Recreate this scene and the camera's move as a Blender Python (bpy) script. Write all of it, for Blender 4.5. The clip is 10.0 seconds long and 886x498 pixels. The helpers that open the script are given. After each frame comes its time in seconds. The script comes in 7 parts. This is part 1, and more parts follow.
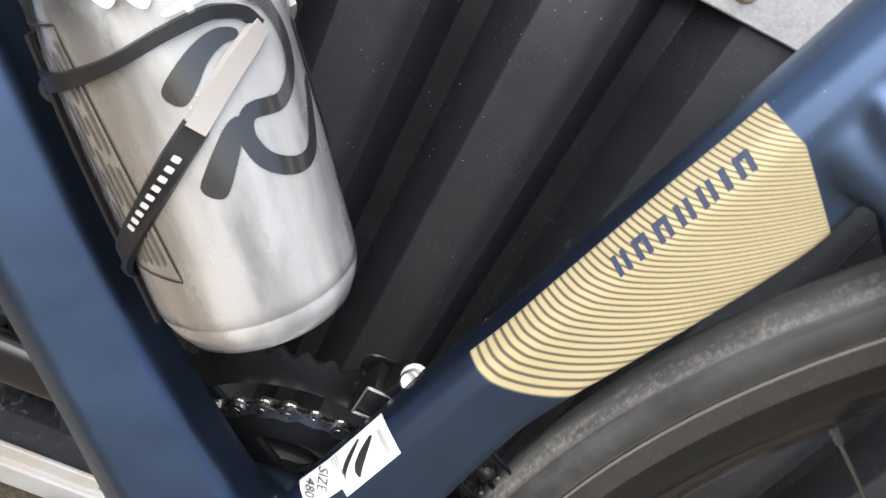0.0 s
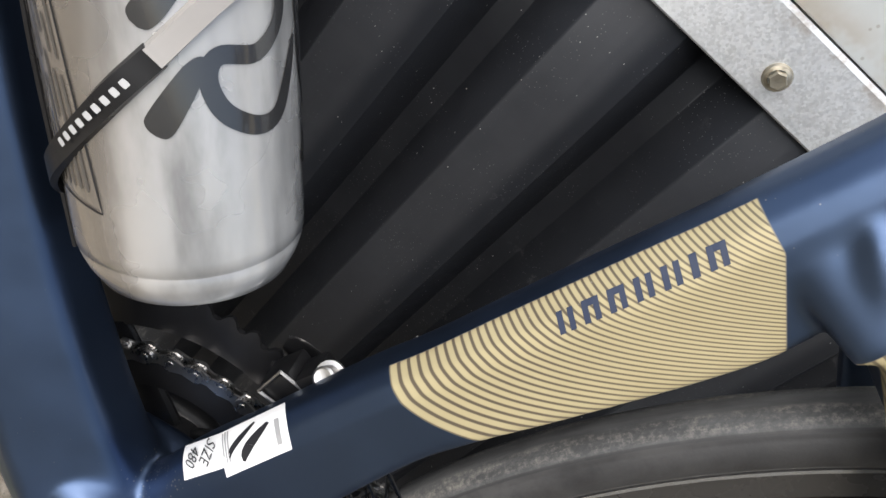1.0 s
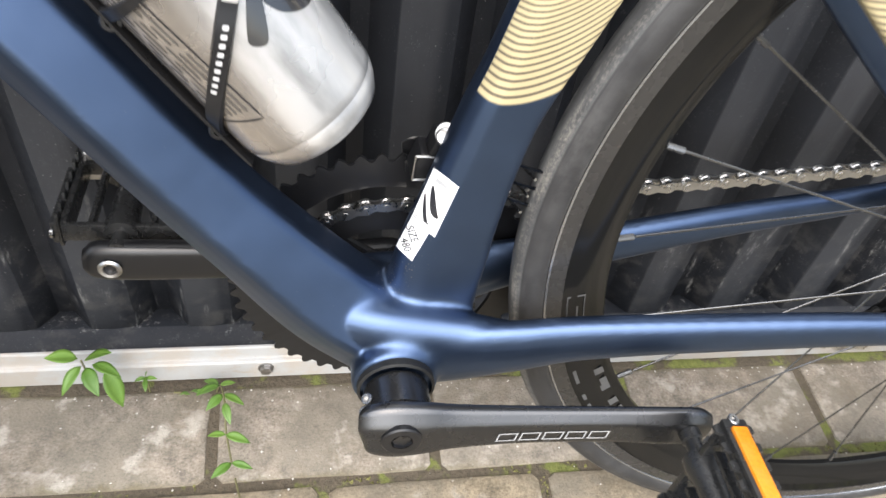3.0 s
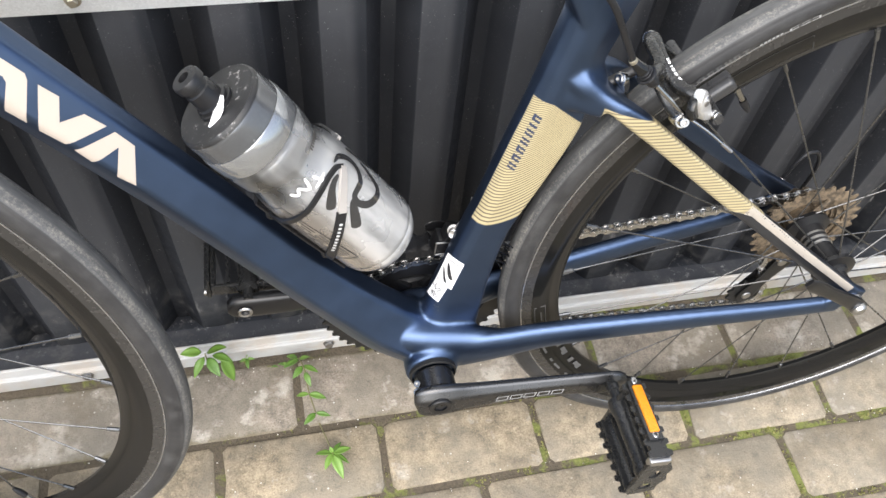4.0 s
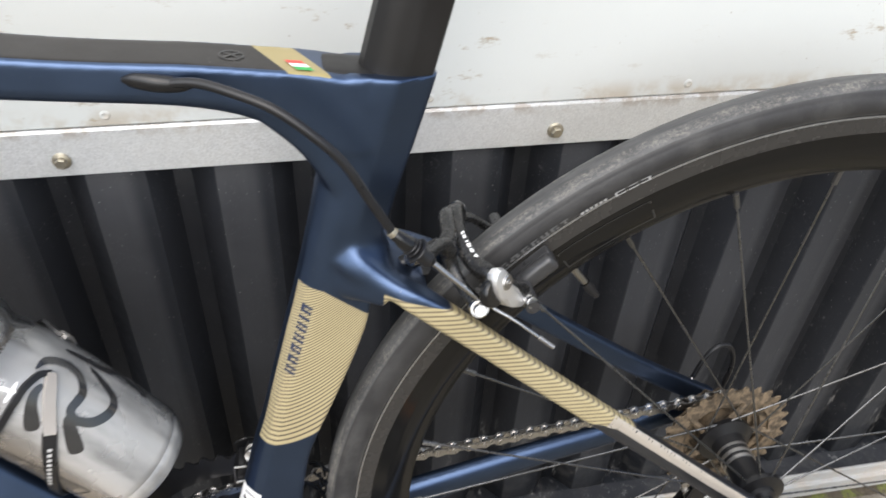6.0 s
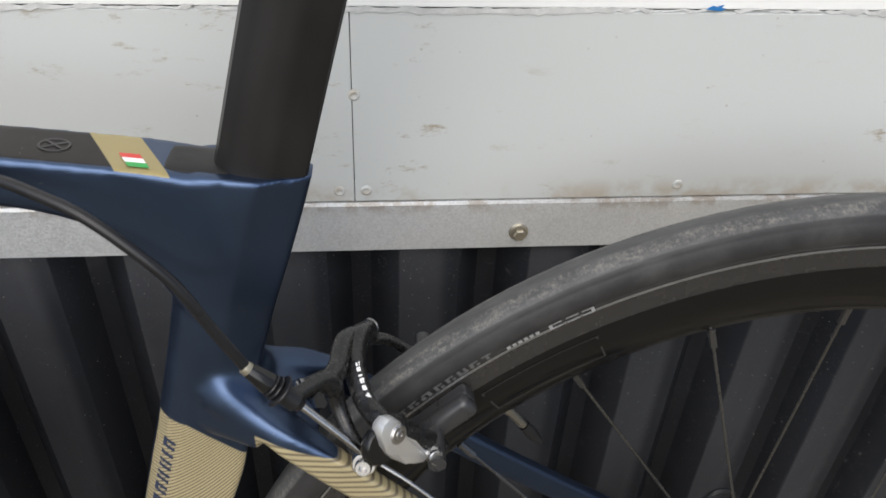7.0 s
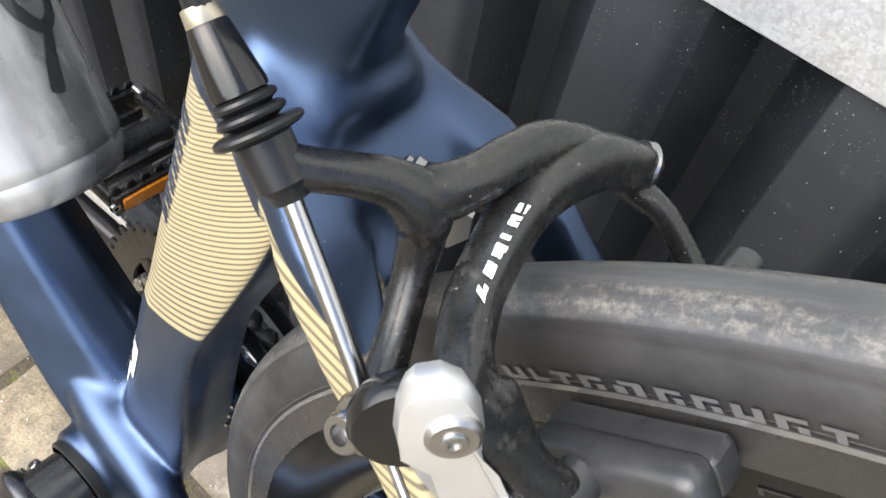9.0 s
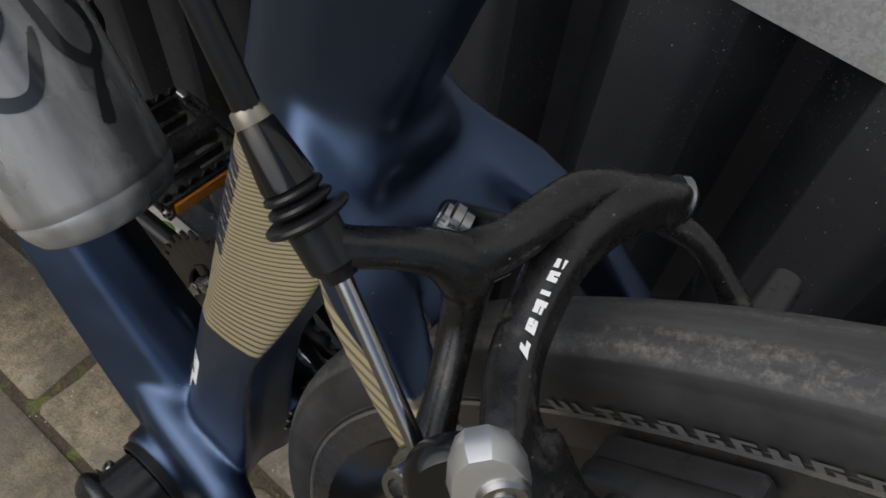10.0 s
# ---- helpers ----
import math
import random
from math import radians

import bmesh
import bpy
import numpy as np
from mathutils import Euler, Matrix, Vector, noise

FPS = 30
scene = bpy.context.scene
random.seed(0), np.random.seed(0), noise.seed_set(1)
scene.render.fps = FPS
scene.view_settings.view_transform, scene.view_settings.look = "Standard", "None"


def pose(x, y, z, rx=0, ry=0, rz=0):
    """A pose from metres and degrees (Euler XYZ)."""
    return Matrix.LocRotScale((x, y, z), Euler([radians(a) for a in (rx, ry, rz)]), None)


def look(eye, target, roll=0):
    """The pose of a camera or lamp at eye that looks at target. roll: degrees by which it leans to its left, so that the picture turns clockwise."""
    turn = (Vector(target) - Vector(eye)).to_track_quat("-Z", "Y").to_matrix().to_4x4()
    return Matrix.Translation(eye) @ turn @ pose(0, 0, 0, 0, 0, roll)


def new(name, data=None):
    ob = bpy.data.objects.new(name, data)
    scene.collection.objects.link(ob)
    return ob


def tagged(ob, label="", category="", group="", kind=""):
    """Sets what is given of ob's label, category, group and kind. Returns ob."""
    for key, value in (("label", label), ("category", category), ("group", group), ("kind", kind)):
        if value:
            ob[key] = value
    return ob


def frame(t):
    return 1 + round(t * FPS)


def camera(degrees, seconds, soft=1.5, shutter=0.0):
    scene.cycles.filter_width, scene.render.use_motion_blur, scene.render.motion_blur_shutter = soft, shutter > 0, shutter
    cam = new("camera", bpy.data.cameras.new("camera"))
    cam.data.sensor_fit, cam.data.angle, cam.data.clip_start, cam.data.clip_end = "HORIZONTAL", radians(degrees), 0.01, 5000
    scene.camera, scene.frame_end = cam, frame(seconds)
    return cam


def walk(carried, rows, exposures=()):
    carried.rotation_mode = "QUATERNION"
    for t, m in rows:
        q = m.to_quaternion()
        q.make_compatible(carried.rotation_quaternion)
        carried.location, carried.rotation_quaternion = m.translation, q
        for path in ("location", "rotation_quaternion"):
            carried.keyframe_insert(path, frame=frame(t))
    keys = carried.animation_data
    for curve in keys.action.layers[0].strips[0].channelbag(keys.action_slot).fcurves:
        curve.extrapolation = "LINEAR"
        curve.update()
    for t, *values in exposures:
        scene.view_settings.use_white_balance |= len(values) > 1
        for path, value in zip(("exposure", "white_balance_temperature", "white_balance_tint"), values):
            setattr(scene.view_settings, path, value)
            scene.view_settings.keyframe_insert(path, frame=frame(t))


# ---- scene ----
# Camera and its way
cam = camera(58.96, 10.0, shutter=0.22)
PATH = [
    (0, (-0.0332, -0.1159, 0.6297), (0.1069, 0.6816, 0.0429), 30.23),
    (0.5, (-0.0290, -0.0914, 0.6237), (0.1129, 0.7055, 0.0365), 43.25),
    (1, (-0.0236, -0.0969, 0.6288), (0.1362, 0.7027, 0.0500), 46.67),
    (1.5, (-0.0360, -0.1095, 0.6348), (0.1961, 0.6243, -0.0036), 29.45),
    (2, (-0.0444, -0.1375, 0.6600), (0.1411, 0.5297, -0.0614), 11.72),
    (2.5, (-0.0515, -0.1743, 0.6272), (0.1278, 0.4926, -0.0960), 11.25),
    (2.7, (-0.0442, -0.1832, 0.6182), (0.1283, 0.4865, -0.1041), 10.79),
    (3.8, (-0.0970, -0.2820, 0.9364), (0.0742, 0.2725, 0.1220), 7.86),
    (4, (-0.1075, -0.2832, 0.9595), (0.0637, 0.2636, 0.1399), 7.72),
    (4.5, (-0.1069, -0.2994, 0.9645), (0.0651, 0.2472, 0.1450), 7.52),
    (5, (-0.0586, -0.2973, 0.9115), (0.1118, 0.2585, 0.0978), 7.37),
    (5.5, (-0.0129, -0.2781, 0.9162), (0.1541, 0.3424, 0.1499), 5.84),
    (6, (0.0721, -0.2300, 0.8751), (0.2436, 0.5060, 0.2201), 3.69),
    (6.2, (0.1035, -0.2224, 0.8622), (0.2337, 0.5382, 0.2262), 2.88),
    (7.3, (0.1693, -0.1207, 0.8434), (0.2377, 0.6800, 0.2482), 3.17),
    (7.5, (0.1620, -0.0931, 0.8193), (0.1481, 0.6934, 0.2020), 3.98),
    (8, (0.1833, -0.0349, 0.7463), (-0.0483, 0.6041, 0.0128), 10.12),
    (8.5, (0.1939, -0.0032, 0.7066), (-0.0867, 0.5329, -0.0896), 13.71),
    (9, (0.1934, 0.0199, 0.6954), (-0.0966, 0.5271, -0.1162), 13.29),
    (9.5, (0.1854, 0.0307, 0.6955), (-0.1076, 0.5262, -0.1223), 13.27),
    (10, (0.1860, 0.0269, 0.7102), (-0.1212, 0.4707, -0.1316), 6.61),
]
EXPOSURES = [(0, 1.24), (0.5, 1.0), (1, 0.85), (1.5, 1.15), (2.0, 1.42), (2.5, 1.55), (4, 1.37), (4.5, 1.34), (5.0, 1.44), (5.5, 1.3), (6, 0.86), (7.4, 0.18), (8, 1.05), (8.5, 1.52), (9.0, 1.53), (9.5, 0.86), (10, -0.44)]
walk(cam, [(t, look(eye, target, roll)) for t, eye, target, roll in PATH], EXPOSURES)

# World: a bright overcast sky with a very soft sun
world = bpy.data.worlds.new("overcast_sky")
scene.world = world
world.use_nodes = True
wt = world.node_tree
sky = wt.nodes.new("ShaderNodeTexSky")
sky.sky_type = "NISHITA"
sky.sun_disc = False
sky.sun_elevation = radians(48)
sky.sun_rotation = radians(194)
sky.dust_density = 3.0
grey = wt.nodes.new("ShaderNodeHueSaturation")
grey.inputs["Saturation"].default_value = 0.9
wt.links.new(sky.outputs[0], grey.inputs["Color"])
wt.links.new(grey.outputs[0], wt.nodes["Background"].inputs["Color"])
wt.nodes["Background"].inputs["Strength"].default_value = 0.13
sun = new("sun", bpy.data.lights.new("sun", "SUN"))
sun.data.energy = 2.2
sun.data.angle = radians(80)
sun.data.color = (0.945, 0.96, 0.96)
sun.matrix_world = look((-0.45, -1.75, 2.0), (0, 0, 0))


# ---- node helpers ----
class Net:
    def __init__(self, name):
        self.mat = bpy.data.materials.new(name)
        self.mat.use_nodes = True
        self.t = self.mat.node_tree
        self.bsdf = self.t.nodes["Principled BSDF"]
        self.coord = self.t.nodes.new("ShaderNodeTexCoord").outputs["Object"]

    def put(self, socket, value):
        if isinstance(value, bpy.types.NodeSocket):
            self.t.links.new(value, socket)
        elif isinstance(value, (tuple, list)) and len(value) == 3 and socket.type == "RGBA":
            socket.default_value = (*value, 1)
        else:
            socket.default_value = value

    def set(self, **k):
        for n, v in k.items():
            self.put(self.bsdf.inputs[n.replace("_", " ")], v)
        return self

    def noise(self, scale, detail=3, rough=0.55, at=None, stretch=None, out=0):
        at = self.coord if at is None else at
        if stretch:
            at = self.vmath("MULTIPLY", at, stretch)
        n = self.t.nodes.new("ShaderNodeTexNoise")
        self.put(n.inputs["Vector"], at)
        n.inputs["Scale"].default_value, n.inputs["Detail"].default_value, n.inputs["Roughness"].default_value = scale, detail, rough
        return n.outputs[out]

    def voronoi(self, scale, out="Distance", feature="F1", at=None):
        n = self.t.nodes.new("ShaderNodeTexVoronoi")
        n.feature = feature
        self.put(n.inputs["Vector"], self.coord if at is None else at)
        n.inputs["Scale"].default_value = scale
        return n.outputs[out]

    def vmath(self, op, a, b):
        n = self.t.nodes.new("ShaderNodeVectorMath")
        n.operation = op
        self.put(n.inputs[0], a), self.put(n.inputs[1], b)
        return n.outputs[0]

    def math(self, op, a, b=0.0, c=0.0, clamp=False):
        n = self.t.nodes.new("ShaderNodeMath")
        n.operation, n.use_clamp = op, clamp
        for i, v in enumerate((a, b, c)):
            self.put(n.inputs[i], v)
        return n.outputs[0]

    def ramp(self, x, lo, hi, a=0.0, b=1.0):
        n = self.t.nodes.new("ShaderNodeMapRange")
        n.interpolation_type = "SMOOTHSTEP"
        self.put(n.inputs[0], x)
        for i, v in enumerate((lo, hi, a, b)):
            self.put(n.inputs[i + 1], v)
        return n.outputs[0]

    def mix(self, f, a, b):
        n = self.t.nodes.new("ShaderNodeMix")
        n.data_type = "RGBA"
        self.put(n.inputs[0], f), self.put(n.inputs[6], a), self.put(n.inputs[7], b)
        return n.outputs[2]

    def xyz(self, at=None):
        n = self.t.nodes.new("ShaderNodeSeparateXYZ")
        self.put(n.inputs[0], self.coord if at is None else at)
        return n.outputs

    def bump(self, height, strength=0.3, distance=0.001):
        n = self.t.nodes.new("ShaderNodeBump")
        n.inputs["Strength"].default_value, n.inputs["Distance"].default_value = strength, distance
        self.put(n.inputs["Height"], height)
        self.put(self.bsdf.inputs["Normal"], n.outputs[0])
        return self

    def pick(self):
        return self.t.nodes.new("ShaderNodeObjectInfo").outputs["Random"]


def simple(name, color, rough, metal=0.0, vary=0.25, scale=60.0, bump=0.05, coat=0.0, spec=0.5):
    """A plain surface with grain at two scales."""
    n = Net(name)
    big, fine = n.noise(scale), n.noise(scale * 9, 2)
    v = n.math("ADD", n.math("MULTIPLY", big, vary), n.math("MULTIPLY", fine, vary * 0.5))
    col = n.mix(v, tuple(c * (1 - vary * 0.4) for c in color), tuple(min(1, c * (1 + vary * 0.9) + 0.004) for c in color))
    n.set(Base_Color=col, Roughness=n.ramp(big, 0.2, 0.8, rough * 0.85, min(1, rough * 1.2)), Metallic=metal, Coat_Weight=coat, Specular_IOR_Level=spec)
    if bump:
        n.bump(fine, bump, 0.0005)
    return n.mat


# ---- materials ----
PX, PY = 0.2025, 0.0980


def paint_material():
    """Satin navy bicycle paint with gold ruled panels, in the bicycle's own metres."""
    n = Net("navy_paint")
    X, Y, Z = n.xyz()
    M = n.math

    def side(a, b, c):
        # 1 where a*X + b*Z > c
        v = M("ADD", M("MULTIPLY", X, a), M("MULTIPLY", Z, b))
        return n.ramp(v, c - 0.0004, c + 0.0004)

    def both(*f):
        r = f[0]
        for g in f[1:]:
            r = M("MULTIPLY", r, g)
        return r

    def line(p, q):
        # half plane to the left of p -> q in the X, Z plane
        dx, dz = q[0] - p[0], q[1] - p[1]
        k = math.hypot(dx, dz)
        return side(-dz / k, dx / k, (-dz * p[0] + dx * p[1]) / k)

    leftside = n.ramp(Y, -0.0005, 0.0005, 1.0, 0.0)
    # seat tube panel, ruled with bowed lines that close up towards the top
    rise = M("SUBTRACT", Z, 0.44)
    off = M("SUBTRACT", X, M("ADD", M("MULTIPLY", rise, 0.26), 0.0435))
    s = M("SUBTRACT", M("SUBTRACT", Z, M("MULTIPLY", M("MULTIPLY", off, off), 13.5)), 0.4370)
    behind = M("SUBTRACT", X, M("ADD", M("SUBTRACT", M("MULTIPLY", rise, 0.47), M("MULTIPLY", M("MULTIPLY", rise, rise), 0.7)), 0.066))
    back = M("MULTIPLY", n.ramp(behind, -0.0016, -0.0010), n.ramp(Y, -0.0150, -0.0146))
    tube = both(n.ramp(s, 0.0, 0.0007), line((0.0797, 0.5622), (0.0637, 0.5662)), line((0.1045, 0.5422), (0.0797, 0.5622)), n.ramp(Y, -0.0066, -0.0060, 1.0, 0.0), n.ramp(X, 0.125, 0.13, 1.0, 0.0), M("SUBTRACT", 1.0, back))
    warp = M("ADD", M("MULTIPLY", s, 205.0), M("MULTIPLY", M("MULTIPLY", s, s), 1300.0))
    wave = M("FRACT", M("SUBTRACT", warp, M("MULTIPLY", M("MULTIPLY", off, s), 2200.0)))
    rule = n.ramp(M("ABSOLUTE", M("SUBTRACT", wave, 0.5)), 0.24, 0.40)
    fade = n.ramp(M("ADD", s, M("MULTIPLY", off, 1.6)), 0.045, 0.11, 1.0, 0.88)
    rule = M("MULTIPLY", rule, fade)
    # seat stay panel
    level = M("ADD", Z, M("MULTIPLY", X, 0.26))
    stay = both(n.ramp(level, 0.5955, 0.5962, 1.0, 0.0), n.ramp(level, 0.5215, 0.5222), n.ramp(Y, -0.0190, -0.0185, 1.0, 0.0), n.ramp(X, 0.1125, 0.1130))
    sw = M("FRACT", M("MULTIPLY", M("ADD", Z, M("MULTIPLY", X, 0.02)), 320.0))
    srule = M("MULTIPLY", n.ramp(M("ABSOLUTE", M("SUBTRACT", sw, 0.5)), 0.2, 0.42), 0.85)
    # top tube: dark strip and gold block on its upper face
    top = M("ADD", Z, M("MULTIPLY", X, 0.119))
    upper = both(n.ramp(top, 0.7005, 0.7012), n.ramp(M("ABSOLUTE", Y), 0.0138, 0.0142, 1.0, 0.0))
    slant = M("ADD", X, M("MULTIPLY", Y, 0.55))
    strip = M("MULTIPLY", upper, n.ramp(slant, 0.0618, 0.0622, 1.0, 0.0))
    block = both(n.ramp(top, 0.7005, 0.7012), n.ramp(slant, 0.0618, 0.0622), n.ramp(slant, 0.0818, 0.0822, 1.0, 0.0), n.ramp(M("ABSOLUTE", Y), 0.0160, 0.0164, 1.0, 0.0))

    bare = both(n.ramp(level, 0.5210, 0.5217, 1.0, 0.0), n.ramp(Y, -0.034, -0.033, 1.0, 0.0), n.ramp(Z, 0.352, 0.366), n.ramp(X, 0.15, 0.16))
    gold = M("MAXIMUM", M("MAXIMUM", tube, stay), block)
    ruled = M("MAXIMUM", M("MULTIPLY", tube, rule), M("MULTIPLY", stay, srule))
    grain, fine = n.noise(45), n.noise(900, 2)
    navy = n.mix(grain, (0.054, 0.080, 0.138), (0.067, 0.099, 0.170))
    goldc = n.mix(grain, (0.385, 0.325, 0.185), (0.45, 0.385, 0.228))
    col = n.mix(gold, navy, n.mix(ruled, goldc, (0.105, 0.084, 0.06)))
    col = n.mix(block, col, (0.30, 0.245, 0.105))
    col = n.mix(bare, col, (0.092, 0.096, 0.112))
    col = n.mix(strip, col, (0.016, 0.014, 0.013))
    dust = n.ramp(n.voronoi(250), 0.04, 0.085, 1.0, 0.0)
    rear_face = both(n.ramp(behind, -0.004, -0.0012), n.ramp(M("ABSOLUTE", Y), 0.0148, 0.0152, 1.0, 0.0), n.ramp(Z, 0.30, 0.31), n.ramp(Z, 0.545, 0.555, 1.0, 0.0), n.ramp(X, 0.118, 0.122, 1.0, 0.0))
    crumbs = M("MULTIPLY", M("MULTIPLY", n.ramp(n.voronoi(520), 0.16, 0.28, 1.0, 0.0), n.ramp(n.noise(70, 3), 0.42, 0.56)), rear_face)
    dust = M("MAXIMUM", M("MULTIPLY", dust, n.ramp(n.noise(25), 0.50, 0.64)), crumbs)
    col = n.mix(M("MULTIPLY", dust, 0.5), col, (0.35, 0.33, 0.30))
    n.set(Base_Color=col, Metallic=n.mix(gold, (0.95, 0.95, 0.95), (0.2, 0.2, 0.2)), Roughness=n.ramp(M("ADD", M("MULTIPLY", grain, 0.7), M("MULTIPLY", fine, 0.3)), 0.2, 0.8, 0.33, 0.41), Coat_Weight=0.05, Coat_Roughness=0.25)
    n.bump(fine, 0.03, 0.0003)
    return n.mat


def corrugated_material():
    n = Net("black_sheet_metal")
    X, Y, Z = n.xyz()
    big, mid, fine = n.noise(7), n.noise(60, 4, 0.65), n.noise(700, 2)
    streak = n.noise(30, 3, 0.6, stretch=(1, 1, 0.12))
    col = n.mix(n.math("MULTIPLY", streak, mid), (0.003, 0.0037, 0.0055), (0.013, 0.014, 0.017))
    # tone follows depth: dust pales the raised faces, recess shade is in the colour
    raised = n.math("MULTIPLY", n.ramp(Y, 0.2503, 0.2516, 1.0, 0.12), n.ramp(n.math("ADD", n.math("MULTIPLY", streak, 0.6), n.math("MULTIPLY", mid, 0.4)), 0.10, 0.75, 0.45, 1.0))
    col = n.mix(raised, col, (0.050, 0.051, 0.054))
    # shading of the rib slopes, mixed in as colour from front to back
    slope_shade = n.math("MULTIPLY", n.ramp(Y, 0.2506, 0.2716, 1.0, 0.0), 0.45)
    col = n.mix(slope_shade, col, (0.022, 0.024, 0.029))
    speck = n.math("MULTIPLY", n.ramp(n.voronoi(230, at=n.vmath("MULTIPLY", n.coord, (1.0, 1.0, 0.6))), 0.03, 0.075, 1.0, 0.0), n.ramp(n.noise(14, 3), 0.44, 0.60))
    small = n.math("MULTIPLY", n.ramp(n.voronoi(520), 0.08, 0.16, 1.0, 0.0), n.ramp(n.noise(33, 3), 0.45, 0.58))
    scuff = n.math("MULTIPLY", n.ramp(n.noise(120, 5, 0.75), 0.60, 0.72), n.ramp(n.noise(9), 0.42, 0.64))
    dirt = n.math("MULTIPLY", n.ramp(n.noise(38, 4, 0.7), 0.48, 0.68), n.ramp(Z, 0.05, 0.22, 0.35, 0.0))
    col = n.mix(n.math("MULTIPLY", scuff, 0.35), col, (0.12, 0.12, 0.12))
    col = n.mix(n.math("MULTIPLY", small, 0.4), col, (0.22, 0.22, 0.22))
    col = n.mix(n.math("MULTIPLY", speck, 0.8), col, (0.45, 0.44, 0.42))
    col = n.mix(dirt, col, (0.10, 0.095, 0.088))
    rub = n.math("MULTIPLY", n.ramp(n.noise(75, 6, 0.8, stretch=(1, 1, 0.22)), 0.57, 0.70), n.ramp(Z, 0.05, 0.30, 0.7, 0.0))
    col = n.mix(rub, col, (0.24, 0.235, 0.225))
    n.set(Base_Color=col, Roughness=n.ramp(mid, 0.2, 0.8, 0.38, 0.55), Specular_IOR_Level=0.18)
    n.bump(n.math("ADD", fine, n.math("MULTIPLY", mid, 2.0)), 0.08, 0.0006)
    return n.mat


def galvanised_material():
    n = Net("galvanised_steel")
    cell = n.voronoi(850, "Color")
    tone = n.xyz(cell)[0]
    big, fine = n.noise(18), n.noise(600, 2)
    X, Y, Z = n.xyz()
    col = n.mix(n.math("ADD", n.math("MULTIPLY", tone, 0.5), n.math("MULTIPLY", big, 0.5)), (0.58, 0.59, 0.59), (0.82, 0.83, 0.83))
    rust = n.math("MULTIPLY", n.ramp(Z, 0.574, 0.585), n.ramp(n.noise(60, 4, 0.7), 0.45, 0.62))
    col = n.mix(n.math("MULTIPLY", rust, 0.5), col, (0.30, 0.21, 0.13))
    n.set(Base_Color=col, Metallic=0.6, Roughness=n.ramp(tone, 0, 1, 0.38, 0.56))
    n.bump(fine, 0.05, 0.0004)
    return n.mat


def panel_material(name, light, dark, stain):
    n = Net(name)
    big, mid, fine = n.noise(4), n.noise(26, 4, 0.65), n.noise(500, 2)
    X, Y, Z = n.xyz()
    col = n.mix(big, dark, light)
    spots = n.math("MULTIPLY", n.ramp(n.noise(44, 5, 0.75, stretch=(0.6, 1, 1.6)), 0.58, 0.72), n.ramp(n.noise(6), 0.38, 0.58))
    col = n.mix(n.math("MULTIPLY", spots, stain), col, (0.26, 0.19, 0.11))
    low = n.math("MULTIPLY", n.ramp(Z, 0.587, 0.604, 1.0, 0.0), n.ramp(mid, 0.42, 0.62))
    col = n.mix(n.math("MULTIPLY", low, stain * 0.7), col, (0.33, 0.25, 0.16))
    dots = n.math("MULTIPLY", n.ramp(n.voronoi(90), 0.04, 0.09, 1.0, 0.0), n.ramp(n.noise(11), 0.5, 0.6))
    col = n.mix(n.math("MULTIPLY", dots, stain * 0.5), col, (0.20, 0.15, 0.10))
    n.set(Base_Color=col, Roughness=n.ramp(mid, 0.2, 0.8, 0.45, 0.62))
    n.bump(n.math("ADD", fine, n.math("MULTIPLY", mid, 3.0)), 0.05, 0.0008)
    return n.mat


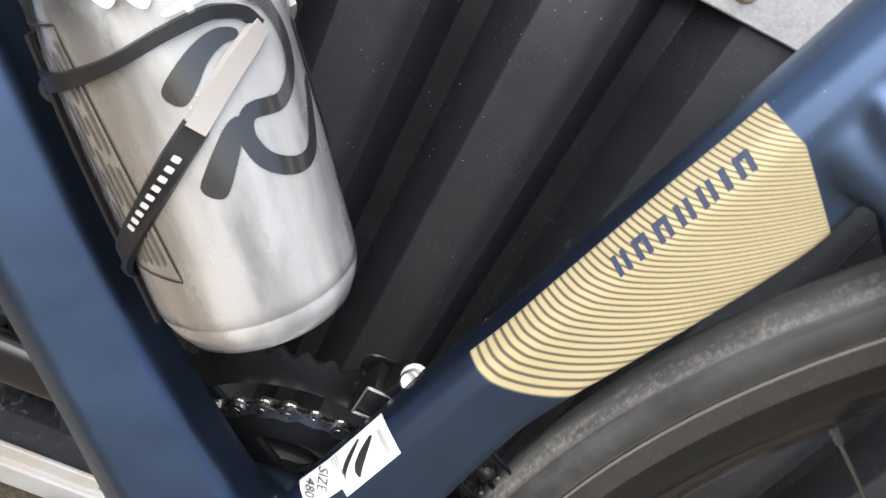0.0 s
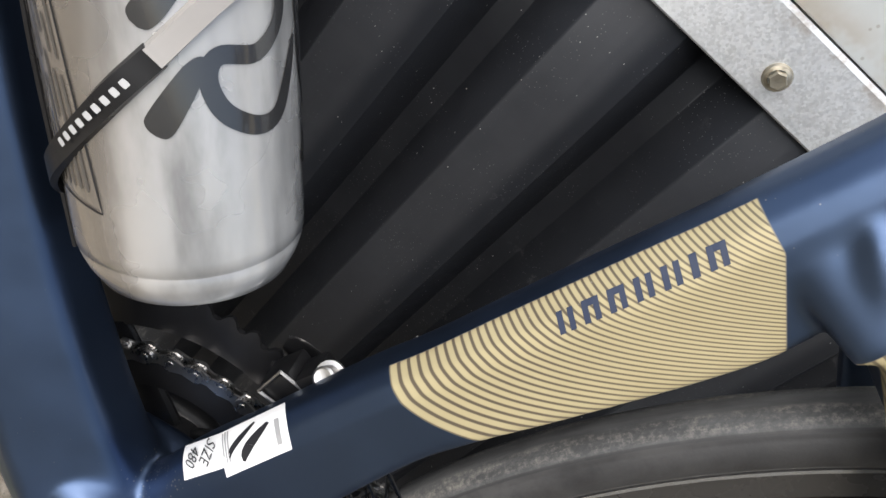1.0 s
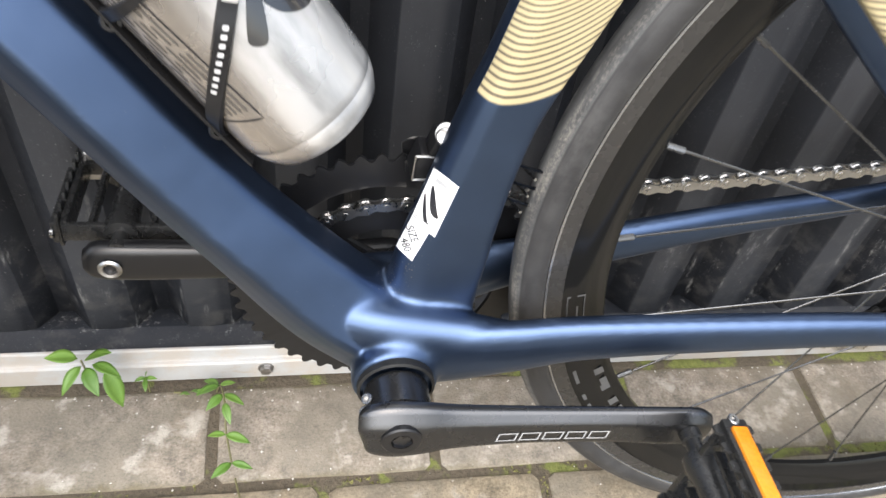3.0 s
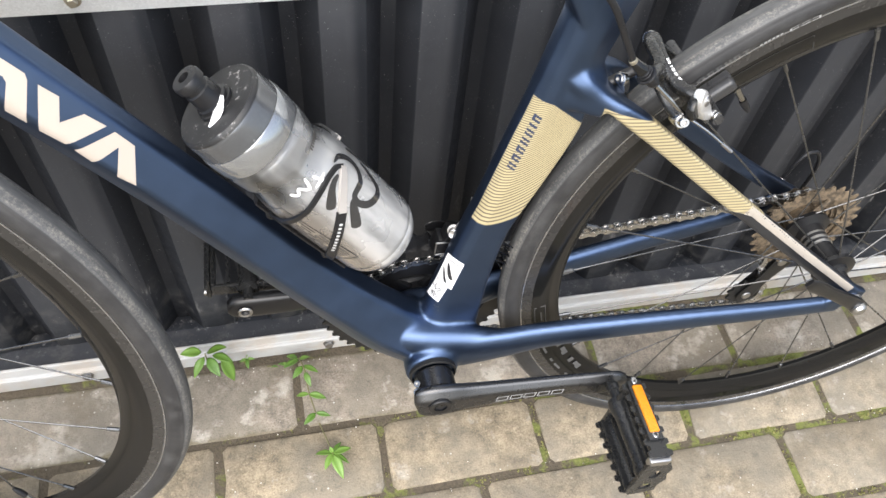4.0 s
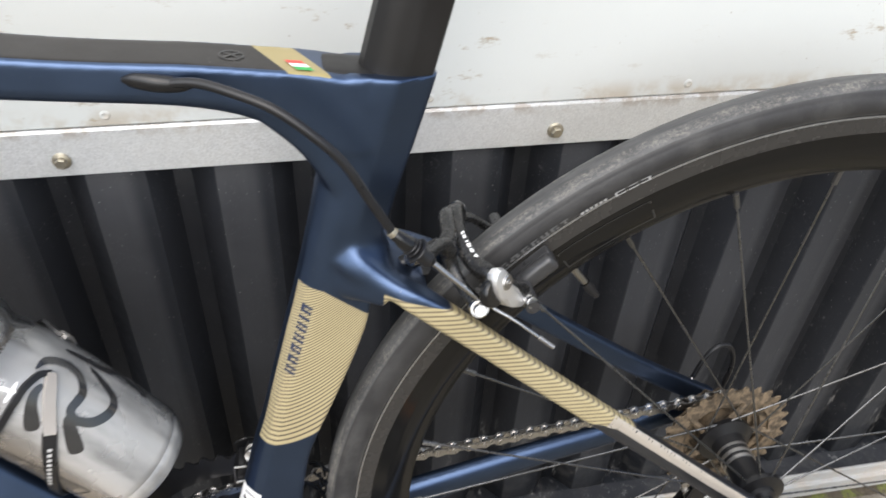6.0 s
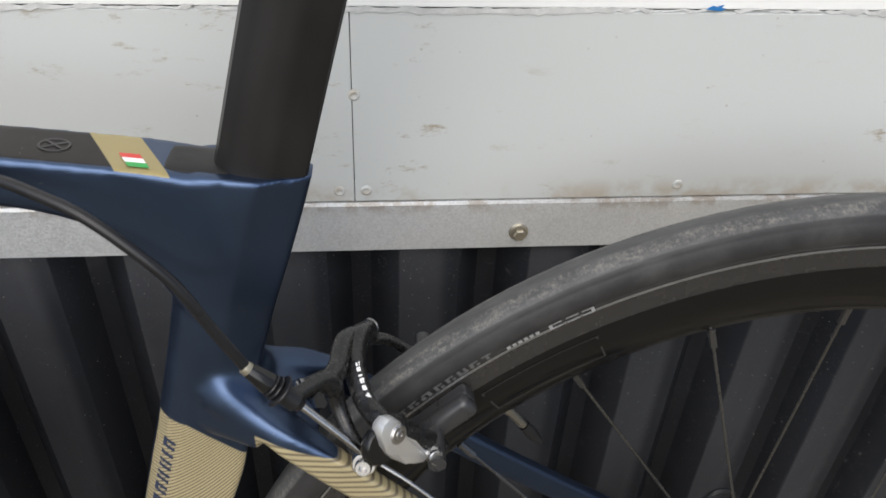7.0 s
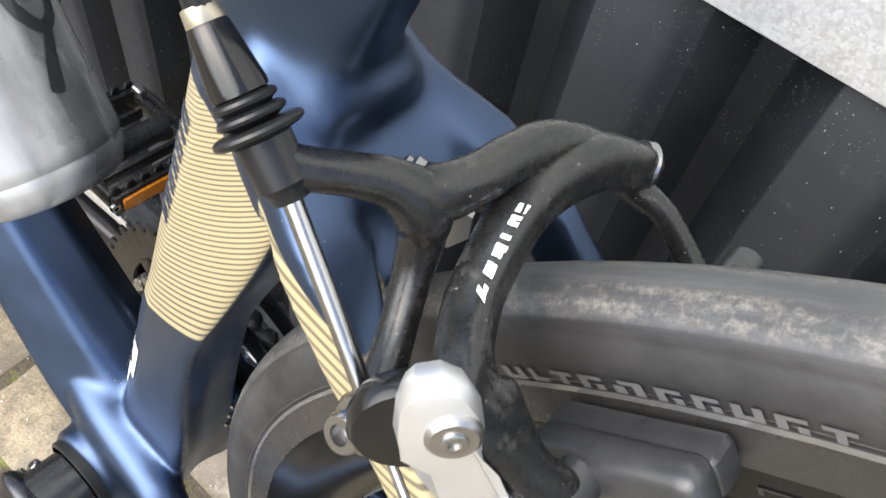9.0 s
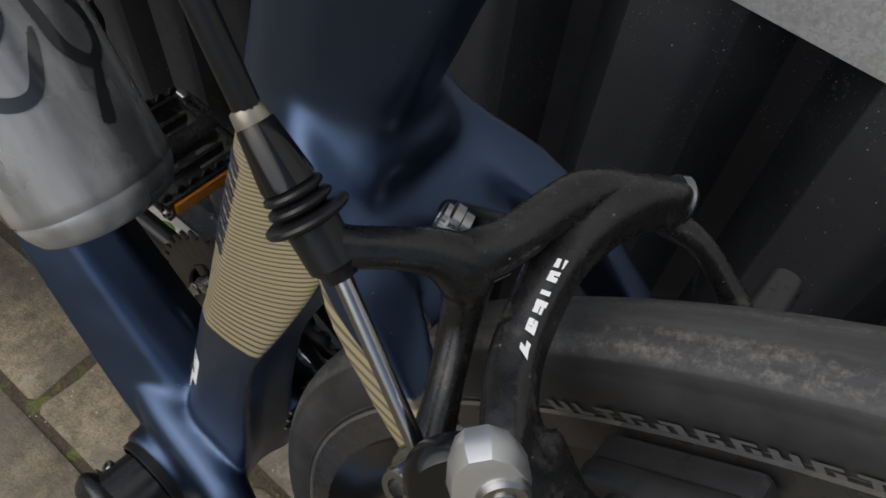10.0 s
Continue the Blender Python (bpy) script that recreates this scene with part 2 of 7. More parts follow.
def paver_material(name, dark, light, pale):
    n = Net(name)
    r = n.pick()
    shift = n.t.nodes.new("ShaderNodeCombineXYZ")
    n.put(shift.inputs[0], n.math("MULTIPLY", r, 37.0)), n.put(shift.inputs[1], n.math("MULTIPLY", r, 91.0))
    at = n.vmath("ADD", n.coord, shift.outputs[0])
    big, mid, fine = n.noise(9, 3, at=at), n.noise(48, 5, 0.7, at=at), n.noise(420, 3, 0.7, at=at)
    col = n.mix(n.ramp(n.math("ADD", n.math("MULTIPLY", mid, 0.6), n.math("MULTIPLY", fine, 0.4)), 0.30, 0.70), dark, light)
    col = n.mix(n.ramp(big, 0.38, 0.66, 0.0, 0.7), col, (0.165, 0.145, 0.112))
    col = n.mix(n.ramp(n.noise(21, 4, 0.65, at=at), 0.57 - 0.12 * pale, 0.70 - 0.10 * pale, 0.0, 0.5 + 0.35 * pale), col, (0.49, 0.45, 0.385))
    col = n.mix(n.ramp(n.noise(34, 5, 0.75, at=n.vmath("ADD", at, (3.0, 5.0, 1.0))), 0.58, 0.68, 0.0, 0.6), col, (0.105, 0.09, 0.068))
    col = n.mix(n.math("MULTIPLY", n.ramp(n.voronoi(190, at=at), 0.10, 0.18, 1.0, 0.0), 0.45), col, (0.085, 0.075, 0.06))
    col = n.mix(n.math("MULTIPLY", r, 0.35), col, (0.20, 0.185, 0.155))
    fleck = n.math("MULTIPLY", n.ramp(n.voronoi(85, at=at), 0.07, 0.13, 1.0, 0.0), n.ramp(n.noise(17, 4, 0.7, at=at), 0.50, 0.60))
    col = n.mix(n.math("MULTIPLY", fleck, 0.7), col, (0.60, 0.57, 0.50))
    damp = n.ramp(n.noise(7, 5, 0.75, at=n.vmath("ADD", at, (1.0, 9.0, 4.0))), 0.50, 0.62, 0.0, 0.42)
    col = n.mix(damp, col, (0.12, 0.095, 0.062))
    x, y, z = n.xyz()
    edge = n.math("MINIMUM", n.math("SUBTRACT", PX / 2, n.math("ABSOLUTE", x)), n.math("SUBTRACT", PY / 2, n.math("ABSOLUTE", y)))
    grime = n.ramp(n.math("ADD", edge, n.math("MULTIPLY", n.noise(55, 5, 0.75, at=at), 0.022)), 0.0115, 0.0175, 0.75, 0.0)
    col = n.mix(n.math("MULTIPLY", grime, n.ramp(big, 0.35, 0.6, 0.3, 1.0)), col, n.mix(fine, (0.075, 0.062, 0.034), (0.16, 0.135, 0.075)))
    moss = n.math("MULTIPLY", n.ramp(z, -0.012, -0.0022, 1.0, 0.0), n.ramp(n.noise(30, 4), 0.4, 0.55))
    col = n.mix(n.math("MULTIPLY", moss, 0.75), col, (0.080, 0.078, 0.030))
    n.set(Base_Color=col, Roughness=n.ramp(mid, 0.2, 0.8, 0.75, 0.95))
    n.bump(n.math("ADD", fine, n.math("MULTIPLY", mid, 2.0)), 0.5, 0.0016)
    return n.mat


def ground_material():
    n = Net("joint_sand_and_moss")
    mid, fine = n.noise(26, 4, 0.65), n.noise(300, 3)
    col = n.mix(fine, (0.034, 0.027, 0.018), (0.125, 0.10, 0.068))
    x, y, z = n.xyz()
    damp = n.math("MULTIPLY", n.math("MULTIPLY", n.ramp(x, 0.0, 0.40, 0.0, 0.085), n.ramp(x, 0.9, 1.6, 1.0, 0.0)), n.ramp(y, -0.9, -0.4))
    moss = n.ramp(n.math("ADD", mid, damp), 0.53, 0.64)
    col = n.mix(moss, col, n.mix(fine, (0.065, 0.08, 0.016), (0.19, 0.20, 0.055)))
    n.set(Base_Color=col, Roughness=0.95)
    n.bump(fine, 0.6, 0.003)
    return n.mat


def tyre_material():
    n = Net("tyre_rubber")
    X, Y, Z = n.xyz()
    r = n.math("SQRT", n.math("ADD", n.math("MULTIPLY", X, X), n.math("MULTIPLY", Z, Z)))
    big, mid, fine = n.noise(16, 3), n.noise(75, 5, 0.7), n.noise(800, 2)
    col = n.mix(mid, (0.012, 0.012, 0.013), (0.034, 0.033, 0.033))
    ay = n.math("ABSOLUTE", Y)
    turn = n.t.nodes.new("ShaderNodeCombineXYZ")
    n.put(turn.inputs[0], n.math("MULTIPLY", n.math("ARCTAN2", X, Z), 0.32)), n.put(turn.inputs[1], n.math("MULTIPLY", Y, 6.0)), n.put(turn.inputs[2], n.math("MULTIPLY", Y, 2.0))
    drag = n.noise(26, 5, 0.7, at=turn.outputs[0])
    tread = n.math("MULTIPLY", n.ramp(ay, 0.0090, 0.0108, 1.0, 0.0), n.ramp(r, 0.322, 0.326))
    col = n.mix(n.math("MULTIPLY", tread, n.ramp(drag, 0.30, 0.70, 0.45, 1.0)), col, (0.072, 0.073, 0.074))
    cut = n.t.nodes.new("ShaderNodeCombineXYZ")
    n.put(cut.inputs[0], n.math("ADD", n.math("MULTIPLY", n.math("ARCTAN2", X, Z), 0.33), n.math("MULTIPLY", ay, 1.3)))
    saw = n.math("FRACT", n.math("MULTIPLY", n.xyz(cut.outputs[0])[0], 330.0))
    hatch = n.math("MULTIPLY", n.ramp(n.math("ABSOLUTE", n.math("SUBTRACT", saw, 0.5)), 0.25, 0.45), n.math("MULTIPLY", n.ramp(ay, 0.0030, 0.0042), n.ramp(ay, 0.0080, 0.0090, 1.0, 0.0)))
    col = n.mix(n.math("MULTIPLY", n.math("MULTIPLY", hatch, n.ramp(r, 0.322, 0.326)), 0.14), col, (0.020, 0.020, 0.020))
    band = n.math("MULTIPLY", n.ramp(n.math("ADD", ay, n.math("MULTIPLY", mid, 0.003)), 0.0036, 0.0058), n.ramp(n.math("ADD", ay, n.math("MULTIPLY", mid, 0.003)), 0.0092, 0.0120, 1.0, 0.0))
    dust = n.math("MULTIPLY", n.math("MULTIPLY", band, n.ramp(r, 0.322, 0.326)), n.ramp(n.math("ADD", n.math("MULTIPLY", n.noise(420, 5, 0.8), 0.6), n.math("MULTIPLY", n.noise(38, 4, 0.7, at=turn.outputs[0]), 0.4)), 0.44, 0.66))
    col = n.mix(n.math("MULTIPLY", dust, 0.48), col, n.mix(fine, (0.16, 0.145, 0.12), (0.42, 0.39, 0.34)))
    haze = n.math("MULTIPLY", n.ramp(n.math("ADD", n.math("MULTIPLY", drag, 0.7), n.math("MULTIPLY", mid, 0.3)), 0.42, 0.62), n.ramp(big, 0.35, 0.6, 0.25, 1.0))
    side = n.ramp(ay, 0.0085, 0.0105, 0.10, 0.12)
    col = n.mix(n.math("MULTIPLY", haze, side), col, (0.20, 0.195, 0.185))
    groove = n.math("MULTIPLY", n.ramp(n.math("ABSOLUTE", n.math("SUBTRACT", ay, 0.0101)), 0.0002, 0.0005, 1.0, 0.0), n.ramp(r, 0.322, 0.326))
    col = n.mix(n.math("MULTIPLY", groove, 0.4), col, (0.006, 0.006, 0.006))
    n.set(Base_Color=col, Roughness=n.ramp(mid, 0.2, 0.8, 0.42, 0.66), Specular_IOR_Level=0.35)
    n.bump(n.math("ADD", fine, mid), 0.15, 0.0006)
    return n.mat


def bottle_material():
    n = Net("smoky_clear_plastic")
    X, Y, Z = n.xyz()
    big, fine = n.noise(24, 3), n.noise(500, 2)
    # vertical reflections on the plastic, drawn as light and dark colour streaks
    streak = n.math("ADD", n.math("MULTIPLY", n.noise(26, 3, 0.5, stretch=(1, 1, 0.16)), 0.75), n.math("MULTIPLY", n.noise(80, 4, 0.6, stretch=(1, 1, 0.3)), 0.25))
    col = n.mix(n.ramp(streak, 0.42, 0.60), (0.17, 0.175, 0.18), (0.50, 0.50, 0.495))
    # warm light on the lower down-tube side, tinted into the base colour
    warm_cast = n.math("MULTIPLY", n.ramp(X, 0.022, -0.020), n.ramp(Z, 0.09, 0.125, 1.0, 0.0))
    col = n.mix(n.math("MULTIPLY", warm_cast, 0.75), col, (0.42, 0.355, 0.285))
    clear = n.math("ADD", n.ramp(Z, 0.110, 0.128, 0.52, 0.82), n.math("MULTIPLY", n.math("SUBTRACT", 0.5, streak), 1.2), clamp=True)
    n.set(Base_Color=col, Roughness=n.ramp(big, 0.3, 0.7, 0.20, 0.36), Transmission_Weight=clear, IOR=1.42, Specular_IOR_Level=0.6, Coat_Weight=1.0, Coat_Roughness=0.14)
    n.bump(n.math("ADD", n.noise(20, 2, stretch=(1, 1, 0.3)), n.math("MULTIPLY", fine, 0.002)), 0.14, 0.003)
    return n.mat


def cog_material():
    n = Net("dirty_sprocket_steel")
    mid, fine = n.noise(140, 4, 0.7), n.noise(900, 2)
    col = n.mix(n.ramp(mid, 0.35, 0.65), (0.045, 0.034, 0.023), (0.19, 0.142, 0.092))
    n.set(Base_Color=col, Metallic=0.25, Roughness=0.7)
    n.bump(fine, 0.2, 0.0005)
    return n.mat


def scuffed_material():
    n = Net("scuffed_black_alloy")
    big, mid, fine = n.noise(70, 4, 0.7), n.noise(320, 4, 0.75), n.noise(1500, 2)
    col = n.mix(mid, (0.006, 0.006, 0.006), (0.014, 0.0138, 0.0135))
    worn = n.math("MULTIPLY", n.ramp(big, 0.55, 0.68), n.ramp(mid, 0.42, 0.62))
    col = n.mix(n.math("MULTIPLY", worn, 0.35), col, (0.16, 0.15, 0.135))
    spot = n.math("MULTIPLY", n.ramp(n.voronoi(420), 0.06, 0.12, 1.0, 0.0), n.ramp(big, 0.48, 0.6))
    col = n.mix(n.math("MULTIPLY", spot, 0.6), col, (0.30, 0.28, 0.25))
    n.set(Base_Color=col, Roughness=n.ramp(mid, 0.2, 0.8, 0.20, 0.36), Specular_IOR_Level=0.5)
    n.bump(fine, 0.06, 0.0003)
    return n.mat


def dusty_cap_material():
    n = Net("scuffed_black_plastic")
    mid, fine = n.noise(180, 5, 0.75), n.noise(900, 2)
    col = n.mix(mid, (0.010, 0.010, 0.011), (0.022, 0.022, 0.022))
    scuff = n.math("MULTIPLY", n.ramp(mid, 0.56, 0.64), n.ramp(n.noise(45, 3), 0.45, 0.6))
    col = n.mix(n.math("MULTIPLY", scuff, 0.7), col, (0.34, 0.33, 0.32))
    n.set(Base_Color=col, Roughness=0.42, Specular_IOR_Level=0.35)
    n.bump(fine, 0.1, 0.0004)
    return n.mat


def leaf_material():
    n = Net("weed_leaf")
    r = n.pick()
    mid = n.noise(150, 3)
    col = n.mix(n.math("ADD", n.math("MULTIPLY", r, 0.5), n.math("MULTIPLY", mid, 0.5)), (0.046, 0.112, 0.014), (0.150, 0.255, 0.042))
    n.set(Base_Color=col, Roughness=0.45, Subsurface_Weight=0.0)
    return n.mat


PAINT = paint_material()
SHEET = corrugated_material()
GALV = galvanised_material()
PANEL = panel_material("grey_painted_panel", (0.555, 0.575, 0.56), (0.50, 0.515, 0.505), 0.8)
BOARD = panel_material("white_painted_board", (0.82, 0.82, 0.80), (0.74, 0.74, 0.72), 0.1)
RAIL = panel_material("dirty_white_rail", (0.385, 0.385, 0.378), (0.28, 0.28, 0.272), 0.5)
PAVER = paver_material("concrete_paver", (0.090, 0.070, 0.044), (0.42, 0.34, 0.228), 0.0)
GREYPAVER = paver_material("grey_concrete_paver", (0.085, 0.070, 0.054), (0.345, 0.295, 0.235), 0.35)
SOIL = ground_material()
TYRE = tyre_material()
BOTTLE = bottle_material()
COG = cog_material()
LEAF = leaf_material()
STEM = simple("weed_stem", (0.13, 0.12, 0.05), 0.6)
RIM = simple("gloss_black_rim", (0.006, 0.0059, 0.0058), 0.12, 0.0, 0.4, 40, 0.01, 0.0, 0.20)
RIMDARK = simple("brake_track", (0.045, 0.043, 0.041), 0.26, 0.4, 0.3, 90, 0.03)
BLACK = simple("satin_black_alloy", (0.009, 0.009, 0.010), 0.32, 0.2, 0.3, 50, 0.03)
LEVERGREY = simple("polished_alloy", (0.82, 0.82, 0.82), 0.34, 0.85, 0.15, 90, 0.02)
PEDALBLACK = simple("worn_glossy_black_plastic", (0.012, 0.012, 0.012), 0.27, 0.0, 0.6, 120, 0.12, 0.0, 0.5)
MATTE = simple("matte_black_plastic", (0.010, 0.010, 0.010), 0.45, 0.0, 0.4, 60, 0.08, 0.0, 0.3)
PADGREY = simple("worn_pad_holder", (0.032, 0.032, 0.033), 0.30, 0.3, 0.8, 140, 0.08, 0.0, 0.5)
POST = simple("matte_carbon_post", (0.011, 0.0105, 0.0105), 0.38, 0.0, 0.5, 30, 0.06, 0.0, 0.32)
GLOSSBLACK = simple("gloss_black_alloy", (0.012, 0.012, 0.012), 0.16, 0.3, 0.3, 60, 0.03)
CRANKBLACK = simple("satin_crank_alloy", (0.075, 0.075, 0.077), 0.27, 0.9, 0.3, 60, 0.03)
SCUFFED = scuffed_material()
CHROME = simple("polished_steel", (0.40, 0.395, 0.39), 0.22, 1.0, 0.2, 120, 0.02)
STEEL = simple("brushed_steel", (0.42, 0.41, 0.40), 0.34, 1.0, 0.35, 150, 0.05)
CHAIN = simple("oily_chain_steel", (0.52, 0.51, 0.50), 0.28, 1.0, 0.45, 260, 0.1)
RIMLINE = simple("bare_rim_edge", (0.30, 0.30, 0.30), 0.22, 0.8, 0.4, 90, 0.02)
FADED = simple("worn_grey_print", (0.10, 0.10, 0.10), 0.5, 0.0, 0.4, 120, 0.0)
RIMINK = simple("dim_rim_print", (0.022, 0.022, 0.022), 0.4, 0.0, 0.3, 80, 0.0)
DIMINK = simple("faded_print", (0.075, 0.075, 0.075), 0.5, 0.0, 0.3, 80, 0.0)
SPOKE = simple("black_spoke", (0.15, 0.15, 0.15), 0.26, 0.9, 0.2, 50, 0.0)
BRASS = simple("yellow_zinc_screw", (0.40, 0.36, 0.28), 0.38, 0.8, 0.4, 200, 0.05)
SILVER = simple("silver_print", (0.52, 0.52, 0.52), 0.4, 0.3, 0.1, 80, 0.0)
WHITE = simple("white_print", (0.82, 0.82, 0.82), 0.45, 0.0, 0.06, 80, 0.0)
INK = simple("black_print", (0.012, 0.012, 0.014), 0.5, 0.0, 0.2, 80, 0.0)
BOTTLEINK = simple("glossy_black_print", (0.022, 0.022, 0.023), 0.20, 0.0, 0.3, 60, 0.03, 0.5, 0.8)
NAVYINK = simple("navy_print", (0.020, 0.030, 0.062), 0.45, 0.0, 0.2, 80, 0.0)
GRIT = simple("pale_grit", (0.42, 0.40, 0.36), 0.8, 0.0, 0.8, 300, 0.2)
TAN = simple("champagne_print", (0.44, 0.385, 0.33), 0.42, 0.25, 0.10, 60, 0.0)
CHAMPAGNE = simple("champagne_strip", (0.50, 0.455, 0.40), 0.30, 0.5, 0.12, 60, 0.0)
RED = simple("red_print", (0.60, 0.05, 0.04), 0.45, 0.0, 0.1, 80, 0.0)
GREEN = simple("green_print", (0.03, 0.33, 0.07), 0.45, 0.0, 0.1, 80, 0.0)
AMBER = simple("amber_reflector", (0.66, 0.19, 0.002), 0.18, 0.0, 0.8, 420, 0.9, 0.3)
CAPBLACK = simple("black_cap_rubber", (0.010, 0.010, 0.011), 0.30, 0.0, 0.4, 70, 0.06, 0.0, 0.35)
DUSTYCAP = dusty_cap_material()
SMOKED = simple("smoked_cap_plastic", (0.085, 0.087, 0.09), 0.24, 0.45, 0.6, 45, 0.08, 0.3, 0.5)
COLLAR = simple("clear_silvery_collar", (0.36, 0.37, 0.38), 0.16, 0.75, 0.3, 60, 0.1)
LABELINK = simple("brown_grey_print", (0.075, 0.068, 0.06), 0.5, 0.0, 0.3, 80, 0.0)
GREYINK = simple("grey_print", (0.33, 0.33, 0.33), 0.5, 0.0, 0.2, 80, 0.0)
CAGE = simple("grey_composite_cage", (0.30, 0.28, 0.26), 0.4, 0.0, 0.25, 60, 0.04)


# ---- mesh helpers ----
def part(name, bm, mat, parent=None, label="", smooth=True, sharp=35):
    """Links a bmesh as one mesh object, under a thing or under a part."""
    bmesh.ops.recalc_face_normals(bm, faces=bm.faces)
    me = bpy.data.meshes.new(name)
    bm.to_mesh(me)
    bm.free()
    for p in me.polygons:
        p.use_smooth = smooth
    if smooth and sharp:
        me.set_sharp_from_angle(angle=radians(sharp))
    me.materials.append(mat)
    ob = new(name, me)
    if parent is not None:
        ob.parent = parent
    if label:
        ob["label"] = label
    return ob


def shared(name, me, parent, m, label=""):
    """One more object on an existing mesh, at the pose m in its parent's space."""
    ob = new(name, me)
    ob.parent = parent
    ob.matrix_local = m
    if label:
        ob["label"] = label
    return ob


def curve_through(pts, steps=6):
    """Catmull-Rom through points of any width."""
    p = [np.array(q, float) for q in pts]
    p = [2 * p[0] - p[1]] + p + [2 * p[-1] - p[-2]]
    out = []
    for i in range(1, len(p) - 2):
        for k in range(steps):
            t = k / steps
            a, b, c, d = p[i - 1], p[i], p[i + 1], p[i + 2]
            out.append(0.5 * (2 * b + (c - a) * t + (2 * a - 5 * b + 4 * c - d) * t * t + (3 * b - a - 3 * c + d) * t**3))
    out.append(p[-2])
    return out


def tube(bm, stations, seg=24, power=2.3, wide=(0, 1, 0), steps=6, caps=True, section=None, until=None):
    """A lofted tube: stations (x, y, z, half across, half along wide[, share of the section until])."""
    st = curve_through(stations, steps)
    wide = Vector(wide)
    def walk_round(outline):
        pts = outline + [(u, -v) for u, v in reversed(outline) if v > 1e-6]
        loop = [Vector(q) for q in pts] + [Vector(pts[0])]
        lens = [0.0]
        for q, r in zip(loop, loop[1:]):
            lens.append(lens[-1] + (r - q).length)
        out = []
        for k in range(seg):
            d = lens[-1] * k / seg
            i = max(j for j in range(len(loop) - 1) if lens[j] <= d + 1e-9)
            out.append(loop[i].lerp(loop[i + 1], (d - lens[i]) / (lens[i + 1] - lens[i])))
        return out

    if section:
        unit = walk_round(section)
        other = walk_round(until) if until else unit
    rings = []
    for i, s in enumerate(st):
        c = Vector(s[:3])
        d = Vector(st[min(i + 1, len(st) - 1)][:3]) - Vector(st[max(i - 1, 0)][:3])
        d.normalize()
        b = (wide - d * wide.dot(d)).normalized()
        a = d.cross(b)
        ring = []
        for k in range(seg):
            w = 2 * math.pi * k / seg
            cw, sw = math.cos(w), math.sin(w)
            ex = 2 / power
            if section:
                p = unit[k].lerp(other[k], min(1.0, max(0.0, s[5]))) if until else unit[k]
                u, v = p.x * s[3], p.y * s[4]
            else:
                u, v = math.copysign(abs(cw) ** ex, cw) * s[3], math.copysign(abs(sw) ** ex, sw) * s[4]
            ring.append(bm.verts.new(c + a * u + b * v))
        rings.append(ring)
    for r, q in zip(rings, rings[1:]):
        for k in range(seg):
            bm.faces.new((r[k], r[(k + 1) % seg], q[(k + 1) % seg], q[k]))
    if caps:
        bm.faces.new(rings[0][::-1])
        bm.faces.new(rings[-1])
    return bm


def rod(bm, pts, r, seg=10, steps=6):
    return tube(bm, [(*p, r, r) for p in pts], seg, 2.0, (0.13, 0.97, 0.2), steps)


def axes(axis):
    w = Vector(axis).normalized()
    u = w.orthogonal().normalized()
    return u, w.cross(u), w


def lathe(bm, profile, at=(0, 0, 0), axis=(0, 1, 0), seg=32, closed=False):
    """Turns (radius, along the axis) pairs round the axis."""
    u, v, w = axes(axis)
    at = Vector(at)
    rings = []
    for r, h in profile:
        if r < 1e-6:
            rings.append([bm.verts.new(at + w * h)])
        else:
            rings.append([bm.verts.new(at + w * h + (u * math.cos(2 * math.pi * k / seg) + v * math.sin(2 * math.pi * k / seg)) * r) for k in range(seg)])
    pairs = list(zip(rings, rings[1:])) + ([(rings[-1], rings[0])] if closed else [])
    for a, b in pairs:
        for k in range(seg):
            j = (k + 1) % seg
            if len(a) == 1 and len(b) == 1:
                continue
            if len(a) == 1:
                bm.faces.new((a[0], b[j], b[k]))
            elif len(b) == 1:
                bm.faces.new((a[k], a[j], b[0]))
            else:
                bm.faces.new((a[k], a[j], b[j], b[k]))
    return bm


def rod_between(bm, p, q, r, r2=None, seg=14):
    p, q = Vector(p), Vector(q)
    h = (q - p).length
    return lathe(bm, [(0, 0), (r, 0), (r2 or r, h), (0, h)], p, q - p, seg)


def block(bm, size, m=None, bevel=0.0, seg=2):
    m = m or Matrix()
    r = bmesh.ops.create_cube(bm, size=1.0, matrix=m @ Matrix.Diagonal((*size, 1)))
    if bevel:
        es = {e for v in r["verts"] for e in v.link_edges}
        bmesh.ops.bevel(bm, geom=list(es), offset=bevel, segments=seg, affect="EDGES", profile=0.6)
    return bm


def slab(bm, outline, depth, m=None, bevel=0.0):
    """A plate: outline in the local x, z plane, depth along local y."""
    m = m or Matrix()
    lo = [bm.verts.new(m @ Vector((x, -depth / 2, z))) for x, z in outline]
    hi = [bm.verts.new(m @ Vector((x, depth / 2, z))) for x, z in outline]
    n = len(outline)
    fs = [bm.faces.new(lo), bm.faces.new(hi[::-1])]
    for k in range(n):
        fs.append(bm.faces.new((lo[k], hi[k], hi[(k + 1) % n], lo[(k + 1) % n])))
    if bevel:
        es = [e for f in fs[:2] for e in f.edges]
        bmesh.ops.bevel(bm, geom=es, offset=bevel, segments=2, affect="EDGES", profile=0.6)
    return bm


def socket_bolt(bm, at, axis, r=0.004, h=0.004, hexagon=False):
    """A round bolt head with a sunk hexagon socket, facing along the axis."""
    seg = 6 if hexagon else 20
    lathe(bm, [(r, 0), (r, h * 0.8), (r * 0.86, h)] + [(r * 0.5, h), (r * 0.47, h * 0.35), (0, h * 0.35)], at, axis, seg)
    return bm


B = bmesh.new

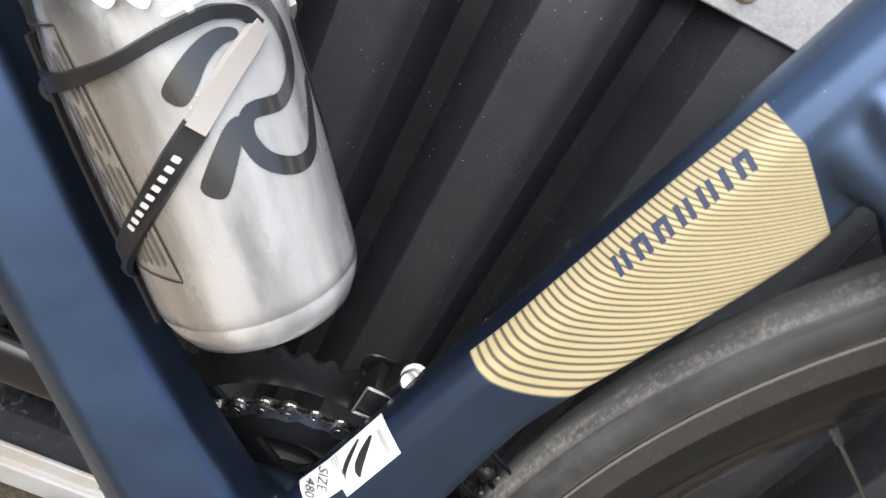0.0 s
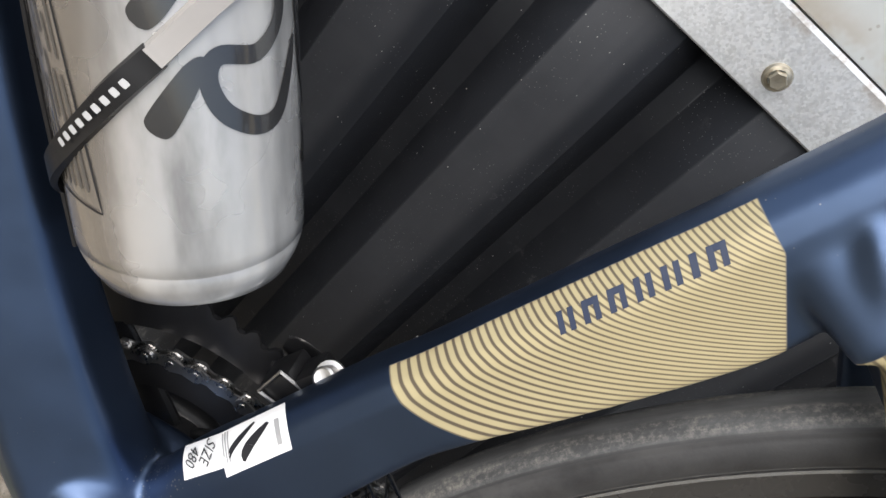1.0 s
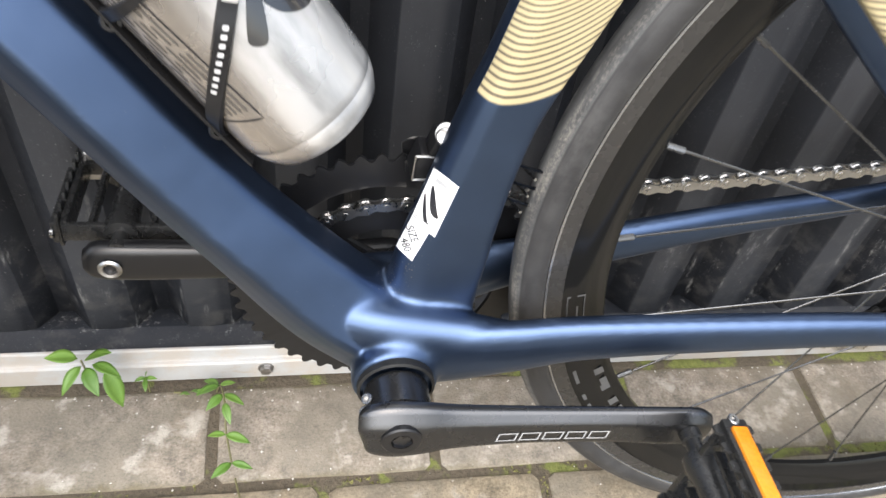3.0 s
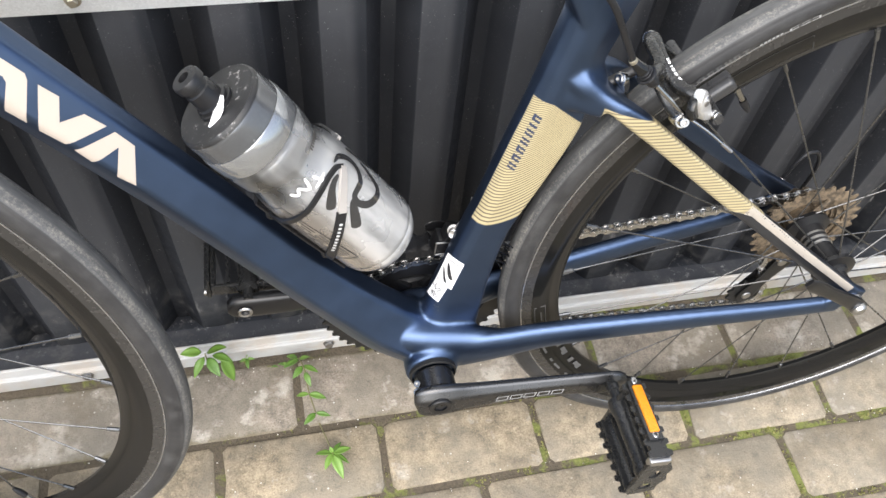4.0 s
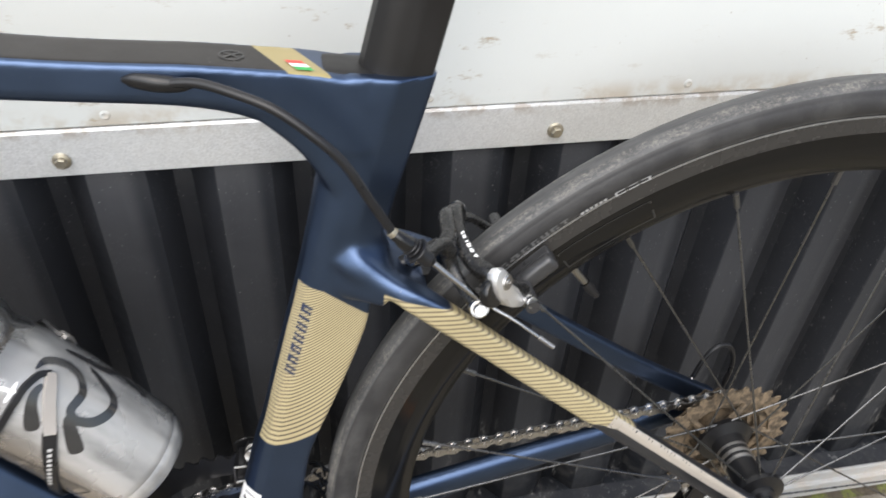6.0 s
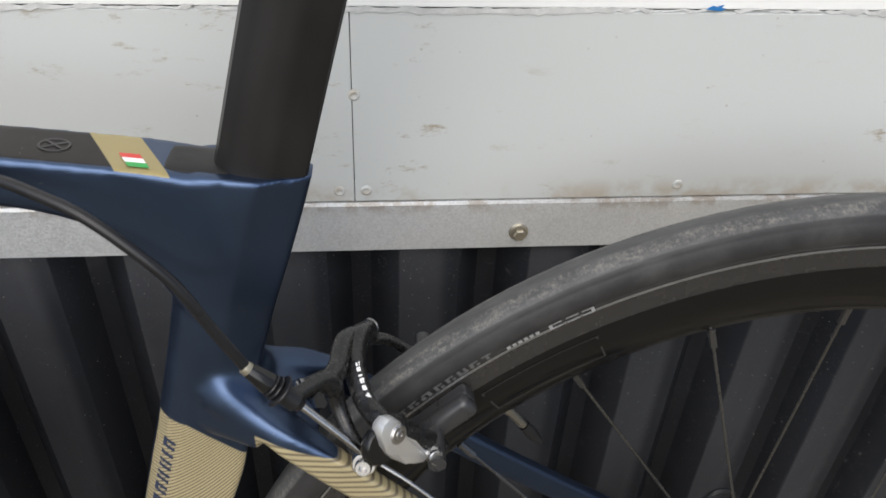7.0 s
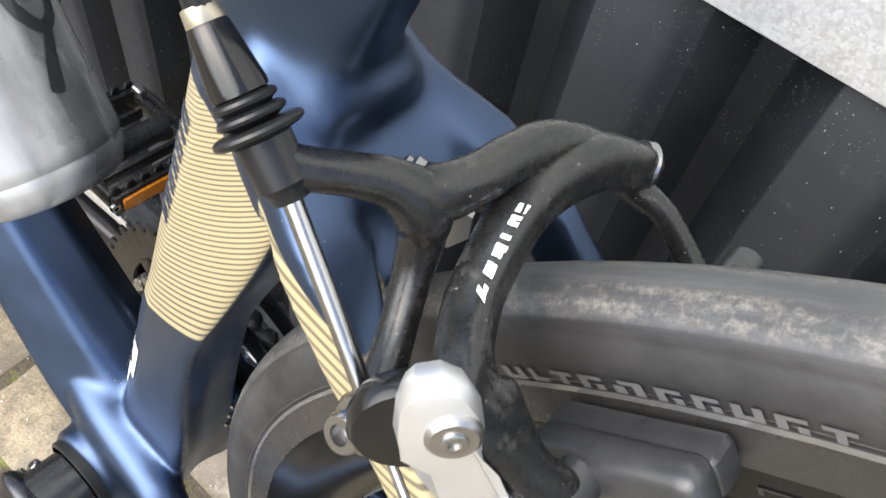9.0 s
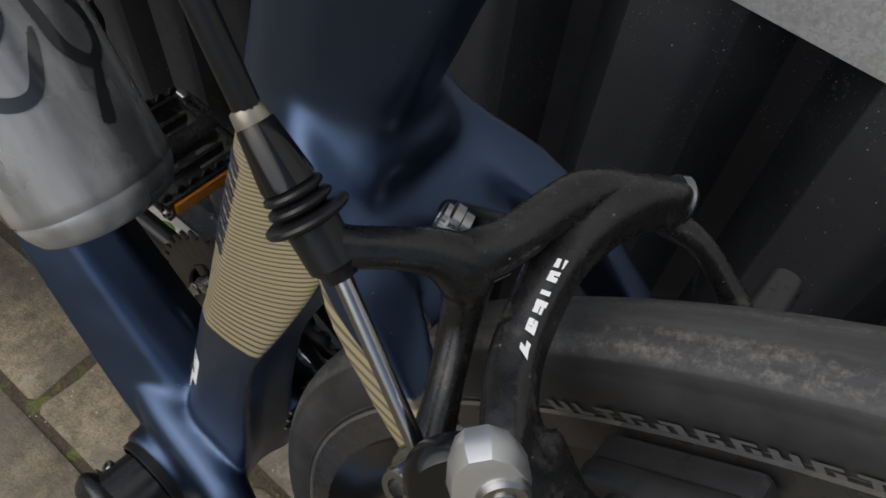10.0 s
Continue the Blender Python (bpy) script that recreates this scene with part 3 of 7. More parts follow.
# ---- setting ----
FLAKE = (0.3572, 0.7076)
RIB = 0.0873


def fence_sheet():
    """Trapezoidal ribbed sheet, seen from the street."""
    bm = B()
    prof = []
    front, back = 0.2500, 0.2715
    k0, k1 = -24, 26
    for k in range(k0, k1):
        x = 0.2258 + k * RIB
        for dx, y in ((-0.0170, front), (0.0015, front + 0.0022), (0.0165, back), (0.0300, back), (0.0490, front)):
            prof.append((x + dx, y))
    zs = (0.004, 0.12, 0.24, 0.36, 0.48, 0.60)
    rows = [[bm.verts.new((x, y, z)) for x, y in prof] for z in zs]
    for a, b in zip(rows, rows[1:]):
        for i in range(len(prof) - 1):
            bm.faces.new((a[i], a[i + 1], b[i + 1], b[i]))
    geom = [e for e in bm.edges if abs(e.verts[0].co.z - e.verts[1].co.z) > 0.01]
    bmesh.ops.bevel(bm, geom=geom, offset=0.0018, segments=2, affect="EDGES", profile=0.5)
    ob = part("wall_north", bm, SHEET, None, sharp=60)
    so = ob.modifiers.new("gauge", "SOLIDIFY")
    so.thickness, so.offset = 0.0008, 1.0
    return tagged(ob, "black ribbed sheet metal fence, dusty and scuffed, below a steel trim", "fence", kind="structure")


fence_sheet()

bm = B()
block(bm, (4.4, 0.06, 2.4), pose(0.1, 0.312, 1.2 + 0.0), 0.0)
tagged(part("wall_core", bm, MATTE, smooth=False), "dark hoarding frame behind the sheet metal fence", "wall", kind="structure")

bm = B()
tx0, tx1 = -2.0, 2.2
outline = [(0.2495, 0.549), (0.2460, 0.5485), (0.2448, 0.5495), (0.2450, 0.583), (0.2458, 0.5852), (0.2790, 0.5856), (0.2790, 0.5836), (0.2495, 0.5833)]
a = [bm.verts.new((tx0, y, z)) for y, z in outline]
b = [bm.verts.new((tx1, y, z)) for y, z in outline]
for k in range(len(outline)):
    j = (k + 1) % len(outline)
    bm.faces.new((a[k], a[j], b[j], b[k]))
bm.faces.new(a), bm.faces.new(b[::-1])
trim = tagged(part("trim", bm, GALV, smooth=False), "galvanised steel angle trim along the top of the sheet metal", "trim", kind="structure")

bm = B()
lathe(bm, [(0.0062, 0), (0.0064, 0.0008), (0.0056, 0.0020), (0.0040, 0.0026)], (0, 0, 0), (0, -1, 0), 20)
lathe(bm, [(0.0040, 0.0022), (0.0042, 0.0052), (0.0036, 0.0060), (0.0, 0.0056)], (0, 0, 0), (0, -1, 0), 6)
screw_mesh = part("screw", bm, BRASS, trim, "hexagon head roofing screw")
screw_mesh.matrix_local = pose(-0.0842, 0.2449, 0.5618)
for k in range(-10, 12):
    if k:
        shared("screw", screw_mesh.data, trim, pose(-0.0842 + 0.1736 * k, 0.2449, 0.5618, 0, 23 * k, 0), "hexagon head roofing screw")

# flat grey panels above the trim, butted at an open joint
edges = [-2.0, -1.06, 0.1592, 1.378, 2.2]
panels = []
for xa, xb in zip(edges, edges[1:]):
    bm = B()
    block(bm, (xb - xa - 0.0004, 0.006, 0.1190), pose((xa + xb) / 2, 0.2492, 0.6456), 0.0006)
    panels.append(tagged(part("panel", bm, PANEL, smooth=False), "grey painted sheet panel, stained, with small rivets", "panel", kind="structure"))
bm = B()
lathe(bm, [(0.0036, 0), (0.0034, 0.0006), (0.0022, 0.0011), (0.0011, 0.0007), (0, 0.0006)], (0, 0, 0), (0, -1, 0), 16)
rivet = part("rivet", bm, PANEL, panels[2])
rivet.matrix_local = pose(0.1662, 0.2464, 0.5938)
for x, z, p in ((0.1500, 0.5935, 1), (0.1605, 0.6570, 1), (0.3620, 0.5946, 2), (0.5650, 0.5938, 2), (-0.05, 0.5938, 1), (-0.25, 0.5938, 1), (-0.45, 0.5938, 1)):
    shared("rivet", rivet.data, panels[p], pose(x, 0.2464, z, 0, x * 900, 0))

bm = B()
block(bm, (4.2, 0.012, 1.5), pose(0.1, 0.2540, 1.4565), 0.001)
tagged(part("wall_upper", bm, BOARD, smooth=False), "white painted board above the grey panels", "wall", kind="structure")
bm = B()
random.seed(5)
xs = np.arange(-2.0, 2.2, 0.004)
top = [bm.verts.new((x, 0.2462, 0.7072 + random.uniform(-0.0007, 0.0010))) for x in xs]
bot = [bm.verts.new((x, 0.2456, 0.7052 + 0.0012 * math.sin(x * 21) + random.uniform(-0.0014, 0.0010))) for x in xs]
for i in range(len(xs) - 1):
    bm.faces.new((bot[i], bot[i + 1], top[i + 1], top[i]))
tagged(part("sealant", bm, simple("chipped_sealant", (0.30, 0.30, 0.29), 0.8, 0, 0.9, 160, 0.3), smooth=False), "chipped grey sealant along the panel's upper edge", "sealant", kind="structure")

bm = B()
slab(bm, [(-0.0048, 0.0), (0.0035, -0.0009), (0.0060, 0.0004), (0.0033, 0.0009), (0.0046, 0.0025), (0.0009, 0.0013), (-0.0011, 0.0020)], 0.0008, pose(FLAKE[0], 0.2452, FLAKE[1]))
tagged(part("paint_flake", bm, simple("blue_paint", (0.02, 0.16, 0.42), 0.5), smooth=False), "torn scrap of bright blue tape on the sealant", "scrap", kind="structure")

# bottom rail of the fence
bm = B()
outline = [(0.2170, 0.002), (0.2165, 0.0260), (0.2180, 0.0280), (0.2205, 0.0288), (0.2212, 0.0305), (0.2215, 0.0435), (0.2225, 0.0450), (0.2245, 0.0450), (0.2245, 0.002)]
a = [bm.verts.new((-2.0, y, z)) for y, z in outline]
b = [bm.verts.new((2.2, y, z)) for y, z in outline]
for k in range(len(outline)):
    j = (k + 1) % len(outline)
    bm.faces.new((a[k], a[j], b[j], b[k]))
bm.faces.new(a), bm.faces.new(b[::-1])
rail = tagged(part("base_rail", bm, RAIL, smooth=False), "dirty white steel rail at the foot of the fence", "rail", kind="structure")
bm = B()
lathe(bm, [(0.0075, 0), (0.0075, 0.0015), (0.0052, 0.0016)], (0, 0, 0), (0, -1, 0), 18)
lathe(bm, [(0.0056, 0.001), (0.0056, 0.0052), (0.0, 0.0056)], (0, 0, 0), (0, -1, 0), 6)
rb = part("bolt", bm, STEEL, rail, "dull hexagon bolt")
rb.matrix_local = pose(-0.092, 0.2166, 0.018)
for k in range(-5, 7):
    if k:
        shared("bolt", rb.data, rail, pose(-0.092 - 0.305 * k, 0.2166, 0.018, 0, 17 * k, 0), "dull hexagon bolt")

bm = B()
block(bm, (4.2, 0.048, 0.045), pose(0.1, 0.2490, 0.0195), 0.001)
tagged(part("wall_foot", bm, SHEET, smooth=False), "black foot strip behind the fence rail", "strip", kind="structure")

# ground sheet out to the horizon
bm = B()
bmesh.ops.create_grid(bm, x_segments=8, y_segments=8, size=300)
for v in bm.verts:
    v.co.z = -0.0045
tagged(part("ground", bm, SOIL, smooth=False), "sandy mossy ground between and beyond the paving stones", "ground", kind="structure")

# ---- the bicycle ----
LEAN = 5.2
bike = new("road_bicycle")
bike.matrix_world = pose(0, 0.060, 0, -LEAN, 0, 0)
tagged(bike, "satin navy carbon road bicycle with gold striped panels by a fence", "bicycle")
BB = (0.0, 0.0, 0.260)
AXLE = (0.405, 0.0, 0.335)


def bike_shell():
    """All tubes of the frame, melted into one skin."""
    bm = B()
    # down tube, widening to the bottom bracket
    tube(bm, [(-0.3708, 0, 0.7429, 0.0255, 0.024), (-0.2220, 0, 0.5409, 0.0230, 0.0235), (-0.1763, 0, 0.4779, 0.0230, 0.0245), (-0.1136, 0, 0.3879, 0.0235, 0.027),
              (-0.0788, 0, 0.3429, 0.0255, 0.030), (-0.0390, 0, 0.2950, 0.0300, 0.0335), (0.000, 0, 0.262, 0.0330, 0.0355)], 48, 3.0, section=[(1.0, 0.0), (1.0, 0.30), (0.96, 0.40), (0.88, 0.47), (0.42, 0.73), (-0.06, 0.985), (-0.12, 0.975), (-0.42, 0.84), (-0.74, 0.63), (-0.93, 0.48), (-1.0, 0.32), (-1.0, 0.0)])
    # seat tube
    st = B()
    tube(st, [(0.0150, 0, 0.265, 0.0270, 0.0200, 0), (0.0213, 0, 0.300, 0.0268, 0.0185, 0), (0.0253, 0, 0.330, 0.0253, 0.0170, 0), (0.0328, 0, 0.370, 0.0212, 0.0162, 0), (0.0436, 0, 0.420, 0.0184, 0.0162, 0), (0.0525, 0, 0.448, 0.0183, 0.0162, 0), (0.0632, 0, 0.480, 0.0205, 0.0162, 0),
              (0.0777, 0, 0.525, 0.0228, 0.0162, 0), (0.0855, 0, 0.553, 0.0228, 0.0162, 0.1), (0.0985, 0, 0.610, 0.0218, 0.0166, 1), (0.1095, 0, 0.655, 0.0245, 0.0174, 1), (0.1188, 0, 0.6870, 0.0248, 0.0178, 1), (0.1255, 0, 0.7130, 0.0248, 0.0178, 1)], 64, 2.6,
         section=[(1.0, 0.0), (0.96, 0.40), (0.72, 0.80), (0.40, 0.98), (-0.20, 1.0), (-0.88, 1.0), (-1.0, 0.93), (-0.97, 0.70), (-0.88, 0.36), (-0.84, 0.0)],
         until=[(1.0, 0.0), (0.96, 0.40), (0.72, 0.80), (0.40, 0.98), (0.10, 1.0), (-0.16, 1.0), (-0.92, 0.46), (-1.0, 0.34), (-1.0, 0.16), (-1.0, 0.0)])
    # top tube
    tube(st, [(-0.366, 0, 0.732, 0.019, 0.018), (-0.20, 0, 0.7140, 0.0140, 0.0165), (-0.05, 0, 0.6960, 0.0112, 0.0165), (0.03, 0, 0.6882, 0.0120, 0.0166), (0.070, 0, 0.6785, 0.0177, 0.0170), (0.098, 0, 0.6645, 0.0280, 0.0175), (0.109, 0, 0.6645, 0.0272, 0.0177)], 64, 4.5, section=[(1.0, 0.0), (1.0, 0.88), (0.92, 1.0), (-0.50, 1.0), (-0.86, 0.80), (-1.0, 0.5), (-1.0, 0.0)])
    tube(st, [(0.060, 0, 0.677, 0.009, 0.0160), (0.086, 0, 0.655, 0.014, 0.0166), (0.101, 0, 0.625, 0.012, 0.0164)], 32, 6.0)
    bmesh.ops.bisect_plane(st, geom=st.verts[:] + st.edges[:] + st.faces[:], plane_co=(0.104, 0, 0.6912), plane_no=(0.119, 0, 1.0), clear_outer=True)
    bmesh.ops.holes_fill(st, edges=[e for e in st.edges if e.is_boundary], sides=200)
    clipped = bpy.data.meshes.new("clipped")
    st.to_mesh(clipped)
    st.free()
    bm.from_mesh(clipped)
    bpy.data.meshes.remove(clipped)
    # head tube
    tube(bm, [(-0.386, 0, 0.672, 0.024, 0.024), (-0.362, 0, 0.745, 0.022, 0.022), (-0.352, 0, 0.778, 0.020, 0.020)], 24, 2.0)
    # bottom bracket shell
    lathe(bm, [(0, -0.0435), (0.0245, -0.0435), (0.0262, -0.0405), (0.0265, 0.0405), (0.0245, 0.0435), (0, 0.0435)], BB, (0, 1, 0), 36)
    for s in (-1, 1):
        tube(bm, [(-0.012, s * 0.020, 0.264, 0.030, 0.014), (0.030, s * 0.0290, 0.271, 0.0250, 0.0110), (0.070, s * 0.0345, 0.280, 0.0205, 0.0095), (0.120, s * 0.0380, 0.2895, 0.0165, 0.0088), (0.240, s * 0.0510, 0.3050, 0.0132, 0.0078),
                  (0.330, s * 0.0600, 0.3130, 0.0115, 0.0068), (0.398, s * 0.0675, 0.3215, 0.0110, 0.0055)], 20, 2.4)
        tube(bm, [(0.086, s * 0.006, 0.569, 0.0140, 0.0090), (0.102, s * 0.0150, 0.5660, 0.0115, 0.0090), (0.117, s * 0.0240, 0.5620, 0.0080, 0.0066)], 20, 2.6)
        tube(bm, [(0.090, s * 0.0060, 0.5880, 0.0090, 0.0080), (0.0995, s * 0.0145, 0.5800, 0.0083, 0.0088), (0.1118, s * 0.0192, 0.5718, 0.0064, 0.0085), (0.1299, s * 0.0262, 0.5608, 0.0070, 0.0092), (0.148, s * 0.0328, 0.5484, 0.0083, 0.0057), (0.165, s * 0.0346, 0.5340, 0.0081, 0.0054),
                  (0.240, s * 0.0430, 0.4697, 0.0081, 0.0053), (0.330, s * 0.0560, 0.3965, 0.0081, 0.0053), (0.404, s * 0.0690, 0.3395, 0.0086, 0.0054)], 32, 2.4, section=[(1.0, 0.0), (1.0, 0.66), (0.84, 0.92), (-0.70, 1.0), (-1.0, 0.72), (-1.0, 0.0)])
        # saddle between the down tube, seat tube and chain stay
        tube(bm, [(-0.034, s * 0.014, 0.288, 0.018, 0.014), (-0.005, s * 0.020, 0.285, 0.019, 0.015), (0.025, s * 0.024, 0.283, 0.018, 0.0145), (0.055, s * 0.0305, 0.282, 0.0165, 0.0110), (0.080, s * 0.0350, 0.283, 0.0150, 0.0085)], 24, 2.2)
        # dropout
        tube(bm, [(0.385, s * 0.0680, 0.322, 0.010, 0.0042), (0.404, s * 0.0688, 0.332, 0.0135, 0.0042), (0.412, s * 0.0690, 0.345, 0.008, 0.0042)], 16, 2.6)
    # web between the seat stays, carrying the brake
    tube(bm, [(0.096, 0, 0.586, 0.0080, 0.012), (0.112, 0, 0.5722, 0.0058, 0.021), (0.128, 0, 0.5600, 0.0050, 0.0255), (0.139, 0, 0.5518, 0.0040, 0.0280)], 28, 4.0)
    tube(bm, [(0.098, 0, 0.590, 0.010, 0.014), (0.110, 0, 0.580, 0.008, 0.016), (0.117, 0, 0.575, 0.007, 0.014)], 20, 2.4)
    tube(bm, [(0.094, 0, 0.600, 0.008, 0.0125), (0.104, 0, 0.588, 0.0095, 0.0145), (0.115, 0, 0.5765, 0.0080, 0.0170)], 24, 2.4)
    me = bpy.data.meshes.new("frame")
    bmesh.ops.recalc_face_normals(bm, faces=bm.faces)
    bm.to_mesh(me)
    bm.free()
    raw = new("raw", me)
    re = raw.modifiers.new("skin", "REMESH")
    re.mode, re.voxel_size = "VOXEL", 0.0013
    sm = raw.modifiers.new("blend", "SMOOTH")
    sm.factor, sm.iterations = 0.5, 5
    bpy.context.view_layer.update()
    done = bpy.data.meshes.new_from_object(raw.evaluated_get(bpy.context.evaluated_depsgraph_get()))
    bpy.data.objects.remove(raw)
    bpy.data.meshes.remove(me)
    # rounder fillets where the tubes meet
    soft = new("soft", done)
    group_soft = soft.vertex_groups.new(name="fillet")
    spots = ((Vector((0.014, 0, 0.302)), 0.028, 0.048), (Vector((0.018, 0.028, 0.290)), 0.018, 0.036), (Vector((0.018, -0.028, 0.290)), 0.018, 0.036), (Vector((0.100, 0, 0.572)), 0.010, 0.026), (Vector((0.112, 0.014, 0.578)), 0.012, 0.030), (Vector((0.112, -0.014, 0.578)), 0.012, 0.030), (Vector((0.066, 0, 0.645)), 0.012, 0.030))
    levels = {}
    for v in done.vertices:
        w = max(max(0.0, min(1.0, (r1 - (v.co - c).length) / (r1 - r0))) for c, r0, r1 in spots)
        if w > 0.02:
            levels.setdefault(round(w, 1), []).append(v.index)
    for w, ids in levels.items():
        group_soft.add(ids, w, "REPLACE")
    sm = soft.modifiers.new("fillet", "SMOOTH")
    sm.factor, sm.iterations, sm.vertex_group = 0.5, 90, "fillet"
    bpy.context.view_layer.update()
    smoothed = bpy.data.meshes.new_from_object(soft.evaluated_get(bpy.context.evaluated_depsgraph_get()))
    bpy.data.objects.remove(soft)
    bpy.data.meshes.remove(done)
    done = smoothed
    done.name = "frame"
    for p in done.polygons:
        p.use_smooth = True
    done.materials.clear()
    done.materials.append(PAINT)
    ob = new("frame", done)
    ob.parent = bike
    ob["label"] = "satin navy carbon frame with gold ruled panels"
    return ob


shell = bike_shell()
from mathutils.bvhtree import BVHTree
SKIN = BVHTree.FromPolygons([v.co for v in shell.data.vertices], [p.vertices for p in shell.data.polygons])


def decal(name, shapes, mat, parent, side=-1, lift=0.00035, cell=0.0025, label="", axis="y", skin=None, way=None):
    """Thin print laid on a skin: convex outlines in x, z (or x, y from above) dropped onto the surface."""
    skin = skin or SKIN
    bm = B()
    for shape in shapes:
        b2 = B()
        f = b2.faces.new([b2.verts.new((p[0], p[1], 0)) for p in shape])
        lo = [min(p[i] for p in shape) for i in (0, 1)]
        hi = [max(p[i] for p in shape) for i in (0, 1)]
        for i in (0, 1):
            c = lo[i] + cell
            while c < hi[i]:
                co, no = [0, 0, 0], [0, 0, 0]
                co[i], no[i] = c, 1
                bmesh.ops.bisect_plane(b2, geom=b2.verts[:] + b2.edges[:] + b2.faces[:], plane_co=co, plane_no=no)
                c += cell
        bmesh.ops.triangulate(b2, faces=b2.faces)
        made = {}
        for v in b2.verts:
            if way is not None:
                hit = skin.ray_cast(Vector((v.co.x, -0.014, v.co.y)) - way * 0.2, way)
            elif axis == "y":
                hit = skin.ray_cast(Vector((v.co.x, side * 0.5, v.co.y)), Vector((0, -side, 0)))
            else:
                hit = skin.ray_cast(Vector((v.co.x, v.co.y, 2.0)), Vector((0, 0, -1)))
            if hit[0] is not None:
                made[v] = bm.verts.new(hit[0] + hit[1] * lift)
        for f in b2.faces:
            if all(v in made for v in f.verts):
                vs = [made[v] for v in f.verts]
                if max((a.co - b.co).length for a in vs for b in vs) < cell * 6:
                    bm.faces.new(vs)
        b2.free()
    return part(name, bm, mat, parent, label)


def bar(p, q, h, slant=0.0):
    """A parallelogram from p to q, h high to the left of that way."""
    p, q = Vector(p), Vector(q)
    d = (q - p).normalized()
    n = Vector((-d.y, d.x)) * h + d * slant
    return [p, q, q + n, p + n]


# name print on the seat tube: seven plain slanted blocks
d = Vector((0.0150, 0.0530))
d0 = Vector((0.0530, 0.5010))
blocks = []
starts = (0.0, 1.0, 2.0, 3.0, 4.0, 5.0, 5.6)
for k in range(7):
    p = d0 + d * (starts[k] / 6.4)
    q = d0 + d * ((starts[k] + 0.66) / 6.4)
    if k != 5:
        blocks.append(bar(p, p + (q - p) * 0.36, -0.0060, -0.0014))
        blocks.append(bar(p + (q - p) * 0.66, q, -0.0060, -0.0014))
        if k in (1, 2, 6):
            blocks.append(bar(p + (q - p) * 0.3 , p + (q - p) * 0.7, -0.0016, 0))
    else:
        blocks.append(bar(p, p + (q - p) * 0.4, -0.0060, -0.0014))
decal("name_print", blocks, NAVYINK, shell, label="navy printed blocks")

# large champagne print on the down tube: slanted strokes
strokes = [
    [(-0.2975, 0.6575), (-0.2871, 0.6551), (-0.2947, 0.6289), (-0.3039, 0.6390)],
    [(-0.2975, 0.6575), (-0.2830, 0.6505), (-0.2668, 0.6308), (-0.2697, 0.6222), (-0.2871, 0.6420)],
    [(-0.2668, 0.6308), (-0.2588, 0.6202), (-0.2586, 0.6161), (-0.2690, 0.6185), (-0.2697, 0.6222)],
    [(-0.2690, 0.6185), (-0.2586, 0.6161), (-0.2662, 0.5899), (-0.2754, 0.6000)],
    [(-0.2541, 0.6120), (-0.2452, 0.6014), (-0.2487, 0.5864), (-0.2613, 0.5828)],
    [(-0.2487, 0.5864), (-0.2347, 0.5864), (-0.2243, 0.5744), (-0.2494, 0.5711), (-0.2613, 0.5828)],
    [(-0.2458, 0.5657), (-0.2205, 0.5691), (-0.2207, 0.5587), (-0.2382, 0.5533)],
    [(-0.2205, 0.5691), (-0.2113, 0.5558), (-0.2161, 0.5290), (-0.2260, 0.5384), (-0.2207, 0.5587)],
]
decal("down_tube_print", strokes, TAN, shell, label="champagne printed strokes")

# pale strip along the lower seat stay
strip = []
for (x0, z0), (x1, z1) in (((0.262, 0.4520), (0.300, 0.4211)), ((0.300, 0.4211), (0.340, 0.3888)), ((0.340, 0.3888), (0.372, 0.3641)), ((0.372, 0.3641), (0.394, 0.3472))):
    strip.append([(x0 + 0.0002, z0 + 0.0003), (x1 + 0.0002, z1 + 0.0003), (x1 + 0.0044, z1 + 0.0056), (x0 + 0.0044, z0 + 0.0056)])
strip.append([(0.2545, 0.4552), (0.262, 0.4523), (0.2664, 0.4576), (0.2600, 0.4630)])
decal("stay_strip", strip, CHAMPAGNE, shell, label="pale champagne strip")

# white size sticker wrapped on the seat tube
WRAP = Vector((0.18, 0.74, -0.64)).normalized()
TL, TR, BR, BL = Vector((0.0130, 0.4000)), Vector((0.0279, 0.3862)), Vector((0.0186, 0.3512)), Vector((0.0036, 0.3648))
NR, DR, DL = Vector((0.0150, 0.3542)), Vector((0.0074, 0.3332)), Vector((-0.0036, 0.3440))


def on_sticker(u, v):
    return (TL * (1 - u) + TR * u) * (1 - v) + (BL * (1 - u) + BR * u) * v


sticker = decal("size_sticker", [[TL, TR, BR, BL], [BL, NR, DR, DL]], WHITE, shell, label="white paper size sticker", way=WRAP)
bow = []
for u0, v0, k, w in ((0.24, 0.26, 0.58, 0.13), (0.12, 0.46, 0.50, 0.08)):
    arc = [(u0 + k * t, v0 + 0.42 * math.sin(t * math.pi / 2), w * math.sin(math.pi * (0.08 + 0.86 * t)) ** 0.8) for t in (0, 0.17, 0.33, 0.5, 0.67, 0.83, 1.0)]
    for (ua, va, wa), (ub, vb, wb) in zip(arc, arc[1:]):
        bow.append([on_sticker(u, v) for u, v in ((ua - wa / 2, va + wa / 2), (ub - wb / 2, vb + wb / 2), (ub + wb / 2, vb - wb / 2), (ua + wa / 2, va - wa / 2))])
decal("sticker_mark", bow, INK, sticker, lift=0.0007, way=WRAP)
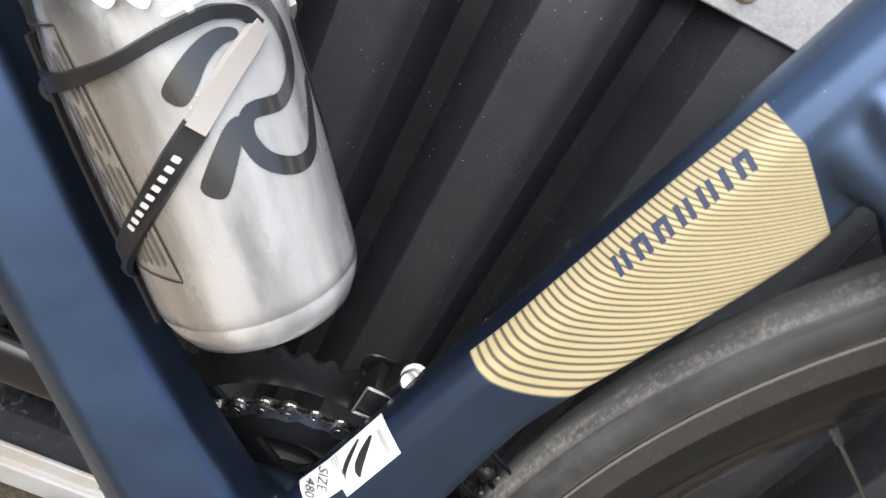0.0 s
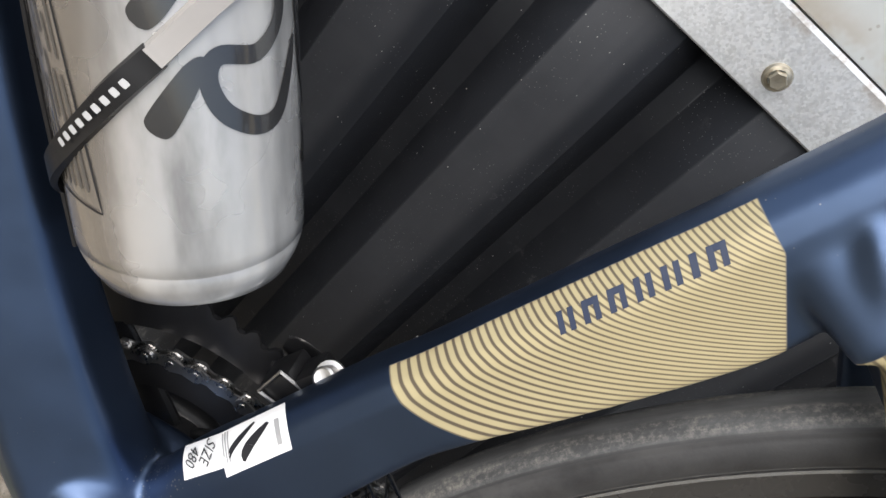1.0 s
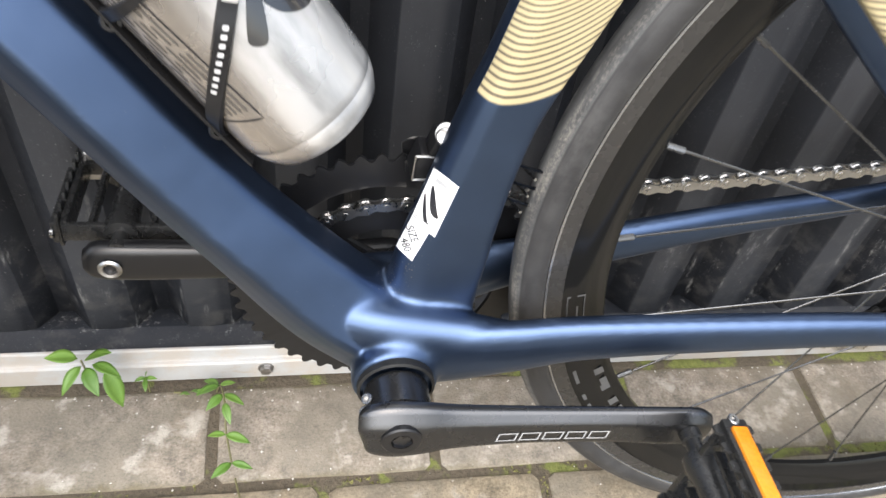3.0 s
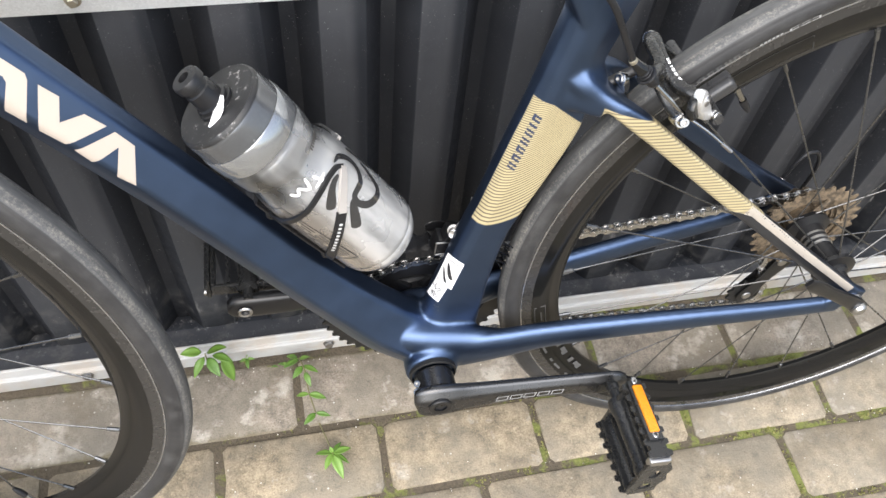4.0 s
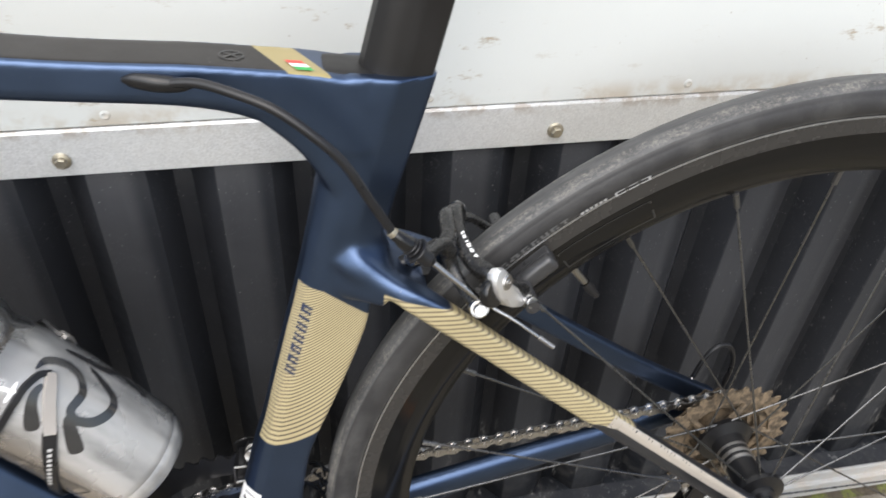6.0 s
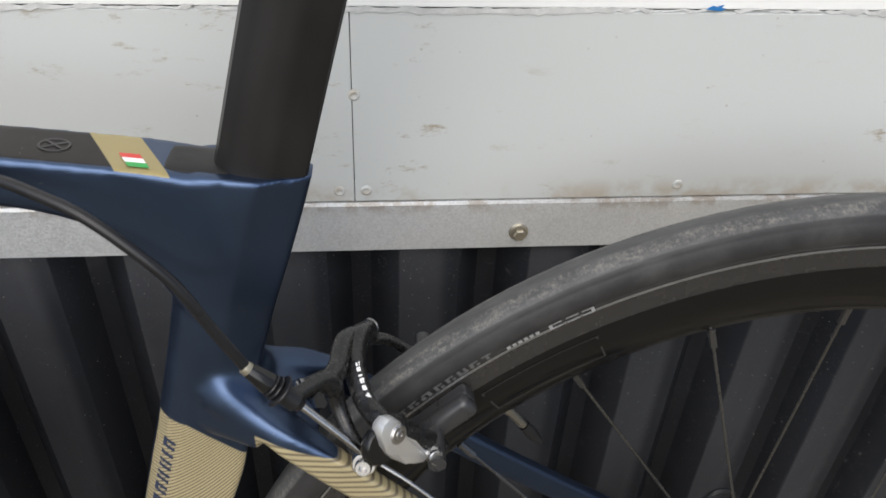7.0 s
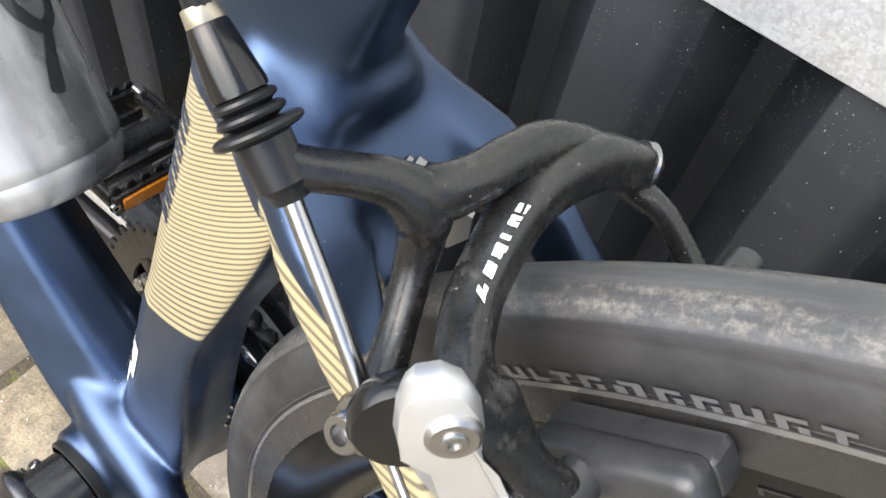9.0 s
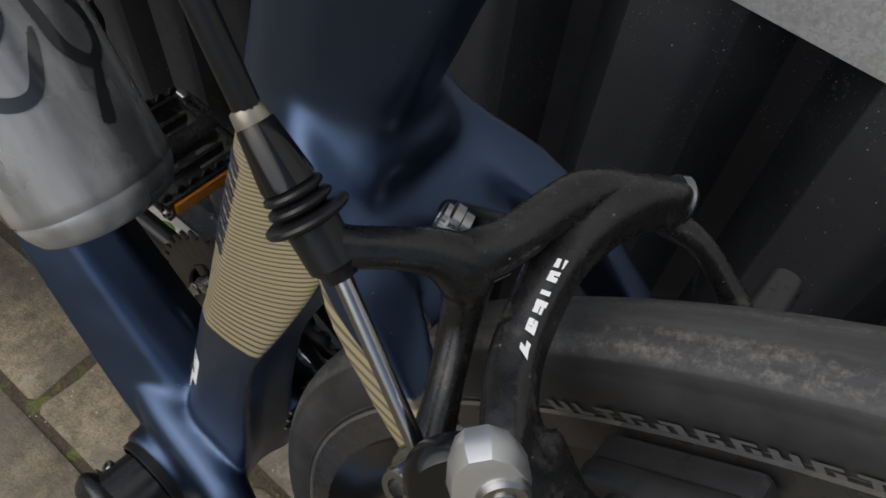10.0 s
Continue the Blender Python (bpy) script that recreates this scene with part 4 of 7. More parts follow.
for v0, v1, u0, u1 in ((0.10, 0.17, 0.25, 0.8), (0.87, 0.89, 0.05, 0.7), (0.91, 0.93, 0.05, 0.7), (0.95, 0.97, 0.05, 0.55)):
    decal("sticker_line", [[on_sticker(u0, v0), on_sticker(u1, v0), on_sticker(u1, v1), on_sticker(u0, v1)]], GREYINK, sticker, lift=0.0007, way=WRAP)


def surface_text(name, text, at, along, size, mat, parent, side=-1):
    """Lettering laid on the skin: at and along in the x, z plane."""
    cu = bpy.data.curves.new(name, "FONT")
    cu.body, cu.size = text, size
    tmp = new("tmp", cu)
    bpy.context.view_layer.update()
    me = bpy.data.meshes.new_from_object(tmp.evaluated_get(bpy.context.evaluated_depsgraph_get()))
    bpy.data.objects.remove(tmp)
    bm = B()
    bm.from_mesh(me)
    d = Vector(along).normalized()
    n = Vector((-d.y, d.x))
    lost = []
    for v in bm.verts:
        p = Vector(at) + d * v.co.x + n * v.co.y
        hit = SKIN.ray_cast(Vector((p.x, -0.014, p.y)) - WRAP * 0.2, WRAP)
        good = hit[0] is not None and hit[1].dot(WRAP) < -0.25
        v.co = hit[0] + hit[1] * 0.0015 if good else Vector((p.x, 0, p.y))
        if not good:
            lost.append(v)
    bmesh.ops.delete(bm, geom=lost, context="VERTS")
    return part(name, bm, mat, parent)


surface_text("size_word", "SIZE", (0.0023, 0.3588), (0.35, -0.94), 0.0066, INK, sticker)
surface_text("size_number", "480", (-0.0002, 0.3496), (0.35, -0.94), 0.0066, INK, sticker)

# three coloured fields on the top tube's gold block
for k, m in enumerate((RED, WHITE, GREEN)):
    y0 = -0.0022 - 0.0037 * k
    decal(("red_field", "white_field", "green_field")[k], [[(0.0693 + k * 0.0020, y0), (0.0772 + k * 0.0020, y0), (0.0792 + k * 0.0020, y0 - 0.0037), (0.0713 + k * 0.0020, y0 - 0.0037)]], m, shell, axis="z", lift=0.0006)

# faint round mark on the dark strip
MX, MY = 0.0450, 0.0000
ring = []
for k in range(16):
    a, b = 2 * math.pi * k / 16, 2 * math.pi * (k + 1) / 16
    ring.append([(MX + r * math.cos(w), MY + r * math.sin(w)) for r, w in ((0.0052, a), (0.0060, a), (0.0060, b), (0.0052, b))])
for a in (0.7, 2.44):
    ring.append([(MX + r * math.cos(w), MY + r * math.sin(w)) for r, w in ((0.0050, a - 0.1), (0.0050, a + 0.1), (0.0050, a + math.pi - 0.1), (0.0050, a + math.pi + 0.1))])
decal("strip_mark", ring, RIMINK, shell, axis="z", lift=0.0004, label="faint round mark")

# grommet where the brake cable leaves the top tube
bm = B()
tube(bm, [(-0.003, -0.0155, 0.6955, 0.0015, 0.0015), (0.002, -0.0165, 0.6950, 0.0036, 0.0025), (0.012, -0.0180, 0.6938, 0.0042, 0.0035), (0.022, -0.0180, 0.6925, 0.0034, 0.0030), (0.028, -0.0172, 0.6918, 0.0012, 0.0012)], 16, 2.2)
part("cable_port", bm, BLACK, bike, "black cable grommet")

# seat post and its rubber cover
bm = B()
tube(bm, [(0.1160, 0, 0.660, 0.0187, 0.0126), (0.1240, 0, 0.690, 0.0187, 0.0126), (0.1510, 0, 0.793, 0.0187, 0.0126), (0.1960, 0, 0.960, 0.0187, 0.0126)], 44, 3.0, section=[(1.0, 0.0), (0.92, 0.45), (0.62, 0.85), (0.30, 1.0), (-0.20, 1.0), (-0.92, 0.62), (-1.0, 0.50), (-1.0, 0.0)])
part("seat_post", bm, POST, bike, "matte black aero seat post", sharp=19)
bm = B()
tube(bm, [(0.0872, 0, 0.6922, 0.0010, 0.0085), (0.0890, 0, 0.6918, 0.0020, 0.0115), (0.100, 0, 0.6905, 0.0020, 0.0122), (0.112, 0, 0.6892, 0.0020, 0.0122)], 20, 3.4)
part("clamp_cover", bm, MATTE, bike, "black rubber clamp cover")

# fork and steering parts that hold the front wheel
fork_axis = Vector((math.cos(radians(72)), 0, math.sin(radians(72))))
FRONT = Vector((-0.545, 0, 0.336))
perp = Vector((-math.sin(radians(72)), 0, math.cos(radians(72))))
pivot = FRONT - perp * 0.045
STEER = Matrix.Translation(pivot) @ Matrix.Rotation(radians(-14), 4, fork_axis) @ Matrix.Translation(-pivot)
bm = B()
for s in (-1, 1):
    tube(bm, [(-0.386, s * 0.012, 0.672, 0.016, 0.014), (-0.405, s * 0.033, 0.630, 0.015, 0.010), (-0.470, s * 0.044, 0.480, 0.013, 0.008), (-0.545, s * 0.050, 0.338, 0.009, 0.006)], 18, 2.3)
lathe(bm, [(0, 0), (0.021, 0), (0.021, 0.012), (0, 0.012)], Vector((-0.389, 0, 0.660)), fork_axis, 24)
fork = part("fork", bm, PAINT, bike, "navy carbon fork")
fork.matrix_local = STEER


# ---- wheels ----
def wheel(name, parent, m, rear):
    hub = new(name)
    hub.parent = parent
    hub.matrix_local = m
    bm = B()
    prof = []
    for k in range(57):
        w = radians(-128 + 256 * k / 56)
        # rounder crown than sides
        lift = 0.0005 if abs(math.degrees(w)) < 58 else 0.0
        prof.append((0.3217 + (0.0126 + lift) * math.cos(w), (0.0126 + lift) * math.sin(w)))
    prof += [(0.3130, 0.0085), (0.3130, -0.0085)]
    lathe(bm, prof, (0, 0, 0), (0, 1, 0), 160, closed=True)
    part("tyre", bm, TYRE, hub, "dusty black slick road tyre", sharp=0)
    bm = B()
    lathe(bm, [(0.3155, -0.0098), (0.3165, -0.0085), (0.3165, 0.0085), (0.3155, 0.0098), (0.3030, 0.0106), (0.3015, 0.0102), (0.2950, 0.0100), (0.2860, 0.0082), (0.2770, 0.0048), (0.2725, 0.0020),
               (0.2725, -0.0020), (0.2770, -0.0048), (0.2860, -0.0082), (0.2950, -0.0100), (0.3015, -0.0102), (0.3030, -0.0106)], (0, 0, 0), (0, 1, 0), 160, closed=True)
    part("rim", bm, RIM, hub, "satin black deep section rim", sharp=30)
    bm = B()
    for s in (-1, 1):
        lathe(bm, [(0.3152, s * 0.01005), (0.3152, s * 0.0106), (0.3035, s * 0.0111), (0.3035, s * 0.0104)], (0, 0, 0), (0, 1, 0), 160, closed=True)
    part("brake_track", bm, RIMDARK, hub, "worn grey brake track")
    bm = B()
    for s in (-1, 1):
        for r in (0.3168, 0.3142):
            lathe(bm, [(r, s * 0.0098), (r + 0.0006, s * 0.0112), (r - 0.0006, s * 0.0114), (r - 0.0012, s * 0.0100)], (0, 0, 0), (0, 1, 0), 160)
    part("rim_edge", bm, RIMLINE, hub, "glossy rim edges")
    # hub body
    lf, rf = (-0.0365, 0.0185) if rear else (-0.034, 0.034)
    bm = B()
    lathe(bm, [(0.0050, -0.066), (0.0085, -0.066), (0.0085, -0.046), (0.0120, -0.044), (0.0125, lf - 0.004), (0.0215, lf - 0.002), (0.0215, lf + 0.002), (0.0145, lf + 0.006), (0.0120, (lf + rf) / 2), (0.0145, rf - 0.006), (0.0235, rf - 0.002), (0.0235, rf + 0.002), (0.0150, rf + 0.003), (0.0085, 0.060), (0.0085, 0.066), (0.005, 0.066)], (0, 0, 0), (0, 1, 0), 36)
    part("hub", bm, BLACK, hub, "black alloy hub")
    bm = B()
    for h in (-0.010, -0.004, 0.002):
        lathe(bm, [(0.0126, h), (0.0136, h + 0.0005), (0.0136, h + 0.0026), (0.0126, h + 0.0031)], (0, 0, 0), (0, 1, 0), 36)
    part("hub_ring", bm, STEEL, hub, "grey rings on the hub")
    n = 12
    up = Vector((0, 0, 1))

    def spoke(ang, flange, fr, off, y_rim):
        a, b = ang, ang + off
        p = Vector((math.sin(b) * fr, flange, math.cos(b) * fr))
        q = Vector((math.sin(a) * 0.2735, y_rim, math.cos(a) * 0.2735))
        bm = B()
        dd = (q - p).normalized()
        tube(bm, [(*p, 0.0009, 0.0008), (*(p + (q - p) * 0.5), 0.0009, 0.0005), (*(p + (q - p) * 0.95), 0.0009, 0.0008)], 8, 2.0, (0, 1, 0), 1)
        lathe(bm, [(0.0012, 0), (0.0021, 0.0003), (0.0021, 0.011), (0.0012, 0.0115)], q - dd * 0.0125, dd, 8)
        part("spoke", bm, SPOKE, hub)

    for k in range(n):
        base = 2 * math.pi * k / n + (radians(-15.2) if rear else 0.3)
        spoke(base, lf, 0.0195, 0.12 if rear else 0.0, -0.001)
        spoke(base + math.pi / n, rf, 0.0215, 1.15 if k % 2 else -1.15, 0.001)
    # valve with a plastic cap and the printed boxes beside it
    va = radians(-38.3) if rear else radians(150)
    dv = Vector((math.sin(va), 0, math.cos(va)))
    bm = B()
    lathe(bm, [(0.0032, 0.0), (0.0032, -0.004), (0.0026, -0.0045), (0.0026, -0.022), (0.0018, -0.023), (0.0018, -0.030), (0.0, -0.030)], dv * 0.2755, dv, 14)
    v = part("valve", bm, CHROME, hub, "steel tyre valve")
    bm = B()
    lathe(bm, [(0.0032, -0.018), (0.0033, -0.026), (0.0020, -0.034), (0.0, -0.0345)], dv * 0.2755, dv, 14)
    part("valve_cap", bm, CAPBLACK, v, "black plastic cap")
    return hub


def ring_print(name, parent, mat, r0, r1, spans, y0, y1, label=""):
    """Flat bars printed along a wheel's side: spans of angles in degrees from the top, towards the rear positive."""
    bm = B()
    for a, b, u, w in spans:
        k = max(2, int(abs(b - a) / 0.8))
        rows = []
        for i in range(k + 1):
            t = radians(a + (b - a) * i / k)
            rows.append([bm.verts.new((math.sin(t) * r, y, math.cos(t) * r)) for r, y in ((r0 + (r1 - r0) * u, y0 + (y1 - y0) * u), (r0 + (r1 - r0) * w, y0 + (y1 - y0) * w))])
        for p, q in zip(rows, rows[1:]):
            bm.faces.new((p[0], p[1], q[1], q[0]))
    return part(name, bm, mat, parent, label)


rear_wheel = wheel("rear_wheel", bike, pose(*AXLE), True)
front_wheel = wheel("front_wheel", bike, STEER @ pose(*FRONT), False)

# light print blocks on the tyre's side wall
spans = []
a = -47.5
kinds = (((0, 0.3, 0, 1), (0.6, 0.88, 0, 1), (0.3, 0.6, 0, 0.3)), ((0, 0.3, 0, 1), (0.3, 0.85, 0, 0.3)), ((0, 0.9, 0.7, 1), (0.32, 0.6, 0, 0.7)), ((0, 0.3, 0, 1), (0.3, 0.85, 0.7, 1), (0.55, 0.85, 0, 0.45)), ((0, 0.35, 0, 0.6), (0.2, 0.9, 0.7, 1), (0.6, 0.9, 0, 0.7)))
for k, w in enumerate((1.13, 0.85, 1.02, 1.13, 1.30, 0.0, 1.07, 1.02, 1.07, 1.07, 1.02)):
    spans += [(a + w * u0, a + w * u1, v0, v1) for u0, u1, v0, v1 in kinds[(k, 3, 3, 0, 3, 2)[k - 5] if k > 5 else k % 5] if w]
    a += w * 1.12 + 0.08
ring_print("side_wall_print", rear_wheel, FADED, 0.3160, 0.3198, spans, -0.01215, -0.01310, "grey printed blocks")
ring_print("size_print", rear_wheel, GREYINK, 0.3155, 0.3175, [(-33.6 + 0.55 * k, -33.25 + 0.55 * k, 0, 1) for k in range(6)], -0.01215, -0.01275, "small grey printed bars")
ring_print("mark_print", rear_wheel, GREYINK, 0.3140, 0.3178, [(-29.6, -29.3, 0, 1), (-29.6, -28.4, 0.8, 1), (-29.6, -28.4, 0, 0.2), (-28.0, -26.9, 0.8, 1), (-28.0, -26.9, 0, 0.2), (-26.6, -25.5, 0.8, 1), (-26.6, -25.5, 0, 0.2), (-25.8, -25.5, 0, 1)], -0.0117, -0.0129, "grey printed mark")
ring_print("rim_label", rear_wheel, DIMINK, 0.288, 0.300, [(-104.5, -97.5, 0, 0.06), (-104.5, -97.5, 0.94, 1), (-104.5, -104.2, 0, 1), (-97.8, -97.5, 0, 1), (-102.5, -99.5, 0.35, 0.5), (-102, -101, 0.35, 0.75)], -0.0092, -0.0103, "pale outlined rim label")
ring_print("rim_panel", rear_wheel, RIMINK, 0.2825, 0.2985, [(-38.4, -26.2, 0, 0.035), (-38.4, -26.2, 0.965, 1), (-38.4, -38.2, 0, 1), (-26.4, -26.2, 0, 1)], -0.0078, -0.0104, "faint outlined panel on the rim")
ring_print("rim_print", rear_wheel, DIMINK, 0.279, 0.300, [(-128 + 4.2 * k, -126.6 + 4.2 * k, 0, 1) for k in range(4)] + [(-128 + 4.2 * k, -125 + 4.2 * k, 0.75 * (k % 2), 0.75 * (k % 2) + 0.25) for k in range(4)], -0.0070, -0.0105, "grey printed strokes on the rim")


# ---- drive train ----
def group(name, parent, label="", m=None):
    ob = new(name)
    ob.parent = parent
    if m is not None:
        ob.matrix_local = m
    if label:
        ob["label"] = label
    return ob


def toothed(bm, teeth, r_out, r_root, r_in, depth, at, seg_per=6):
    """A toothed ring plate round the y axis."""
    n = teeth * seg_per
    prof = (0.0, 0.12, 0.75, 1.0, 0.75, 0.12)
    rows = []
    for k in range(n):
        a = 2 * math.pi * k / n
        r = r_root + (r_out - r_root) * prof[k % seg_per]
        s, c = math.sin(a), math.cos(a)
        thin = depth * (0.5 if r < r_root + 1e-4 else 0.32)
        rows.append([bm.verts.new((at[0] + s * q, at[1] + h, at[2] + c * q)) for q, h in ((r_in, -depth / 2), (r_root - 0.002, -depth / 2), (r, -thin), (r, thin), (r_root - 0.002, depth / 2), (r_in, depth / 2))])
    for k in range(n):
        p, q = rows[k], rows[(k + 1) % n]
        for i in range(6):
            j = (i + 1) % 6
            bm.faces.new((p[i], p[j], q[j], q[i]))
    return bm


crankset = group("crankset", bike, "black alloy two-ring crankset")
bm = B()
toothed(bm, 50, 0.1030, 0.0975, 0.0790, 0.0030, (0, 0.0470, BB[2]))
part("large_chainring", bm, BLACK, crankset, "black toothed outer ring")
bm = B()
toothed(bm, 34, 0.0705, 0.0655, 0.0500, 0.0025, (0, 0.0400, BB[2]))
part("small_chainring", bm, BLACK, crankset, "black toothed inner ring")
bm = B()
for k in range(4):
    a = radians(40 + 90 * k)
    tube(bm, [(0, 0.0480, BB[2], 0.014, 0.006), (math.sin(a) * 0.05, 0.0475, BB[2] + math.cos(a) * 0.05, 0.012, 0.004), (math.sin(a) * 0.080, 0.0475, BB[2] + math.cos(a) * 0.080, 0.010, 0.003)], 14, 2.6)
lathe(bm, [(0, 0.036), (0.022, 0.036), (0.022, 0.052), (0, 0.056)], (0, 0, BB[2]), (0, 1, 0), 30)
part("spider", bm, BLACK, crankset, "black spider")
for k in range(4):
    a = radians(40 + 90 * k)
    bm = B()
    socket_bolt(bm, (math.sin(a) * 0.066, 0.0445, BB[2] + math.cos(a) * 0.066), (0, -1, 0), 0.0042, 0.003)
    part("chainring_bolt", bm, STEEL, crankset)
# far arm
bm = B()
tube(bm, [(0.012, 0.060, 0.259, 0.019, 0.009), (0.000, 0.060, 0.260, 0.0205, 0.010), (-0.030, 0.060, 0.262, 0.0165, 0.0085), (-0.090, 0.0590, 0.267, 0.0145, 0.0075), (-0.150, 0.0560, 0.2705, 0.0150, 0.0075), (-0.182, 0.0555, 0.2720, 0.0140, 0.0070), (-0.191, 0.0555, 0.2725, 0.0070, 0.0050)], 24, 3.0)
part("right_crank_arm", bm, BLACK, crankset, "black alloy crank arm")
bm = B()
lathe(bm, [(0.0068, 0), (0.0075, 0.001), (0.0062, 0.0022), (0.0044, 0.0016), (0.0040, -0.002), (0, -0.002)], (-0.174, 0.0476, 0.2714), (0, -1, 0), 24)
part("spindle_end", bm, STEEL, crankset, "steel pedal spindle end")
# near arm
bm = B()
lathe(bm, [(0.0190, -0.040), (0.0232, -0.0425), (0.0232, -0.047), (0.0215, -0.0478)], (0, 0, BB[2]), (0, 1, 0), 40)
part("bearing_cup", bm, MATTE, crankset, "black bearing cup")
bm = B()
lathe(bm, [(0.0150, -0.046), (0.0190, -0.0485), (0.0198, -0.0690), (0.010, -0.0710)], (0, 0, BB[2]), (0, 1, 0), 36)
tube(bm, [(-0.0210, -0.0705, 0.2590, 0.0105, 0.0060), (-0.0175, -0.0715, 0.2595, 0.0165, 0.0090), (-0.005, -0.0725, 0.2600, 0.0195, 0.0100), (0.012, -0.0730, 0.2600, 0.0185, 0.0095), (0.035, -0.0730, 0.2595, 0.0150, 0.0082), (0.080, -0.0740, 0.2585, 0.0128, 0.0072), (0.130, -0.0765, 0.2575, 0.0128, 0.0068), (0.160, -0.0790, 0.2570, 0.0138, 0.0068), (0.178, -0.0800, 0.2570, 0.0130, 0.0066), (0.187, -0.0803, 0.2570, 0.0072, 0.0050)], 40, 3.4, section=[(1.0, 0.0), (1.0, 0.22), (0.95, 0.34), (0.45, 0.94), (0.36, 1.0), (-0.85, 1.0), (-1.0, 0.82), (-1.0, 0.0)])
arm = part("left_crank_arm", bm, CRANKBLACK, crankset, "satin black alloy crank arm")
bm = B()
lathe(bm, [(0.0118, -0.0805), (0.0118, -0.0834), (0.0108, -0.0842), (0.0062, -0.0842)], (0, 0, BB[2]), (0, 1, 0), 36)
lathe(bm, [(0.0062, -0.0842), (0.0056, -0.0800), (0, -0.0800)], (0, 0, BB[2]), (0, 1, 0), 6)
part("preload_cap", bm, BLACK, crankset, "black hex socket cap")
for x, y, z in ((-0.0168, -0.0590, 0.2668), (-0.0185, -0.0665, 0.2650)):
    bm = B()
    socket_bolt(bm, (x, y, z), (-0.62, -0.35, 0.70), 0.0036, 0.0035)
    part("pinch_bolt", bm, CHROME, crankset, "polished socket bolt")
ARMSKIN = BVHTree.FromPolygons([v.co for v in arm.data.vertices], [p.vertices for p in arm.data.polygons])
for k in range(5):
    x0 = 0.0560 + 0.0138 * k
    for z0, z1 in ((0.2575, 0.2584), (0.2510, 0.2519)):
        lean = 0.0012 if z0 > 0.254 else 0.0
        decal("crank_print", [[(x0 + lean - 0.001, z0), (x0 + lean + 0.0110, z0), (x0 + lean + 0.0112, z1), (x0 + lean - 0.0008, z1)]], GREYINK, crankset, skin=ARMSKIN, cell=0.006)
    for xa in (0.0, 0.0108):
        decal("crank_print", [[(x0 + xa - 0.0006, 0.2510), (x0 + xa + 0.0002, 0.2510), (x0 + xa + 0.0014, 0.2584), (x0 + xa + 0.0006, 0.2584)]], GREYINK, crankset, skin=ARMSKIN, cell=0.004)


